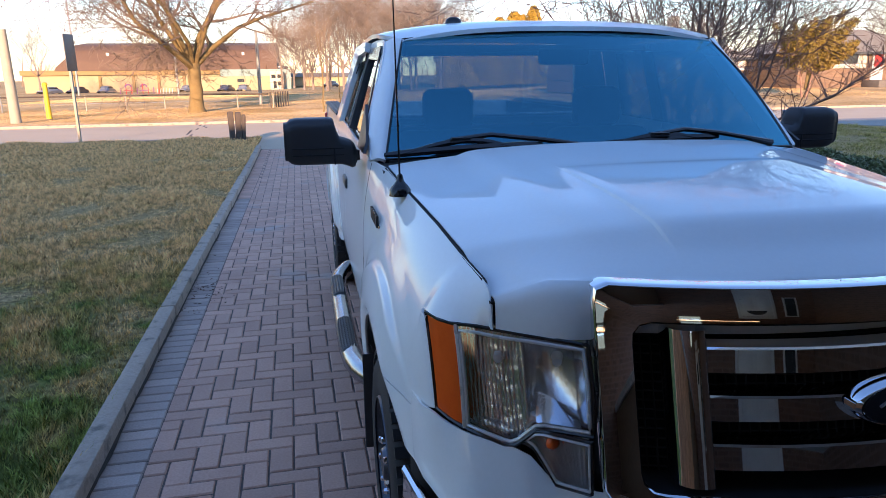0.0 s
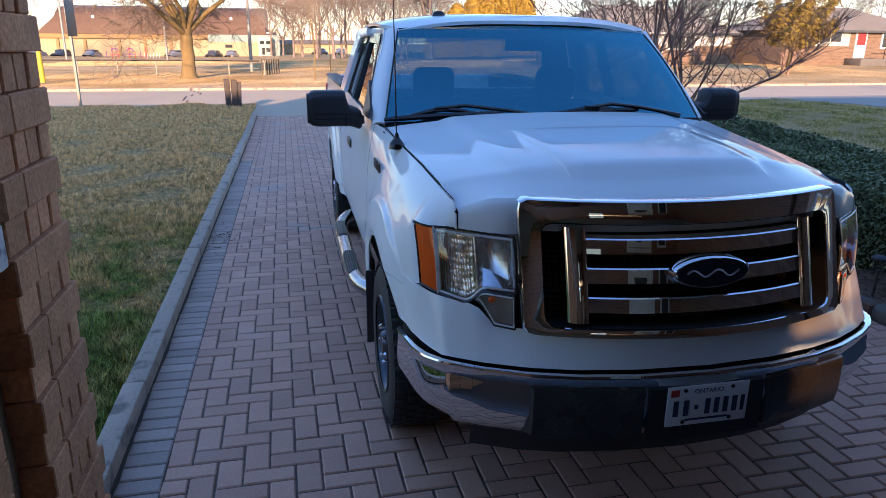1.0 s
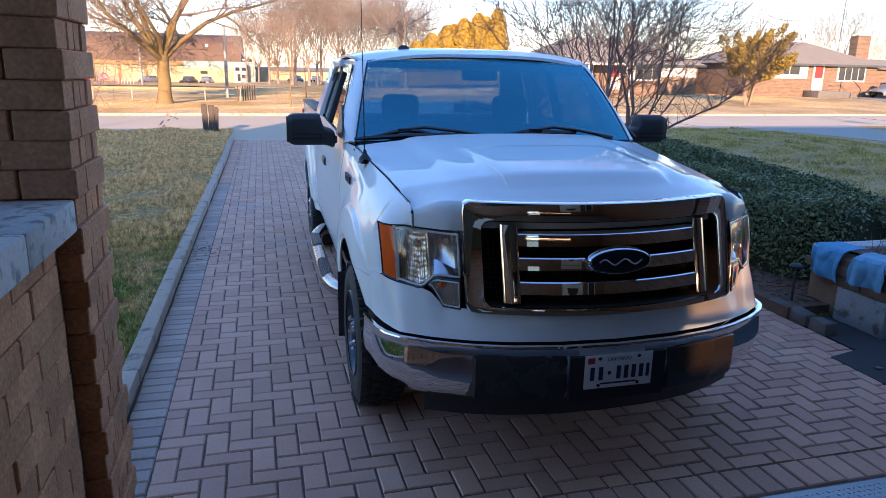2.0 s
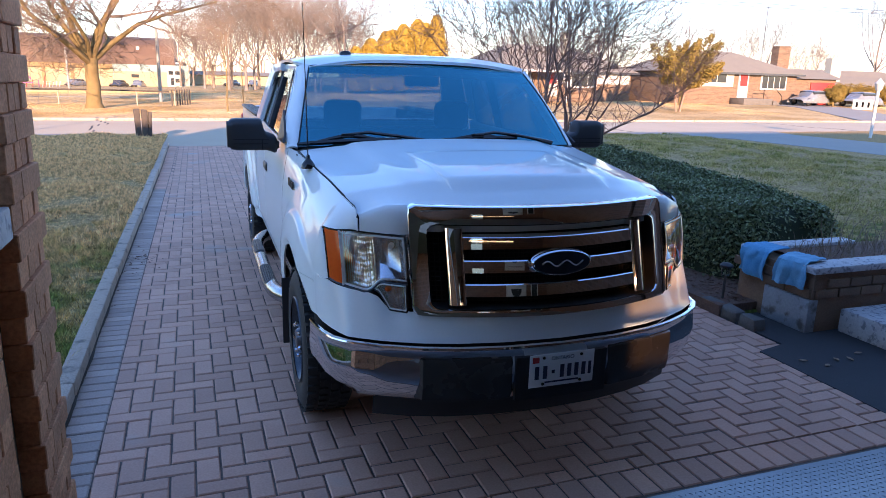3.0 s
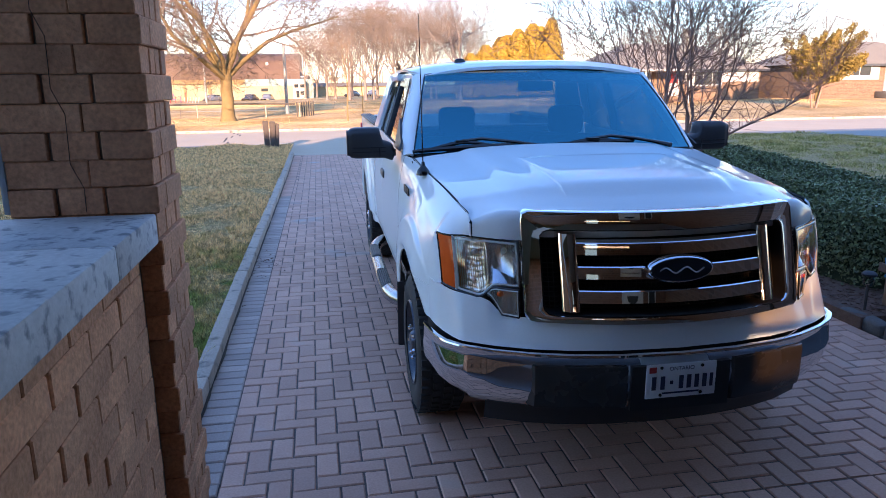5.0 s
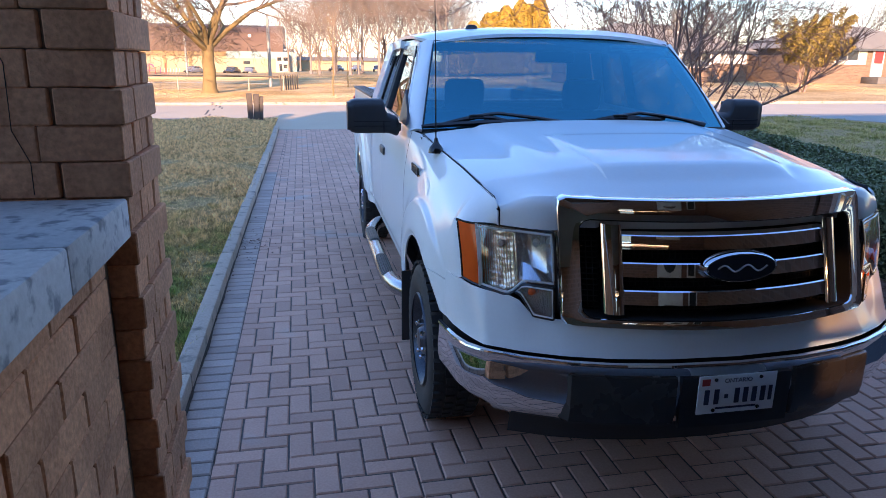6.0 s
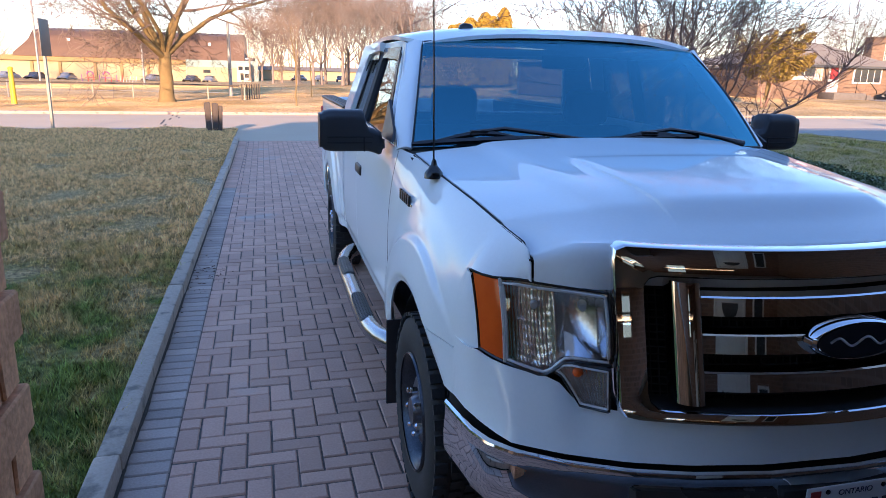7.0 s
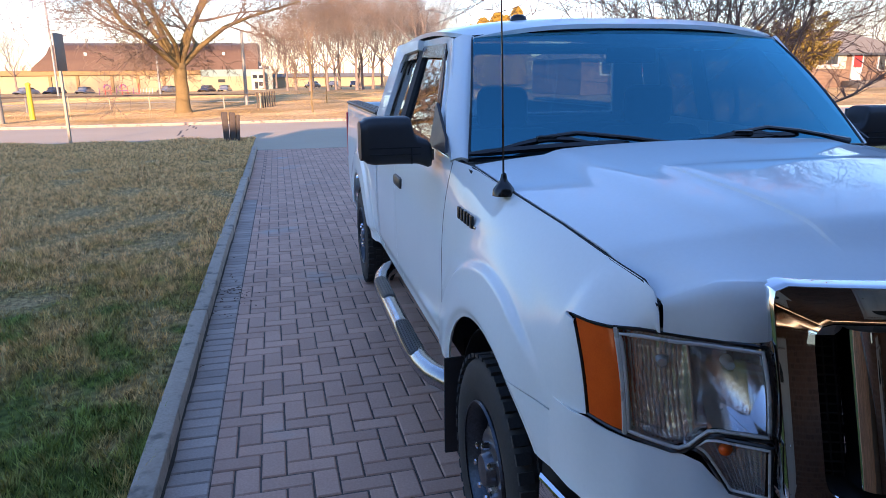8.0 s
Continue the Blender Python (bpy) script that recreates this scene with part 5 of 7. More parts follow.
    for sgn in (-1, 1):
        def flank(a, b, sgn=sgn):
            z = 0.703 + 0.161 * b
            v = 0.655 + (1.15 - math.sqrt(max(0.0, ARCH_R ** 2 - (z - 0.40) ** 2)) - 0.655) * a
            return (sgn * side_u(v, z), v, z)
        part("fascia_flank", grid(bmesh.new(), flank, 12, 8), "paint", truck, "white fascia corner", thick=0.006)

    prof = [(0.020, 0.690), (0.009, 0.696), (-0.002, 0.692), (-0.004, 0.685), (0.004, 0.674), (0.003, 0.64), (-0.004, 0.58), (0.0, 0.53), (0.016, 0.475), (0.05, 0.43), (0.09, 0.415)]

    def bumper(a, b):
        t = 2 * a - 1
        k = abs(t)
        u = at([(0, 0), (0.45, 0.45), (0.72, 0.75), (0.86, 0.90), (1.0, 0.98)], k)
        off, z = prof[round(b * (len(prof) - 1))]
        lift = 0.02 * smoothstep(0.8, 0.98, u)
        z = z + lift * (0.70 - z) / 0.285
        return (math.copysign(max(0, u - off * (0.75 if u > 0.85 else 0.2)), t), at(BUMPER, u) + off, z)
    bump = part("front_bumper", grid(bmesh.new(), bumper, 80, len(prof) - 1), "chrome", truck, "chrome front bumper with black centre pads", thick=0.004, angle=50)
    for lo, hi in ((-0.615, -0.215), (0.215, 0.63)):
        def pad(a, b, lo=lo, hi=hi):
            u = lo + (hi - lo) * a
            c = [(0.02, 0.648), (-0.008, 0.643), (-0.014, 0.625), (-0.014, 0.50), (-0.004, 0.455), (0.05, 0.43)][round(b * 5)]
            edge = 0.03 * (1 if a in (0.0, 1.0) else 0)
            return (u, at(BUMPER, abs(u)) + c[0] + edge, c[1])
        part("bumper_pad", grid(bmesh.new(), pad, 20, 5), "pad", bump, "smooth black bumper pad", angle=35, thick=0.004)
    part("plate_bracket", grid(bmesh.new(), lambda a, b: (-0.215 + 0.43 * a, 0.052 + 0.006 * abs(2 * a - 1), 0.44 + 0.20 * b), 6, 3), "black_plastic", bump, "black plate bracket", thick=0.02)
    part("air_dam", grid(bmesh.new(), lambda a, b: (1.5 * (a - 0.5), 0.12 + at(BUMPER, abs(1.5 * (a - 0.5))) + 0.03 * (1 - b), 0.31 + 0.13 * b), 20, 3), "black_plastic", truck, "black lower air dam", thick=0.01)
    # Black sheet that draws the shadow line between fascia and bumper.
    part("bumper_gap", grid(bmesh.new(), lambda a, b: (1.9 * (a - 0.5), at(FASCIA, abs(1.9 * (a - 0.5))) + 0.035, 0.64 + 0.085 * b), 40, 1), "gap", truck, thick=0.01)
    make_grille(truck)
    make_plate(truck)
    make_wiper(truck, ((-0.885, 1.402), (-0.30, 1.438)), (-0.60, 1.457), ((-0.60, 1.462), (-0.49, 1.476), (-0.30, 1.456), (-0.15, 1.434), (-0.03, 1.408)))
    make_wiper(truck, ((-0.10, 1.430), (0.45, 1.445)), (0.17, 1.461), ((0.17, 1.466), (0.29, 1.479), (0.44, 1.462), (0.56, 1.440), (0.69, 1.412)))
    ant = part("aerial", tube(bmesh.new(), [(-0.885, 1.275, 1.36), (-0.886, 1.30, 1.75), (-0.888, 1.335, 2.16)], [0.0035, 0.0028, 0.0018], 6), "gloss_black", truck, "thin black whip aerial")
    part("aerial_base", lathe(bmesh.new(), [(0.0001, 0.055), (0.008, 0.05), (0.012, 0.03), (0.026, 0.012), (0.034, 0.0), (0.036, -0.02)], pose(-0.884, 1.275, 1.335, 0, -90, 0), 18), "gloss_black", ant)
    return truck


make_truck()


# ---- beside the drive: planter, steps, towels, hedge, small lamp ----
def scatter(name, points, normals, size, material, parent, seed, aspect=0.6, jitter=0.9, label=""):
    """Many small leaf quads, each bent along its midrib."""
    r = np.random.RandomState(seed)
    n = len(points)
    d = normals + jitter * r.normal(size=(n, 3))
    d /= np.linalg.norm(d, axis=1)[:, None]
    t = np.cross(d, r.normal(size=(n, 3)))
    t /= np.linalg.norm(t, axis=1)[:, None]
    b = np.cross(d, t)
    s = (size * r.uniform(0.6, 1.3, n))[:, None]
    v = np.stack([points - t * s, points + b * s * aspect + d * s * 0.15, points + t * s, points - b * s * aspect + d * s * 0.15], 1).reshape(-1, 3)
    f = np.arange(4 * n).reshape(-1, 4)
    ob = raw(name, v.tolist(), f.tolist(), material)
    ob.parent = parent
    return tagged(ob, label)


def make_hedge():
    hedge = thing("hedge", "dark green clipped evergreen hedge beside the drive", "hedge")
    x0, x1, y0, y1, h = 4.74, 6.22, 2.42, 8.6, 0.905

    def shell(a, b, k=1.0):
        ang = 2 * math.pi * a
        ca, sa = math.cos(ang), math.sin(ang)
        px = (x0 + x1) / 2 + (x1 - x0) / 2 * k * math.copysign(abs(ca) ** 0.45, ca)
        py = (y0 + y1) / 2 + (y1 - y0) / 2 * k * math.copysign(abs(sa) ** 0.22, sa)
        el = b * math.pi / 2
        w = math.cos(el) ** 0.32 if b < 1 else 0.0
        top = h - 0.17 * smoothstep(5.8, 2.5, py)
        z = 0.08 + (top - 0.08) * k * math.sin(el) ** 0.55
        cx, cy = (x0 + x1) / 2, (y0 + y1) / 2
        px, py = cx + (px - cx) * w, cy + (py - cy) * (1 - (1 - w) * 0.25)
        bulge = 0.07 * noise.noise((px * 1.3, py * 1.3, z * 1.6)) + 0.03 * noise.noise((px * 5, py * 5, z * 5))
        return Vector((px + bulge * ca, py + bulge * sa, max(0.07, z + bulge * math.sin(el))))
    # Closed dark shell behind the leaves, in place of shaded depth.
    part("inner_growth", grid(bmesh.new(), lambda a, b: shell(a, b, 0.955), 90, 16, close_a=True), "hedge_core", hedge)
    r = np.random.RandomState(5)
    pts, nor = [], []
    c = Vector(((x0 + x1) / 2, (y0 + y1) / 2, 0.2))
    for _ in range(76000):
        a, b = r.uniform(), r.uniform() ** 1.15
        if r.uniform() < 0.7:
            s = math.asin(r.uniform() ** (1 / 0.22)) / (2 * math.pi)
            a = (s, 0.5 - s, 0.5 + s, 1.0 - s)[r.randint(4)]
        if r.uniform() < 0.45:
            b = math.acos(r.uniform(0.0, 0.9) ** (1 / 0.32)) / (math.pi / 2)
        p = shell(a, b, 1.0 - 0.05 * r.uniform() ** 2)
        if p.x > 5.8 and p.z < 0.6 and p.y > 3.4:
            continue
        n = Vector((math.cos(2 * math.pi * a) * (1 - b), math.sin(2 * math.pi * a) * (1 - b) * 0.6, b + 0.15))
        pts.append(p + Vector(r.normal(size=3)) * 0.014)
        nor.append(n.normalized())
    scatter("foliage", np.array(pts), np.array(nor), 0.019, "hedge_leaf", hedge, 6, 0.55)


make_hedge()

planter = thing("brick_planter", "low brown brick planter with stone cap and peeling white base", "planter", pose(4.685, 1.525, 0) @ Matrix.Diagonal((1, 0.86, 1.02, 1)))
part("body", box(bmesh.new(), (0.9, 0.42, 0.225), (1.8, 0.84, 0.45), bevel=0.006), "brick_planter", planter, smooth=False)
part("painted_base", box(bmesh.new(), (0.02, 0.245, 0.125), (0.09, 0.50, 0.25), bevel=0.008), "white_paint", planter, "peeling white painted block")
for x0, y0, sx, sy in ((0.88, 0.07, 1.84, 0.22), (0.55, 0.78, 1.10, 0.18)):
    part("cap_stone", box(bmesh.new(), (x0, y0, 0.472), (sx, sy, 0.05), bevel=0.008), "sill", planter, "pale stone cap")
part("soil", box(bmesh.new(), (0.95, 0.43, 0.44), (1.5, 0.58, 0.06)), "mulch", planter)
rng = random.Random(21)
bm = bmesh.new()
for i in range(260):
    x, y = rng.uniform(0.3, 1.7), rng.uniform(0.18, 0.70)
    h = rng.uniform(0.04, 0.20) * (1.5 if x > 0.8 else 0.8)
    lean = Vector((rng.uniform(-0.6, 0.6), rng.uniform(-0.5, 0.5), 1)) * h
    p = Vector((x, y, 0.46))
    tube(bm, [p, p + lean * 0.5 + Vector((rng.uniform(-0.02, 0.02), 0, 0)), p + lean], [0.003, 0.002, 0.001], 3, caps=False)
for i in range(5):
    p = Vector((0.55 + 0.07 * i, 0.5, 0.46))
    tube(bm, [p, p + Vector((0.05 * i - 0.05, 0.02, 0.2)), p + Vector((0.10 * i - 0.08, 0.0, 0.30 + 0.04 * (i % 3)))], [0.005, 0.004, 0.002], 4, caps=False)
part("dead_growth", bm, "twig_pale", planter, "dry dead stems")
bm = bmesh.new()
for i, (x, z0) in enumerate([(0.02 + 0.22 * i, 0.0) for i in range(8)]):
    for c in range(2):
        box(bm, (x + 0.11 + 0.1 * (c % 2), -0.004, 0.29 + 0.075 * c), (0.205, 0.03, 0.064), bevel=0.004)
for c in range(2):
    for k in range(3):
        box(bm, (-0.004, 0.14 + 0.27 * k + 0.1 * c, 0.29 + 0.075 * c), (0.03, 0.255, 0.064), bevel=0.004)
part("brick_face", bm, "brick_planter", planter, smooth=False)


def make_towel(label, material, x, y, w, over, drop, seed):
    """A towel over the planter's edge: a flat top that folds down in front."""
    bm = bmesh.new()

    def fn(a, b):
        d = b * (over + drop)
        px = x + w * (a - 0.5) + 0.03 * noise.noise((a * 3, b * 3, seed)) + 0.05 * (b - 0.5) * (a - 0.5)
        wave = 0.018 * math.sin(a * 9 + seed) * smoothstep(over * 0.8, over + drop, d) + 0.024 * noise.noise((a * 5, b * 4, seed + 3)) - 0.012 * abs(noise.noise((a * 11 + b * 4, b * 7, seed + 9)))
        if d < over:
            return (px, y + over - d, 0.510 + 0.014 * abs(noise.noise((a * 6 + b * 3, b * 6, seed))))
        e = d - over
        return (px, y - 0.022 - 0.02 * smoothstep(0, 0.06, e) + wave, 0.507 - e * (0.92 + 0.16 * a * (seed % 2)) - 0.004)
    grid(bm, fn, 22, 26)
    ob = solid("towel", bm, material, label, "towel", group="towels on the planter")
    s = ob.modifiers.new("thickness", "SOLIDIFY")
    s.thickness, s.offset = 0.007, 1
    return ob


t1 = make_towel("bright blue towel hung over the planter's stone edge", "cloth_blue", 0, 0, 0.25, 0.22, 0.21, 1)
t2 = make_towel("faded blue towel draped over the planter's corner", "cloth_grey", 0, 0, 0.25, 0.22, 0.20, 2)
t2.matrix_basis = pose(4.655, 1.70, 0.012, 0, 0, -78)
t1.matrix_basis = pose(4.665, 2.07, 0.012, 0, 0, -86)

steps = thing("concrete_steps", "pale concrete porch steps beside the planter", "steps")
part("lower_step", box(bmesh.new(), (5.90, 0.93, 0.09), (1.9, 1.13, 0.18), bevel=0.014), "sill", steps)
part("upper_step", box(bmesh.new(), (6.3, 0.72, 0.285), (1.3, 0.9, 0.17), bevel=0.014), "sill", steps)

lamp = thing("garden_light", "small black solar stake light in the mulch", "garden lamp", pose(4.47, 2.17, 0.08))
part("stake", tube(bmesh.new(), [(0, 0, -0.03), (0, 0, 0.20)], 0.010, 8), "wood", lamp)
part("globe", lathe(bmesh.new(), [(0.024, 0.19), (0.036, 0.20), (0.042, 0.27), (0.040, 0.275)], pose(0, 0, 0, 0, -90, 0), 16), "pane", lamp, "clear plastic globe")
part("cap", lathe(bmesh.new(), [(0.052, 0.272), (0.052, 0.285), (0.035, 0.30), (0.0001, 0.304)], pose(0, 0, 0, 0, -90, 0), 18), "black_plastic", lamp)

rng = random.Random(8)
for i in range(11):
    bm = box(bmesh.new(), (0, 0, 0), (0.105, 0.185, 0.12), bevel=0.024, seg=2)
    for v in bm.verts:
        v.co += 0.012 * noise.noise_vector(v.co * 9 + Vector((i * 5.0, 0, 0)))
    solid("edging_stone", bm, "concrete", "rough dark grey edging block beside the mulch", "stone", group="edging stones", m=pose(4.375 + 0.02 * noise.noise((i * 0.9, 0, 0)), 1.74 + 0.207 * i, 0.028, rng.uniform(-5, 5), rng.uniform(-5, 5), rng.uniform(-8, 8)))
bm = bmesh.new()
for i in range(900):
    p = Vector((rng.uniform(4.42, 5.2), rng.uniform(2.05, 4.6), 0.088))
    a = rng.uniform(0, 6.28)
    d = Vector((math.cos(a), math.sin(a), rng.uniform(-0.1, 0.4))) * rng.uniform(0.012, 0.03)
    tube(bm, [p - d, p + d], rng.uniform(0.002, 0.006), 3)
solid("mulch_chips", bm, "mulch", "loose bark chips", "mulch", "stuff", smooth=False)
rng = random.Random(17)
for i in range(9):
    x, y = rng.uniform(4.15, 5.2), rng.uniform(0.3, 1.3)
    bm = bmesh.new()
    grid(bm, lambda a, b: ((a - 0.5) * 0.055, (b - 0.5) * 0.032 * math.sin(math.pi * (a * 0.9 + 0.05)), 0.006 + 0.010 * abs(b - 0.5) + 0.004 * a), 4, 2)
    solid("fallen_leaf", bm, "twig_pale", "curled dry leaf on the asphalt", "leaf", group="fallen leaves", m=pose(x, y, 0.0, 0, 0, rng.uniform(0, 360)))


bm = bmesh.new()
rng = random.Random(29)
for i in range(120):
    if i < 80:
        p = Vector((rng.gauss(-0.06, 0.09), rng.gauss(4.75, 0.28), 0.004))
    else:
        y = rng.uniform(3.0, 13.0)
        p = Vector((-0.176 + 0.0055 * max(0, min(y, 12) - 4.5) + abs(rng.gauss(0, 0.02)), y, 0.004))
    a = rng.uniform(0, 6.28)
    d = Vector((math.cos(a), math.sin(a), rng.uniform(-0.05, 0.2))) * rng.uniform(0.004, 0.016)
    tube(bm, [p - d, p + d], rng.uniform(0.0015, 0.0035), 4)
solid("leaf_litter", bm, "mulch", "crumbled leaf litter and soil along the kerb", "litter", "stuff", smooth=False)


# ---- lawn blades ----
def make_grass(name, n, region, seed, label, material="blade"):
    """Tufts of six blades each, taller and denser in clumps."""
    r = np.random.RandomState(seed)
    k = 6
    m = n // k
    cx = r.uniform(region[0], region[1], m)
    cy = region[2] + (region[3] - region[2]) * r.uniform(0, 1, m) ** 1.6
    far = 1 + 0.12 * (cy - region[2])
    clump = 0.8 + 0.65 * np.sin(cx * 3.1 + 1.7 * np.sin(cy * 1.3)) * np.sin(cy * 2.3 + 1.3 * np.sin(cx * 1.9))
    x = np.repeat(cx, k) + r.normal(0, 0.014, m * k) * np.repeat(far, k)
    y = np.repeat(cy, k) + r.normal(0, 0.014, m * k) * np.repeat(far, k)
    h = r.uniform(0.03, 0.075, m * k) * np.repeat(clump * far ** 0.3, k)
    w = r.uniform(0.0022, 0.0045, m * k) * np.repeat(far, k)
    x = np.clip(x, region[0], region[1])
    a, la = r.uniform(0, 2 * np.pi, m * k), r.uniform(0, 2 * np.pi, m * k)
    lean = r.uniform(0.2, 1.2, m * k) * h
    p = np.stack([x, y, np.full(m * k, 0.03)], 1)
    side = np.stack([np.cos(a) * w, np.sin(a) * w, 0 * w], 1)
    tip = p + np.stack([np.cos(la) * lean, np.sin(la) * lean, h + 0.012], 1)
    v = np.stack([p - side, p + side, tip], 1).reshape(-1, 3)
    f = np.arange(3 * m * k).reshape(-1, 3)
    ob = raw(name, v.tolist(), f.tolist(), material)
    return tagged(ob, label, "grass", kind="stuff")


make_grass("grass", 420000, (-6.5, -0.28, 0.3, 18.5), 3, "patchy brown and green winter lawn")
make_grass("grass", 150000, (6.4, 17.0, 2.0, 18.6), 4, "thin olive winter lawn", "blade_olive")


def make_field(n, seed):
    """Tufts of dry grass on the verge and the park, which catch the low sun."""
    r = np.random.RandomState(seed)
    x = r.uniform(-18, 60, n)
    yr = 25.8 + 45 * r.uniform(0, 1, n) ** 2.2
    y = yr + ROAD_SLOPE * x
    k = (yr - 20) / 10
    h, w, a = r.uniform(0.002, 0.008, n) * (0.6 + 0.4 * k), r.uniform(0.003, 0.009, n) * k, r.uniform(-0.45, 0.45, n)
    zz = np.array([0.03 + far_rise(float(q), float(e)) for q, e in zip(x, yr)])
    keep = ~((x > 36) & (x < 50) & (yr < 41))
    p = np.stack([x, y, zz], 1)
    side = np.stack([np.cos(a) * w, np.sin(a) * w, 0 * w], 1)
    tip = p + np.stack([r.normal(0, 0.02, n), r.uniform(-0.02, 0.06, n), h + 0.018], 1)
    v = np.stack([p - side, p + side, tip + side * 0.5, tip - side * 0.5], 1)[keep].reshape(-1, 3)
    n = len(v) // 4
    ob = raw("dry_grass", v.tolist(), np.arange(4 * n).reshape(-1, 4).tolist(), "ground")
    tagged(ob, "dry golden grass of the park and verge", "grass", kind="stuff")


make_field(300000, 12)


# ---- trees ----
def grow(seed, trunk_h, trunk_r, limbs, levels, length, spread, up=0.25, lean=(0, 0), stems=1, kids=(5, 5, 4), fine=0.006, stout=(0.30, 0.44)):
    """Two meshes' worth of tapered tubes, trunk with limbs and the finer branches, from the ground at the origin."""
    r = random.Random(seed)
    wood, twigs = ([], []), ([], [])

    def add(out, pts, radii, sides):
        verts, faces = out
        base = len(verts)
        for i, p in enumerate(pts):
            d = (pts[min(i + 1, len(pts) - 1)] - pts[max(0, i - 1)]).normalized()
            a = d.cross(Vector((0.3, 0.2, 1)) if abs(d.z) < 0.9 else Vector((1, 0, 0))).normalized()
            b = d.cross(a)
            for k in range(sides):
                q = 2 * math.pi * k / sides
                verts.append(p + radii[i] * (math.cos(q) * a + math.sin(q) * b))
        for i in range(len(pts) - 1):
            for k in range(sides):
                faces.append((base + i * sides + k, base + i * sides + (k + 1) % sides, base + (i + 1) * sides + (k + 1) % sides, base + (i + 1) * sides + k))

    def branch(p, d, ln, rad, level):
        n = 5 if level < 2 else 4
        pts, radii, q, dd = [p], [rad], p, d.normalized()
        for i in range(n):
            dd = (dd + Vector((r.gauss(0, 0.16), r.gauss(0, 0.16), r.gauss(0, 0.12) + up * 0.22))).normalized()
            q = q + dd * ln / n
            pts.append(q)
            radii.append(rad * (1 - 0.72 * (i + 1) / n))
        add(wood if level == 0 else twigs, pts, radii, 7 if level == 0 else (5 if level == 1 else 3))
        if level + 1 >= levels:
            return
        for k in range(kids[min(level, len(kids) - 1)]):
            t = 0.28 + 0.72 * (k + r.uniform(0.2, 0.9)) / kids[min(level, len(kids) - 1)]
            i = min(n - 1, int(t * n))
            start = pts[i].lerp(pts[i + 1], t * n - i)
            axis = (pts[i + 1] - pts[i]).normalized()
            side = axis.cross(Vector((r.gauss(0, 1), r.gauss(0, 1), r.gauss(0, 1)))).normalized()
            nd = axis * r.uniform(0.5, 0.9) + side * r.uniform(0.5, 0.95)
            branch(start, nd, ln * r.uniform(0.42, 0.62), max(0.0046 if stems > 1 else fine, radii[i] * r.uniform(0.4, 0.55)), level + 1)

    for s in range(stems):
        off = Vector((0.10 * math.cos(s * 2.4), 0.10 * math.sin(s * 2.4), 0)) * (stems > 1)
        out = Vector((math.cos(s * 2.4 + 0.5), math.sin(s * 2.4 + 0.5), 0)) * (0.20 if stems > 1 else 0.0)
        pts, radii = [], []
        for i in range(7):
            f = i / 6
            pts.append(off + Vector((lean[0] * f, lean[1] * f, -0.15 + (trunk_h + 0.15) * f)) + out * trunk_h * f + Vector((r.gauss(0, 0.02), r.gauss(0, 0.02), 0)) * trunk_h * 0.4)
            radii.append(trunk_r * (1 + 0.55 * max(0, 1 - f * 5)) * (1 - 0.18 * f))
        add(wood, pts, radii, 12)
        top = pts[-1]
        for k in range(limbs):
            a = 2 * math.pi * (k + r.uniform(-0.2, 0.2)) / limbs + s
            d = Vector((math.cos(a) * spread, math.sin(a) * spread, r.uniform(0.35, 1.0)))
            start = pts[-1].lerp(pts[-2], r.uniform(0, 0.8))
            branch(start, d, length * r.uniform(0.8, 1.15), trunk_r * r.uniform(*stout), 0)
        branch(top, Vector((0.1, 0, 1)), length, trunk_r * 0.6, 0)
    return wood, twigs


def tree(name, label, m, bark, twig, *args, **kw):
    t = thing(name, label, "tree", m)
    wood, twigs = grow(*args, **kw)
    a = raw("trunk", wood[0], wood[1], bark, smooth=True)
    b = raw("crown", twigs[0], twigs[1], twig)
    a.parent = b.parent = t
    return t


tree("bare_tree", "large leafless maple with forked trunk lit by low sun", pose(-3.9, 34.0, 0.0, 0, 0, 30), "bark", "twig_brown", 3, 2.3, 0.33, 8, 5, 6.4, 0.66, up=0.14, kids=(9, 8, 6, 4), fine=0.012, stout=(0.30, 0.50))
ornamental = tree("ornamental_tree", "small leafless ornamental tree with many dark twigs behind the hedge", pose(4.95, 6.1, 0.08), "twig", "twig", 9, 0.80, 0.034, 4, 4, 2.3, 0.62, up=0.50, stems=5, kids=(7, 5, 4))
def low_limb():
    """A low limb that arches out over the hedge, with its own twigs."""
    r = random.Random(91)
    limb = [Vector(p) for p in ((0.0, -0.05, 0.35), (0.22, -0.35, 0.85), (0.50, -0.65, 1.12), (0.85, -0.95, 1.36), (1.10, -1.15, 1.62), (1.28, -1.25, 1.95))]
    bm = tube(bmesh.new(), limb, [0.019, 0.016, 0.013, 0.010, 0.007, 0.003], 8)
    for k in range(80):
        f = r.uniform(1.2, 4.9)
        i = int(f)
        p = limb[i].lerp(limb[i + 1], f - i)
        d = Vector((r.gauss(0.25, 0.5), r.gauss(0, 0.5), r.uniform(0.2, 1.0))) * r.uniform(0.25, 0.6)
        q = p + d * 0.5 + Vector((r.gauss(0, 0.05), r.gauss(0, 0.05), 0))
        tube(bm, [p, q, p + d], [0.0045, 0.0032, 0.0015], 4, caps=False)
        for m in range(4):
            e = Vector((r.gauss(0, 0.5), r.gauss(0, 0.5), r.uniform(0, 0.8))) * 0.22
            tube(bm, [q.lerp(p + d, m / 4), q.lerp(p + d, m / 4) + e], [0.0022, 0.0012], 3, caps=False)
    part("low_limb", bm, "twig", ornamental, smooth=False)


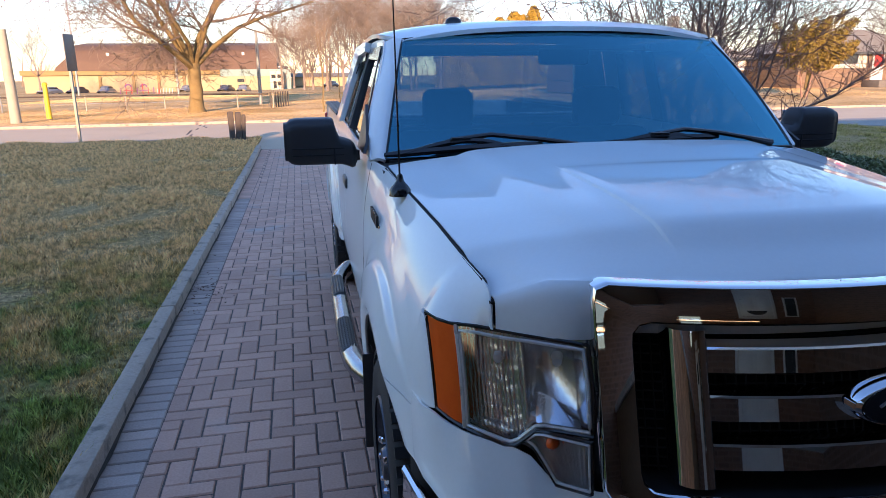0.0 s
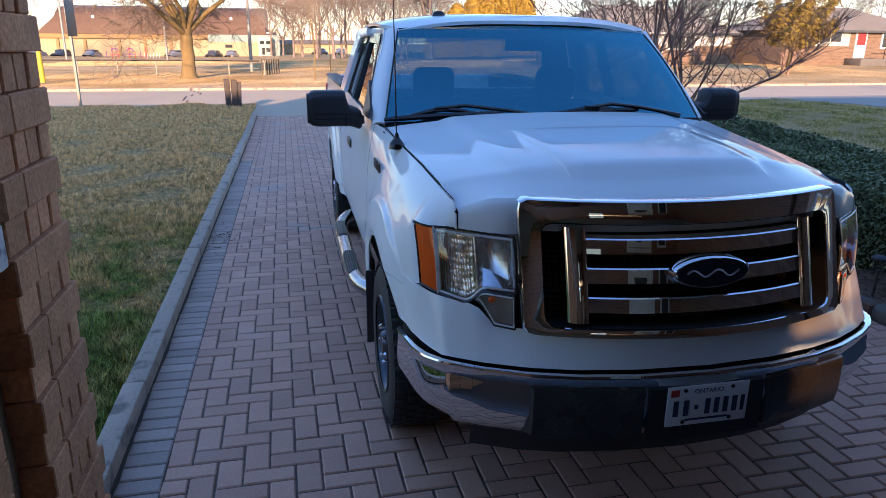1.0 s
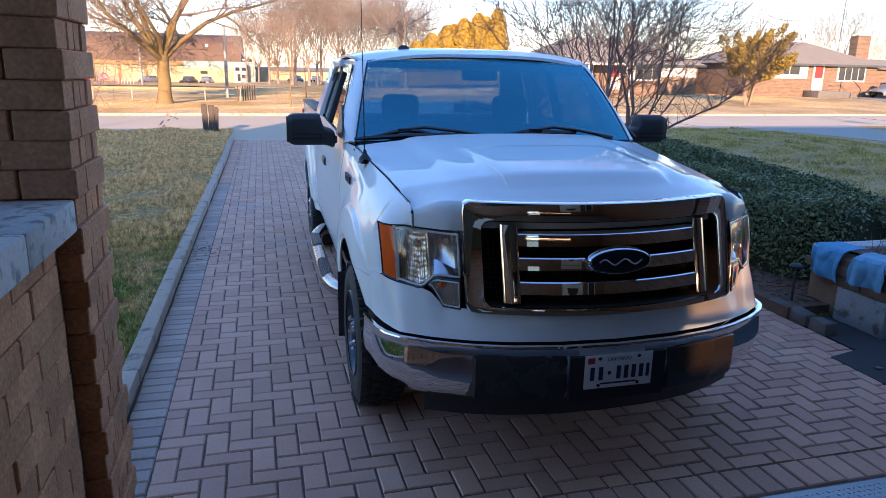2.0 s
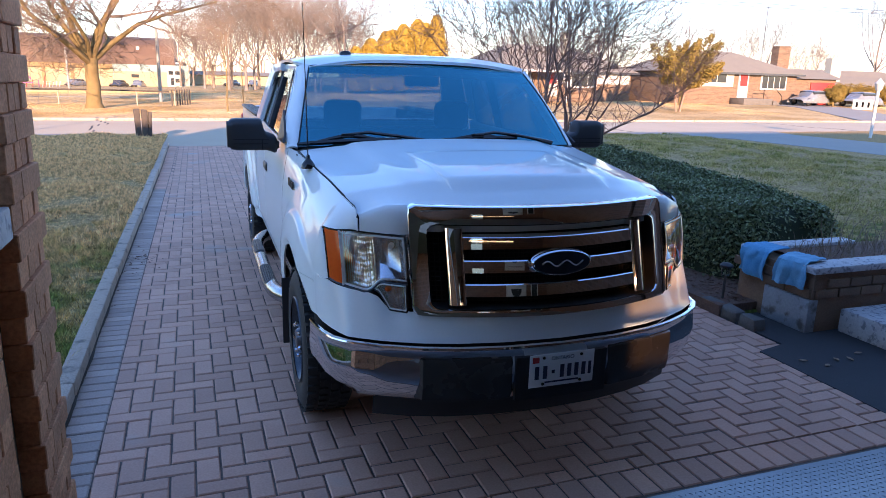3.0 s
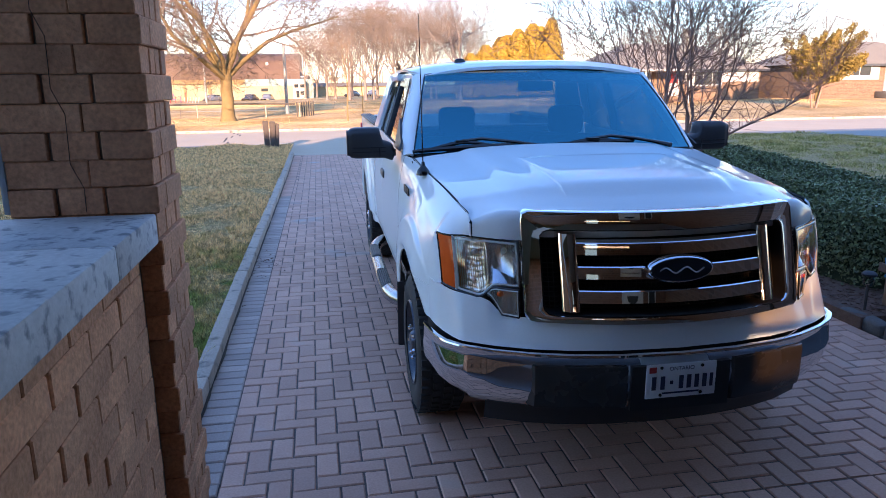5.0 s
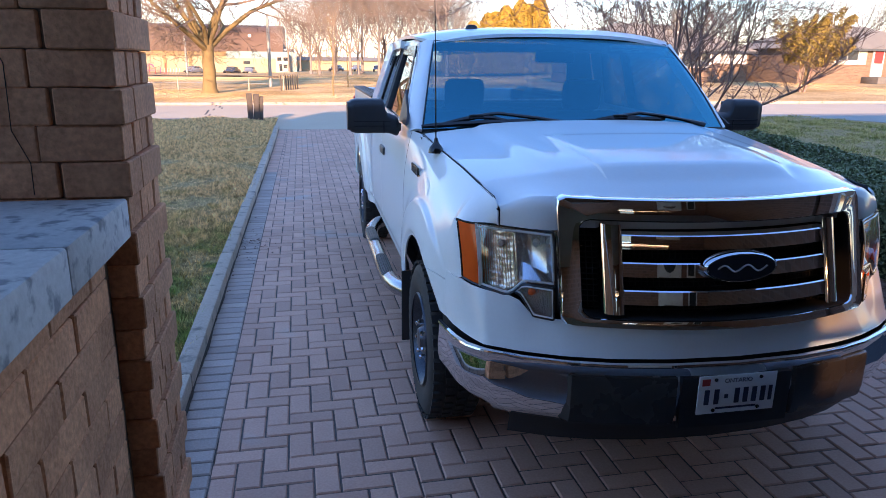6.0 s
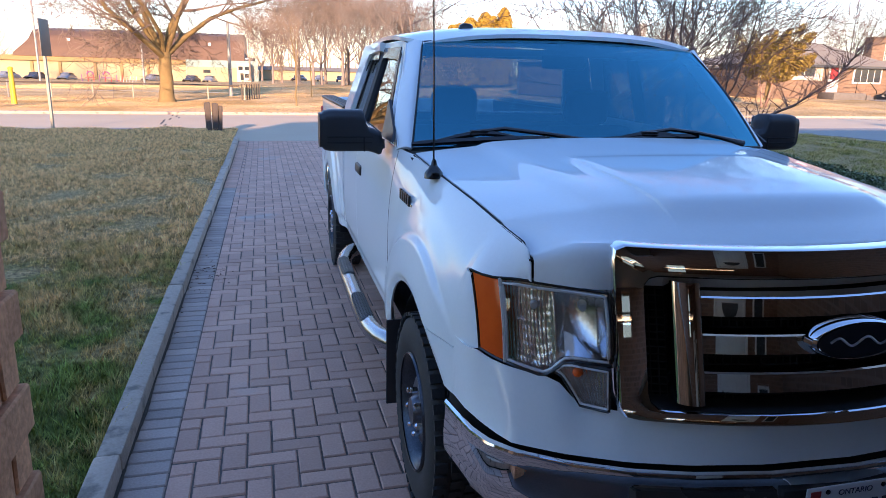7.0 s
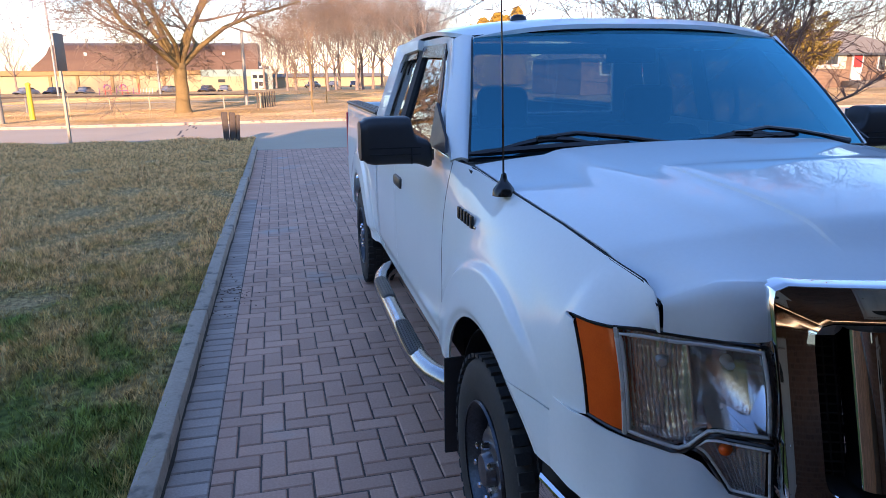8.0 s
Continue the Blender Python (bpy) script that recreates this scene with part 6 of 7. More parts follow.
low_limb()
grp = "row of bare trees across the park"
kinds = [tree("bare_tree", "tall leafless park tree in warm light", pose(6.5, 86, 0), "twig_ash", "twig_ash", 20 + k, 2.6 + k, 0.18, 7, 4, 7.0, 0.70, up=0.6, kids=(8, 7, 5), fine=0.009) for k in range(2)]
kinds[1].matrix_basis = pose(11.5, 92, 0)
for k in kinds:
    tagged(k, group=grp)
rng = random.Random(31)
for i, (x, y, s) in enumerate([(3.0, 96, 0.9), (9.0, 98, 1.1), (14.5, 84, 1.0), (17.0, 78, 1.15), (0.5, 108, 0.8), (20.5, 98, 0.9), (12.5, 104, 1.0), (34, 95, 0.8), (46, 88, 0.9), (64, 80, 0.9), (72, 66, 0.62), (-46, 112, 0.9), (-38, 118, 0.8), (58, 92, 0.8), (1.8, 90, 0.8), (4.6, 88, 1.0), (7.8, 90, 0.95), (10.2, 87, 1.05), (13.2, 94, 1.0), (15.8, 88, 0.9), (18.6, 86, 1.0), (-1.2, 104, 0.8), (6.0, 110, 1.1), (16.5, 108, 1.1), (22.5, 104, 0.9), (24.5, 110, 1.0), (76, 82, 1.0), (88, 88, 1.1), (102, 92, 1.0), (79.8, 62, 1.2), (66, 100, 0.9), (50, 104, 0.8)]):
    c = copy_thing(kinds[i % 2], pose(x, y, 0, 0, 0, rng.uniform(0, 360)) @ Matrix.Scale(s, 4))
    c.matrix_basis = pose(x, y, 0, 0, 0, rng.uniform(0, 360)) @ Matrix.Scale(s, 4)
for x, y in ((1.95, 31.8), (3.3, 42.0)):
    tree("sapling", "thin leafless young tree in the park", pose(x, y, 0.03), "bark", "twig_pale", int(x * 10), 1.9, 0.035, 4, 3, 1.7, 0.4, up=0.9, kids=(5, 3))


def evergreen(name, label, m, h, r, n, material, seed, ball=False, size=0.16, tufts=0.0):
    t = thing(name, label, "tree" if not ball else "bush", m)
    rs = np.random.RandomState(seed)
    if ball:
        # clumps of foliage round a crown, uneven in size
        c = rs.normal(size=(44, 3))
        c /= np.linalg.norm(c, axis=1)[:, None]
        c = c * np.array([r * 0.72, r * 0.72, h * 0.34]) * rs.uniform(0.55, 1.0, (44, 1)) + np.array([0, 0, h * 0.5])
        pick, q = rs.randint(0, 44, n), rs.normal(size=(n, 3))
        q /= np.linalg.norm(q, axis=1)[:, None]
        size_of = rs.uniform(0.16, 0.34, 44)[pick][:, None] * r
        # each clump runs out into a tuft that points up and outwards
        out = (c - np.array([0, 0, h * 0.4])) / np.linalg.norm(c - np.array([0, 0, h * 0.4]), axis=1)[:, None] + np.array([0.45, 0, 0.55])
        run = rs.uniform(0, 1, (n, 1)) * min(1.0, tufts)
        scatter("foliage", c[pick] + q * size_of * rs.uniform(0.7, 1.1, (n, 1)) * (1 - 0.75 * run) + out[pick] * run * size_of * 2.0 * tufts, q + np.array([0, 0, 0.3]), size, material, t, seed, 0.45, 0.5)
        part("trunk", tube(bmesh.new(), [(0, 0, -0.3), (0, 0, h * 0.6)], [r * 0.08, r * 0.03], 8), "bark", t)
        return t
    u, a = rs.uniform(0, 1, n), rs.uniform(0, 2 * np.pi, n)
    z = h * (0.04 + 0.96 * u)
    prof = r * np.clip(1.04 - u ** 1.8, 0, 1) ** 0.6 * np.clip(0.7 + u * 3, 0, 1)
    lump = 1 + 0.22 * np.sin(a * 5 + u * 9 + seed) * np.sin(u * 14 + a * 2) + 0.10 * np.sin(a * 11 + u * 23)
    rad = prof * lump * (1 - 0.25 * rs.uniform(0, 1, n) ** 2)
    p = np.stack([rad * np.cos(a), rad * np.sin(a), z], 1)
    d = np.stack([np.cos(a), np.sin(a), np.full(n, 0.7)], 1)
    scatter("foliage", p, d, size, material, t, seed, 0.45, 0.5)
    part("trunk", tube(bmesh.new(), [(0, 0, -0.1), (0, 0, h * 0.8)], [r * 0.12, r * 0.03], 8), "bark", t)
    part("inner_growth", grid(bmesh.new(), lambda p2, q: (r * 0.72 * (1.02 - q ** 1.8) ** 0.6 * math.cos(2 * math.pi * p2), r * 0.72 * (1.02 - q ** 1.8) ** 0.6 * math.sin(2 * math.pi * p2), h * (0.05 + 0.88 * q)), 12, 8, close_a=True), "bush", t)
    return t


for i, (x, y, h, r) in enumerate([(19.4, 80, 5.2, 1.9), (21.4, 80.5, 6.2, 2.0), (23.4, 80.9, 7.2, 2.1), (25.2, 80, 8.0, 2.0), (27.2, 80.6, 8.7, 2.0), (29.4, 80, 9.3, 1.7), (24.4, 81.5, 7.4, 2.0), (28.4, 81.2, 8.4, 1.9)]):
    evergreen("cedar", "tall golden sunlit cedar", pose(x - 0.75, y, 0), h, r, 7000, "cedar", 40 + i)
evergreen("juniper", "broad olive-gold evergreen bush by the bungalow", pose(29.1, 34.0, 0.9), 3.3, 2.0, 17000, "bush", 60, True, 0.085, 1.0)
tree("bare_shrub", "bare stems under the evergreen", pose(28.9, 33.9, 0.25), "twig", "twig", 61, 1.2, 0.06, 4, 3, 1.6, 0.6, stems=3, kids=(4, 3))
evergreen("shrub", "rounded yellow-green shrub by the parked car", pose(48.6, 40.0, 0.42), 2.1, 1.15, 9000, "bush", 62, True, 0.065)
for i in range(7):
    evergreen("shrub", "clipped golden hedge shrub", pose(52.4 + 1.6 * i, 42.4 - 0.36 * i, 0.42), 2.1, 1.45, 6000, "bush", 70 + i, True, 0.065)


# ---- park, arena, fence, poles ----
FAR_EYE, FAR_BY = Vector((0.5, -1.5, 1.72)), 1.5


def farther(x, y, z):
    """A spot of the park, carried away along the line of sight."""
    return FAR_EYE + FAR_BY * (Vector((x, y, z)) - FAR_EYE)



arena = thing("arena_building", "long arena with brown barrel roof and cream block walls", "building", pose(*farther(0.2, 100, -0.42)) @ Matrix.Scale(FAR_BY, 4))
prof = [(0, 3.0), (0.4, 4.2), (1.4, 5.6), (3.0, 6.35), (9, 6.9), (20, 6.9), (26, 3.0)]
bm = bmesh.new()
grid(bm, lambda a, b: (-30.5 + 28.5 * a + (1.9 * smoothstep(0.0, 1.0, b * 3) * (1 - a)), at([(i / 6, p[0]) for i, p in enumerate(prof)], b), at([(i / 6, p[1]) for i, p in enumerate(prof)], b)), 14, 24)
part("roof", bm, "shed_roof", arena, "brown curved sheet roof", thick=0.15)
part("wall", box(bmesh.new(), (-21.5, 13, 1.55), (26.0, 25, 3.1)), "shed_wall", arena, "cream block wall", smooth=False)
part("end_wall", prism(bmesh.new(), [(-2.05, y, z) for y, z in [(0.2, 0), (0.2, 3.0)] + [(p[0] + 0.2, p[1] - 0.1) for p in prof[1:]] + [(26, 0)]], (-0.3, 0, 0)), "shed_roof", arena, smooth=False)
part("fascia_band", box(bmesh.new(), (-20.5, 0.35, 2.75), (28.5, 0.5, 0.62)), "shed_band", arena, "ochre band", smooth=False)
for x in (-28.5, -25.2, -21.0, -17.8, -14.5):
    part("recess", box(bmesh.new(), (x, 0.42, 1.2), (0.35, 0.2, 2.3)), "shed_band", arena)
for x in (-24, -6.5):
    part("vent", box(bmesh.new(), (x, 1.2, 5.1), (0.35, 0.5, 0.5)), "white_trim", arena)
annex = thing("annex_building", "low pale teal annex with white lower walls", "building", pose(*farther(-4.6, 97.4, -0.2)) @ Matrix.Scale(FAR_BY, 4))
part("wall", box(bmesh.new(), (0, 1.5, 1.4), (9.2, 3.0, 2.8)), "teal_wall", annex, smooth=False)
part("lower_wall", box(bmesh.new(), (-1.2, -0.05, 0.95), (6.6, 0.12, 1.9)), "shed_wall", annex, smooth=False)
tower = part("entrance_block", box(bmesh.new(), (2.75, -0.8, 1.25), (1.75, 1.4, 2.5)), "cream", annex, "pale entrance block", smooth=False)
for x, z, w, h in ((2.35, 1.85, 0.55, 0.45), (3.15, 1.85, 0.55, 0.45), (2.5, 0.75, 0.4, 0.9), (3.1, 0.9, 0.5, 0.5), (-2.0, 1.35, 0.9, 0.4)):
    part("window", box(bmesh.new(), (x, -1.52 if x > 1 else -0.14, z), (w, 0.06, h)), "dark_glass", annex)
for x in (-4.2, -1.9, 1.4):
    part("stack", tube(bmesh.new(), [(x, 0.3, 1.8), (x, 0.3, 3.3)], 0.14, 8), "shed_roof", annex)
part("roof_unit", box(bmesh.new(), (3.6, 1.5, 3.0), (1.4, 1.0, 0.5), bevel=0.03), "dark_car", annex)
low = thing("far_building", "long low pale building across the park", "building", pose(*farther(9.0, 118, 0)) @ Matrix.Diagonal((FAR_BY, FAR_BY, 0.62 * FAR_BY, 1)))
part("wall", box(bmesh.new(), (0, 0, 1.2), (18, 6, 2.4)), "shed_wall", low, smooth=False)
part("roof", prism(bmesh.new(), [(-9.3, -3.4, 2.4), (-9.3, 3.4, 2.4), (-9.3, 0, 3.4)], (18.6, 0, 0)), "roof_grey", low, smooth=False)


def make_car(label, m, paint, length=4.6, h=1.45, group=""):
    car = thing("parked_car", label, "car", m, group)
    prof = [(0.0, 0.55), (0.03, 0.72), (0.22, 0.86), (0.36, h * 0.97), (0.52, h), (0.72, h * 0.96), (0.86, 0.95), (0.98, 0.88), (1.0, 0.5)]
    bm = bmesh.new()
    sec = [(-0.86, 0.0), (-0.90, 0.30), (-0.84, 0.62), (-0.62, 0.97), (0, 1.0), (0.62, 0.97), (0.84, 0.62), (0.90, 0.30), (0.86, 0.0)]
    grid(bm, lambda a, b: (length * (a - 0.5), sec[round(b * 8)][0], 0.24 + (at(prof, a) - 0.24) * sec[round(b * 8)][1]), 24, 8)
    part("body", bm, paint, car, thick=0.02)
    part("cabin_glass", box(bmesh.new(), (0.03 * length, 0, h * 0.80), (length * 0.42, 1.60, h * 0.22), bevel=0.08), "dark_glass", car)
    for x in (-0.31, 0.31):
        for y in (-0.80, 0.80):
            w = part("wheel", lathe(bmesh.new(), [(0.0001, 0.09), (0.18, 0.10), (0.31, 0.09), (0.33, 0.0), (0.31, -0.09)], pose(x * length, y, 0.33, 0, 0, 90), 20), "rubber", car)
            part("rim", lathe(bmesh.new(), [(0.0001, 0.11), (0.17, 0.112)], pose(x * length, y, 0.33, 0, 0, 90), 16), "rim_light", w, thick=0.01)
    return car


for i, (x, y, p) in enumerate([(-29, 93, "silver_car"), (-26, 93.5, "dark_car"), (-22.5, 93, "silver_car"), (-13.0, 94, "silver_car"), (-8.2, 93, "dark_car"), (-6.0, 93, "silver_car"), (5.5, 100, "dark_car"), (8.5, 101, "silver_car"), (11.5, 101, "dark_car")]):
    make_car("small %s car parked far across the park" % ("silver" if p == "silver_car" else "dark"), pose(*farther(x, y, -0.29 if x < 0 else 0.0), 0, 0, 62 + 9 * (i % 3)), p, group="cars across the park")
make_car("silver sedan parked before the bungalow", pose(47.2, 40.8, 0.50, 0, 0, 2) @ Matrix.Scale(0.88, 4), "silver_car", 4.1, 1.4)
make_car("grey car parked behind the shrub", pose(52.0, 40.4, 0.47, 0, 0, 4) @ Matrix.Scale(0.88, 4), "silver_car", 4.1, 1.4)

fence = thing("park_fence", "low ball-field fence with weathered wooden top rail", "fence", Matrix.Translation((0.5, -2.0, 0)) @ Matrix.Diagonal((0.88, 0.88, 0.82, 1)) @ Matrix.Translation((-0.5, 2.0, 0)))
part("top_rail", tube(bmesh.new(), [(-30, 40.5, 0.93), (-12, 42.8, 0.93), (-4.5, 43.6, 0.93), (-0.9, 42.0, 0.93)], 0.055, 6), "wood", fence, "weathered wooden rail")
part("low_rail", tube(bmesh.new(), [(-30, 40.5, 0.48), (-12, 42.8, 0.48), (-4.5, 43.6, 0.48), (-0.9, 42.0, 0.48)], 0.018, 5), "pole", fence)
for k in range(15):
    x = -30 + 2.1 * k
    y = at([(-30, 40.5), (-12, 42.8), (-4.5, 43.6), (-0.9, 42.0)], x)
    part("post", tube(bmesh.new(), [(x, y, 0), (x, y, 1.0)], 0.04, 6), "pole_wood" if k > 8 else "pole", fence)
bm = bmesh.new()
for k in range(8):
    box(bm, (-0.75 + 0.14 * k, 42.0 + 0.35 * k, 0.5), (0.08, 0.05, 1.1))
part("slatted_end", bm, "wood", fence, "short slatted end", smooth=False)


def post(name, label, x, y, h, r, material, category="pole", top=None):
    t = thing(name, label, category, pose(x, y, 0.0))
    part("shaft", tube(bmesh.new(), [(0, 0, -0.1), (0, 0, h)], [r, r * 0.8], 10), material, t)
    if top:
        part("cap", lathe(bmesh.new(), [(0.0001, h + r), (r * 0.8, h + r * 0.7), (r * 1.1, h)], pose(0, 0, 0, 0, -90, 0), 10), top, t)
    return t


post("utility_pole", "pale tall light pole by the ball field", -1.35, 41.8, 4.2, 0.11, "pole")
post("utility_pole", "thin tall pole across the park", -19.1, 70, 9.3, 0.10, "pole")
post("utility_pole", "short pale pole across the park", -10.3, 70, 3.7, 0.12, "pole")
post("bollard", "yellow painted bollard by the field", -9.4, 31.0, 1.4, 0.11, "yellow", "bollard", "yellow")
post("utility_pole", "pale thick post beside the street", -9.6, 28.0, 3.4, 0.19, "pole_wood", "pole")
sign = thing("street_sign", "square sign seen from behind on a pale post", "sign", pose(-4.72, 18.4, 0, 0, 0, 84))
part("shaft", box(bmesh.new(), (0, 0, 1.25), (0.085, 0.06, 2.7), bevel=0.01), "pole_wood", sign)
part("panel", box(bmesh.new(), (0, -0.05, 2.27), (0.60, 0.02, 0.88), bevel=0.004), "sign_back", sign, "dull grey sign panel")
stump = thing("bollard", "pair of weathered timber posts at the drive's end", "bollard", pose(-0.80, 17.7, 0.02, 0, 0, 10))
for x, h, t in ((-0.115, 0.78, -3), (0.035, 0.76, 2), (0.15, 0.70, 5)):
    bm = box(bmesh.new(), (0, 0, h / 2 - 0.05), (0.14 if x < 0.1 else 0.09, 0.16, h + 0.1), bevel=0.02)
    ob = part("timber", bm, "wood", stump)
    ob.matrix_basis = pose(x, 0, 0, 0, t * 0.6, 0)

lamp = thing("yard_lamp", "white lantern on a slim white post in the lawn", "lamp post", pose(24.3, 16.9, 0.03))
part("shaft", tube(bmesh.new(), [(0, 0, 0), (0, 0, 1.75)], 0.055, 8), "white_trim", lamp)
part("lantern", lathe(bmesh.new(), [(0.05, 1.72), (0.11, 1.78), (0.15, 1.98), (0.17, 2.0), (0.05, 2.14), (0.0001, 2.2)], pose(0, 0, 0, 0, -90, 0), 10), "white_trim", lamp)
BOARD = pose(-0.42 * 0.616, 0.42 * 0.788, 1.22, 0, 0, -52)
board = part("sign_board", box(bmesh.new(), (0, 0, 0), (0.66, 0.03, 0.36), BOARD, bevel=0.01), "white_trim", lamp, "white board with plain dark bars")
for k in range(3):
    part("bar", box(bmesh.new(), (-0.19 + 0.19 * k, -0.018, 0), (0.07, 0.008, 0.19), BOARD), "gloss_black", board)


play = thing("playground", "small playground with red and purple climbing frames", "playground", pose(*farther(-15.5, 78, -0.24), 0, 0, 10) @ Matrix.Scale(0.9, 4))
for k in range(8):
    part("post", tube(bmesh.new(), [(-3.2 + 0.9 * k, 0.6 * (k % 2), 0), (-3.2 + 0.9 * k, 0.6 * (k % 2), 1.5 + 0.7 * (k % 3 == 1))], 0.07, 6), "plate_red" if k % 3 else "purple", play)
for x, m in ((-1.9, "plate_red"), (0.6, "purple")):
    part("arch", tube(bmesh.new(), [(x + 0.5 * math.cos(math.pi * i / 8), 0.2, 1.5 + 0.5 * math.sin(math.pi * i / 8)) for i in range(9)], 0.11, 6), "purple", play)
    part("deck", box(bmesh.new(), (x, 0.3, 1.0), (1.5, 1.2, 0.12)), m, play)
part("slide", grid(bmesh.new(), lambda a, b: (1.4 + 2.0 * a, 0.2 + 0.5 * b, 1.1 - 0.95 * a), 6, 2), "plate_red", play, thick=0.05)
for k in range(6):
    part("bar", tube(bmesh.new(), [(2.6 + 0.5 * k, 0.5, 0), (2.9 + 0.5 * k, 0.5, 1.3)], 0.05, 5), "white_trim", play)


# ---- bungalows across the street ----
def make_house(name, label, m, w, d, eave, ridge, walls, hip=3.0, wins=(), door=None, chimney=None):
    h = thing(name, label, "house", m)
    part("wall", box(bmesh.new(), (w / 2, d / 2, eave / 2), (w, d, eave)), walls, h, smooth=False)
    bm = bmesh.new()
    o = 0.5
    a = [bm.verts.new(p) for p in ((-o, -o, eave), (w + o, -o, eave), (w + o, d + o, eave), (-o, d + o, eave), (hip, d / 2, ridge), (w - hip, d / 2, ridge))]
    for f in ((0, 1, 5, 4), (1, 2, 5), (2, 3, 4, 5), (3, 0, 4), (0, 3, 2, 1)):
        bm.faces.new([a[i] for i in f])
    part("roof", bm, "roof_grey", h, "grey shingle hip roof", smooth=False)
    part("eave_trim", box(bmesh.new(), (w / 2, -0.46, eave - 0.08), (w + 0.9, 0.1, 0.16)), "dark_car", h, "dark eave trim", smooth=False)
    for x, z, ww, hh, n in wins:
        win = part("window", box(bmesh.new(), (x, -0.03, z), (ww + 0.2, 0.12, hh + 0.2), bevel=0.01), "white_trim", h, "white-framed window")
        for k in range(n):
            part("pane", box(bmesh.new(), (x - ww / 2 + ww / n * (k + 0.5), -0.10, z), (ww / n - 0.08, 0.03, hh - 0.06)), "dark_glass", win)
    if door:
        dd = part("door", box(bmesh.new(), (door, -0.05, 1.62), (1.0, 0.14, 2.1), bevel=0.01), "white_trim", h, "white-framed front door")
        part("door_leaf", box(bmesh.new(), (door, -0.13, 2.05), (0.72, 0.04, 1.0)), "red_door", dd, "red door panel")
    if chimney:
        part("chimney", box(bmesh.new(), (chimney, d / 2, ridge - 0.45), (1.3, 0.9, 2.3), bevel=0.03), "brick_far", h, "brown brick chimney", smooth=False)
    return h


H = make_house("bungalow", "brown brick bungalow with grey hip roof and cream siding", pose(35.6, 43.0, 0.42, 0, 0, -2) @ Matrix.Scale(0.95, 4), 12.2, 8.5, 2.62, 4.5, "brick_far", 3.6,
               wins=[(3.9, 2.12, 1.9, 0.75, 2), (9.75, 1.9, 2.5, 1.05, 4)], door=6.6, chimney=14.1)
part("siding", box(bmesh.new(), (2.8, -0.02, 2.02), (5.6, 0.12, 1.15)), "cream", H, "cream siding panel", smooth=False)
part("porch", box(bmesh.new(), (6.9, -0.9, 0.28), (2.9, 1.7, 0.56), bevel=0.02), "concrete", H, "concrete porch")
for k in range(3):
    part("step", box(bmesh.new(), (8.7 + 0.3 * k, -0.9, 0.21 - 0.14 * k), (0.34, 1.5, 0.42)), "concrete", H)
part("railing", tube(bmesh.new(), [(7.4, -1.7, 0.5), (7.4, -1.7, 1.35), (8.6, -1.7, 1.35), (9.3, -1.7, 0.75), (9.3, -1.7, 0.1)], 0.03, 6), "gloss_black", H)
garage = part("garage", box(bmesh.new(), (14.6, 3.0, 1.15), (5.0, 5.0, 2.3)), "brick_far", H, "brick garage wing", smooth=False)
part("garage_roof", prism(bmesh.new(), [(12.0, 0.1, 2.3), (12.0, 6.0, 2.3), (12.0, 3.0, 3.2)], (5.6, 0, 0)), "roof_grey", H, smooth=False)
part("garage_door", box(bmesh.new(), (15.6, 0.46, 1.05), (2.6, 0.12, 1.9), bevel=0.02), "red_door", H, "red garage door")
H2 = make_house("bungalow", "low brick bungalow with pale upper siding behind the bare tree", pose(21.6, 46.0, 0.15, 0, 0, 4) @ Matrix.Scale(0.97, 4), 13.0, 8.5, 2.6, 4.7, "brick_far", 3.4,
                wins=[(2.4, 1.9, 1.6, 0.9, 2), (8.2, 1.9, 2.4, 1.0, 3)], door=5.2)
part("siding", box(bmesh.new(), (9.5, -0.02, 2.1), (6.6, 0.12, 0.95)), "white_trim", H2, "white siding panel", smooth=False)
part("chimney", box(bmesh.new(), (8.2, 3.0, 4.6), (0.7, 0.7, 2.4), bevel=0.03), "cream", H2, "pale brick chimney", smooth=False)
part("porch_roof", box(bmesh.new(), (3.4, -1.3, 2.5), (4.0, 2.2, 0.15)), "white_trim", H2, smooth=False)
for x in (1.6, 5.2):
    part("porch_post", tube(bmesh.new(), [(x, -2.2, 0), (x, -2.2, 2.45)], 0.07, 8), "white_trim", H2)
H3 = make_house("bungalow", "distant bungalow with grey roof and cream chimney", pose(60, 52, -0.55, 0, 0, -6), 16, 9, 2.5, 4.4, "brick_far", 4, wins=[(4, 1.6, 2, 1, 2)])
for k in range(3):
    part("chimney_pot", lathe(bmesh.new(), [(0.13, 5.4), (0.15, 5.75), (0.11, 5.8)], pose(1.2 + 0.4 * k, 0.2, 0, 0, -90, 0), 8), "cream", H3)
part("chimney", box(bmesh.new(), (1.6, 0.2, 4.3), (1.25, 0.9, 2.3), bevel=0.03), "cream", H3, "cream painted chimney", smooth=False)
mast = thing("antenna_mast", "thin lattice antenna mast behind the bungalow", "mast", pose(60, 60, 0.3, 0, 0, 0))
for a, b in ((-0.16, -0.1), (0.16, -0.1), (0, 0.18)):
    part("leg", tube(bmesh.new(), [(a, b, 0), (a * 0.6, b * 0.6, 10.2)], 0.024, 5), "sign_back", mast)
bm = bmesh.new()
for k in range(24):
    tube(bm, [(-0.15, -0.1, 0.42 * k), (0.15, -0.1, 0.42 * k + 0.2), (0, 0.17, 0.42 * k + 0.4)], 0.014, 4)
part("lattice", bm, "pole", mast)
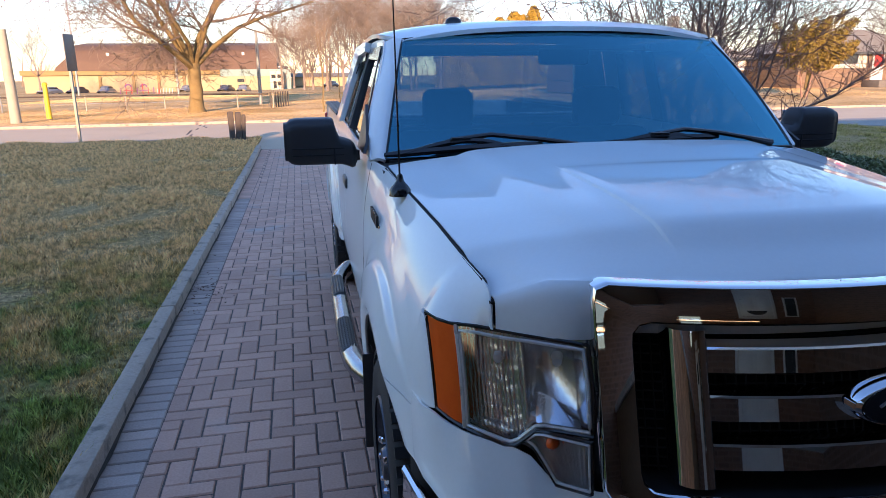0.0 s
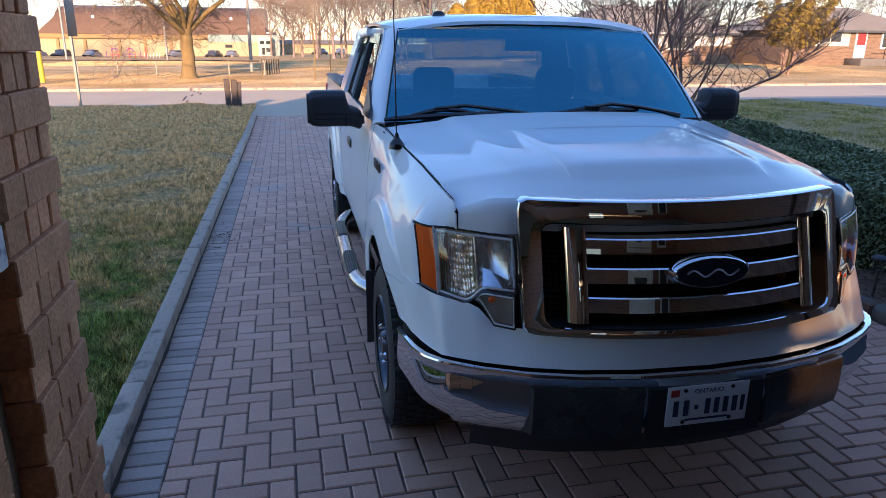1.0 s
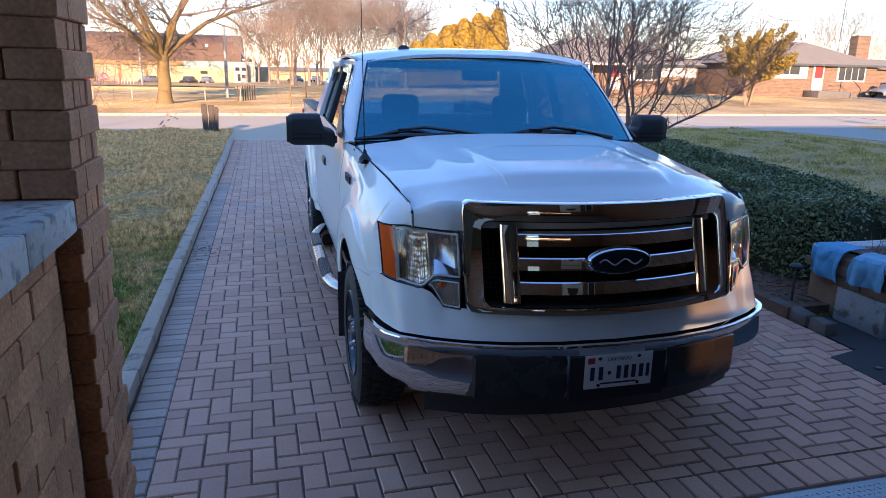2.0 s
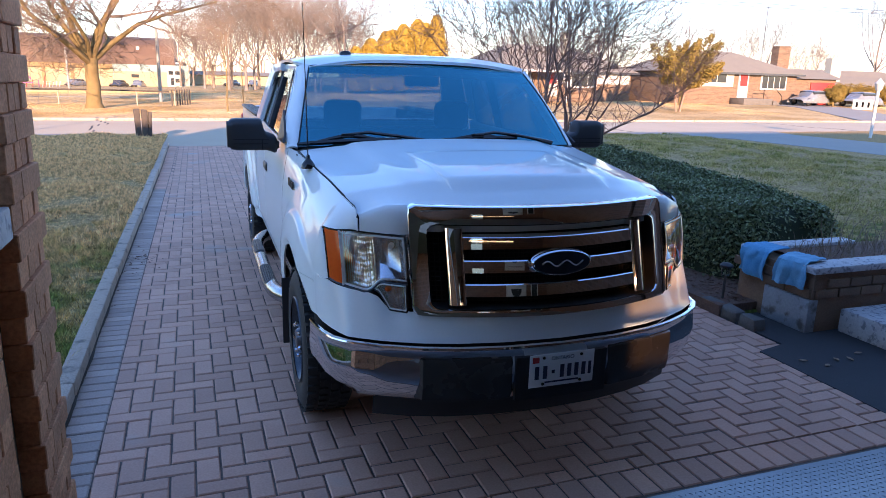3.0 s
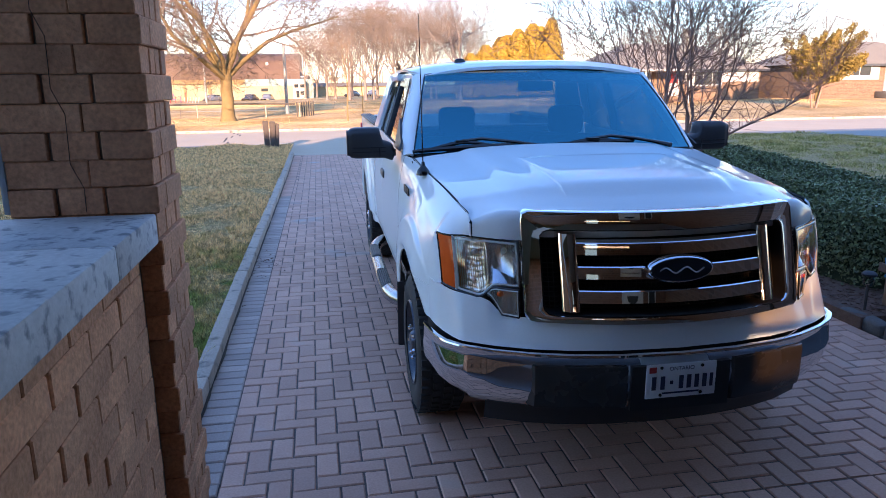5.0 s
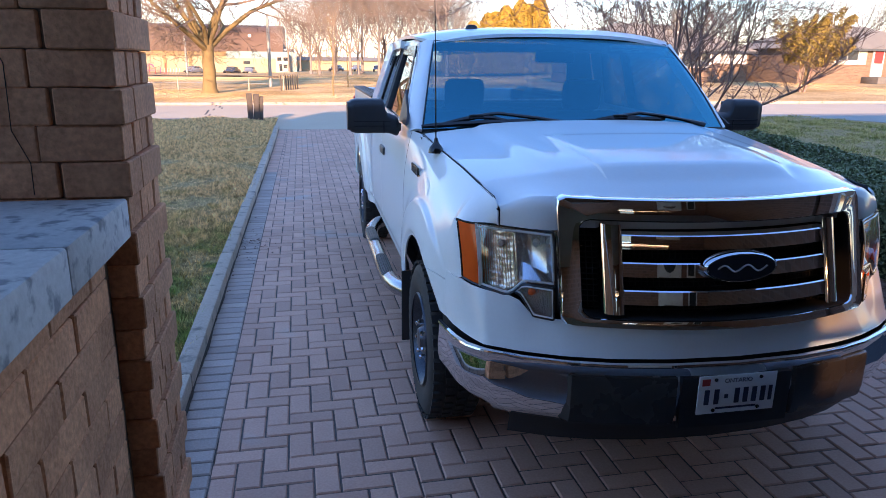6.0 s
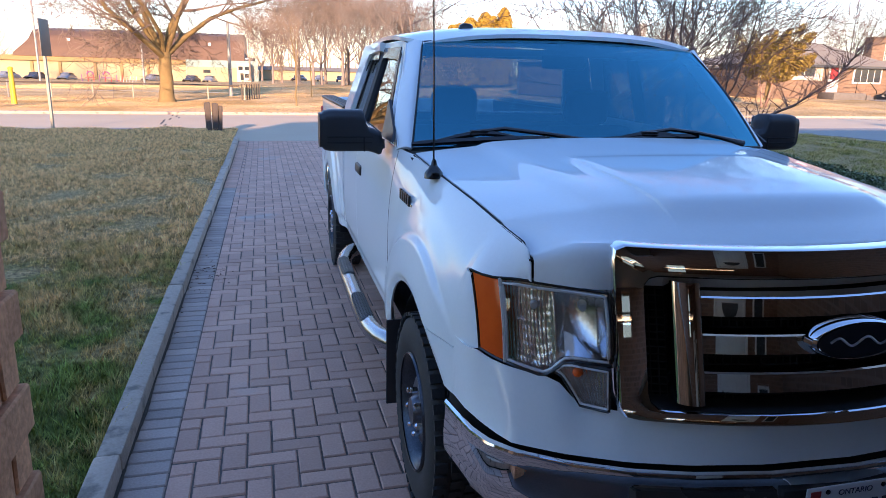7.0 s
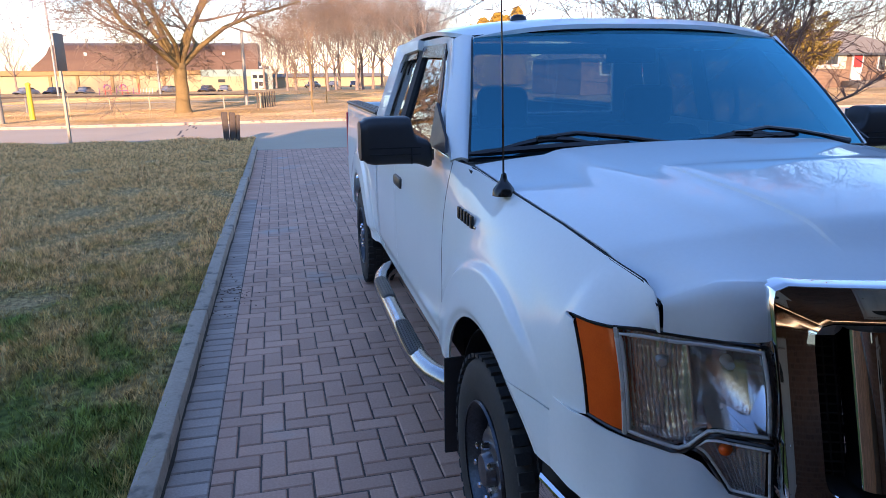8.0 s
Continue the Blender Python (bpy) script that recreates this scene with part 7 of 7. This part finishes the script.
for k, (z, sag) in enumerate(((10.8, 0.9), (9.6, 0.8), (7.9, 0.7), (7.6, 0.7))):
    wires = thing("overhead_cable", "thin overhead power cable along the street", "cable", group="overhead cables")
    pts = [(-2 + 7.5 * i, 44 - 0.9 * i - 0.6 * k, z - sag * (1 - ((i - 6) / 6) ** 2) * 0.6 + 0.06 * i * (k < 2)) for i in range(13)]
    part("strand", tube(bmesh.new(), pts, 0.02, 4), "wire", wires)
bm = bmesh.new()
rng = random.Random(77)
for k in range(70):
    x = -140 + 300 * k / 69 + rng.uniform(-2, 2)
    h = rng.uniform(6, 12)
    for j in range(7):
        a = rng.uniform(0, 6.28)
        q = Vector((1.7 * (x + rng.uniform(-3, 3)), 255 + rng.uniform(-4, 4), -1.0))
        tube(bm, [q, q + Vector((rng.uniform(-1, 1), 0, h * 0.6)), q + Vector((rng.uniform(-2.5, 2.5), 0, h))], [0.25, 0.15, 0.03], 4, caps=False)
solid("far_woods", bm, "twig_pale", "hazy line of bare woods on the horizon", "trees", "stuff", smooth=False)


# ---- pieces: pavers, kerb stones, bricks ----
def paver_mesh(name, lx, ly, h=0.05, ch=0.0055):
    verts, ring_sizes = [], ((lx / 2, ly / 2, -h), (lx / 2, ly / 2, -ch), (lx / 2 - ch, ly / 2 - ch, 0.0))
    for a, b, z in ring_sizes:
        verts += [(-a, -b, z), (a, -b, z), (a, b, z), (-a, b, z)]
    faces = [(8, 9, 10, 11)]
    for r in (0, 4):
        for k in range(4):
            faces.append((r + k, r + (k + 1) % 4, r + 4 + (k + 1) % 4, r + 4 + k))
    me = bpy.data.meshes.new(name)
    me.from_pydata(verts, [], faces)
    me.update()
    return me


drive = thing("paved_drive", "herringbone drive of red-brown concrete pavers with grey border", "driveway", kind="structure")
rng = random.Random(11)
GAP = 0.008
DX, DY = 0.1082, 0.0984           # width of a paver and half its length along the drive
m_long_y, m_long_x, m_border = paver_mesh("paver_a", DX - GAP, 2 * DY - GAP), paver_mesh("paver_b", 2 * DX - GAP, DY - GAP), paver_mesh("paver_c", 2 * DX - 0.010, DY - GAP)
m_long_y.materials.append(M["paver"])
m_long_x.materials.append(M["paver"])
m_border.materials.append(M["paver_grey"])
rest_v, rest_f, near = [], [], 0


def lay(me, x, y, single, clip=None):
    global near
    z, tx, ty = rng.uniform(-0.003, 0.001), rng.uniform(-0.4, 0.4), rng.uniform(-0.4, 0.4)
    m = pose(x + rng.uniform(-0.001, 0.001), y + rng.uniform(-0.001, 0.001), z, tx, ty, 0.5 + rng.uniform(-0.4, 0.4))
    if single:
        ob = new("paver", me)
        ob.parent = drive
        ob.matrix_basis = m
        near += 1
        return
    k = len(rest_v)
    for v in me.vertices:
        p = m @ v.co
        if clip:
            p.x, p.y = min(max(p.x, clip[0]), clip[1]), min(max(p.y, clip[2]), clip[3])
        rest_v.append(p)
    rest_f.extend(tuple(k + i for i in f.vertices) for f in me.polygons)


def drift(y):
    """The kerb and its border run in a little towards the street."""
    return 0.0055 * max(0.0, min(y, 12.0) - 4.5)


def laid(x, y):
    """The pattern is laid a little out of square to the kerb."""
    return x - 0.0069 * (min(y, 4.0) - 1.8), y + 0.0184 * (min(x, 1.2) - 0.43)


for j in range(2, 164):           # herringbone, one cell after another
    for i in range(-1, 42):
        k = (i - j) % 4
        x, y = -0.008 + DX * i, 0.0348 + DY * (j - 1)
        if k == 0:
            cx, cy, me = x + DX, y + DY / 2, m_long_x
        elif k == 3:
            cx, cy, me = x + DX / 2, y + DY, m_long_y
        else:
            continue
        cx, cy = laid(cx, cy)
        edge = 4.07 if cy < 1.36 else 4.31
        start = 0.0 + drift(cy)
        if cx < start - 0.06 or cx > edge + 0.05 or cy > 16.0 or cy < 0.3:
            continue
        crossing = cx - 0.11 < start or cx + 0.11 > edge or cy + 0.1 > 15.96 or cy - 0.1 < 0.355
        single = not crossing and 0.0 <= cx < 1.0 and 0.3 < cy < 4.3
        lay(me, cx, cy, single, (start + 0.003, edge - 0.003, 0.357, 15.95) if crossing else None)
for j in range(158):             # soldier border along the kerb
    lay(m_border, -0.107 + drift(DY * j), 0.405 + DY * j, j < 90)
for i in range(42):              # soldier row at the threshold
    lay(m_long_y, -0.15 + DX * i, 0.255, False)
ob = raw("pavers", rest_v, rest_f, "paver_joined")
ob.parent = drive
tagged(ob, "joined red-brown pavers", kind="stuff")

kerb = thing("drive_kerb", "weathered concrete kerb between lawn and drive", "kerb", kind="structure")
y, k = 0.06, 0
while y < 15.9:
    length = 2.4 if k % 3 else 1.8
    length = min(length, 15.98 - y)
    bm = box(bmesh.new(), (0, 0, 0), (0.104, length - 0.004, 0.22), bevel=0.014, seg=2)
    bmesh.ops.subdivide_edges(bm, edges=[e for e in bm.edges if e.calc_length() > 1.0], cuts=24, use_grid_fill=True)
    for v in bm.verts:
        v.co += 0.0016 * noise.noise_vector(v.co * 3 + Vector((k, 0, 0)))
    ob = part("kerb_stone", bm, "kerb", kerb)
    ob.matrix_basis = pose(-0.239 + drift(y + length / 2) + rng.uniform(-0.002, 0.002), y + length / 2, -0.015 + rng.uniform(-0.004, 0.004), 0, 0, rng.uniform(-0.2, 0.2))
    y, k = y + length, k + 1


def soil_shade_edge(a, b):
    """Soil in the joint between the kerb and the border pavers, dark to draw the kerb's shadow line."""
    y = 0.10 + 15.8 * a
    wide = 0.013 + 0.012 * noise.noise((0, y * 2.3, 0)) + 0.006 * noise.noise((0, y * 11, 4))
    return (-0.190 + drift(y) + max(0.004, wide) * b, y, 0.010 - 0.007 * b)


part("soil_joint", grid(bmesh.new(), soil_shade_edge, 420, 2), "joint_soil_shade", kerb, "dark soil along the kerb with the kerb's shadow line in its colour", thick=0.006)


def brick_mesh(name, sx, sy, sz, seed):
    bm = box(bmesh.new(), (0, 0, 0), (sx, sy, sz), bevel=0.003, seg=1)
    for v in bm.verts:
        v.co += 0.0018 * noise.noise_vector(v.co * 22 + Vector((seed * 7.1, 0, 0)))
    me = mesh_of(name, bm, smooth=False)
    me.materials.append(M["brick"])
    return me


# pillar: courses that step in and out
pillar = thing("brick_pillar", "rough brown brick carport pillar with raked joints", "pillar", kind="structure")
PX0, PX1, PY0, PY1, COURSE = -0.231, 0.106, -0.235, 0.055, 0.0685
part("core", box(bmesh.new(), ((PX0 + PX1) / 2, (PY0 + PY1) / 2, 1.18), (PX1 - PX0 - 0.022, PY1 - PY0 - 0.022, 2.4)), "mortar", pillar, smooth=False)
cache = {}


def brick_at(parent, x0, x1, y0, y1, z):
    key = (round(x1 - x0, 3), round(y1 - y0, 3), rng.randrange(3))
    if key not in cache:
        cache[key] = brick_mesh("brick", key[0], key[1], COURSE - 0.0012, len(cache))
    ob = new("brick", cache[key])
    ob.parent = parent
    ob.matrix_basis = pose((x0 + x1) / 2, (y0 + y1) / 2, z + COURSE / 2, rng.uniform(-0.5, 0.5), rng.uniform(-0.5, 0.5), rng.uniform(-0.6, 0.6))


for c in range(34):
    z = 0.0025 + c * COURSE
    odd = c % 2
    j = 0.008
    # inner face towards the carport: three bricks with raked joints, then two laid tight
    cuts = [PX0, PX0 + 0.108, PX0 + 0.222, PX1] if odd else [PX0, PX0 + 0.19, PX1]
    w = j if odd else 0.002
    for k, (a, b) in enumerate(zip(cuts, cuts[1:])):
        last = b == PX1
        out = rng.uniform(0, 0.002) + (0.004 if odd and k != 1 else 0.0)
        brick_at(pillar, a + (0 if a == PX0 else w / 2), b - (0 if last else w / 2) + (0.009 if last and odd else 0), PY0 - out, PY0 + 0.09, z)
    # face beside the drive: one long brick, then three header ends with open joints
    if odd:
        brick_at(pillar, PX1 - 0.09, PX1 + 0.009, PY0 + 0.0915, PY1 + 0.007, z)
    else:
        d = (PY1 - PY0 - 0.092) / 3
        for i in range(3):
            brick_at(pillar, PX1 - 0.09, PX1 - 0.002 * (i % 2), PY0 + 0.092 + i * d + j, PY0 + 0.092 + (i + 1) * d, z)
    # outer faces
    brick_at(pillar, PX0 - 0.006 * odd, PX0 + 0.09, PY0 + 0.094, PY1, z)
    brick_at(pillar, PX0 + 0.094, PX1 - 0.094, PY1 - 0.09, PY1 + 0.007 * odd, z)
crack = part("crack", tube(bmesh.new(), [(-0.058 + 0.010 * math.sin(k * 2.1) - 0.007 * k, PY0 - 0.0030, 1.45 + 0.06 * k) for k in range(10)][::-1], 0.0009, 4), "gap", pillar, "dark crack down the brick")

part("caulk_strip", box(bmesh.new(), (PX0 - 0.006, PY0 + 0.014, 1.87), (0.016, 0.04, 0.84), bevel=0.004), "white_paint", pillar, "ragged white caulk strip")
low = thing("low_brick_wall", "low brown brick wall with raked joints under a stone sill", "wall", kind="structure")
WX = 0.066
for c in range(20):
    z = -0.004 + c * COURSE
    y = -0.295 - (0.10 if c % 2 else 0.0)
    if c % 2:
        brick_at(low, WX - 0.05, WX, y + 0.005, -0.295, z)
    while y > -2.35:
        length = 0.205
        brick_at(low, WX - 0.05, WX + rng.uniform(-0.002, 0.002), y - length + 0.009, y, z)
        y -= length
part("joint_filler", box(bmesh.new(), (0.020, -0.262, 0.68), (0.066, 0.05, 1.36)), "mortar", low, "dark recessed joint beside the pillar", smooth=False)
sill = thing("stone_sill", "weathered pale stone sill on the low wall", "sill", kind="structure")
y, k = -0.242, 0
while y > -6.8:
    length = min((0.36, 1.25, 1.3)[min(k, 2)], 6.9 + y)
    bm = box(bmesh.new(), (0, 0, 0), (0.39, length - 0.003, 0.078), bevel=0.006, seg=2)
    ob = part("sill_stone", bm, "sill", sill)
    ob.matrix_basis = pose(-0.089, y - length / 2, 1.402)
    y, k = y - length, k + 1
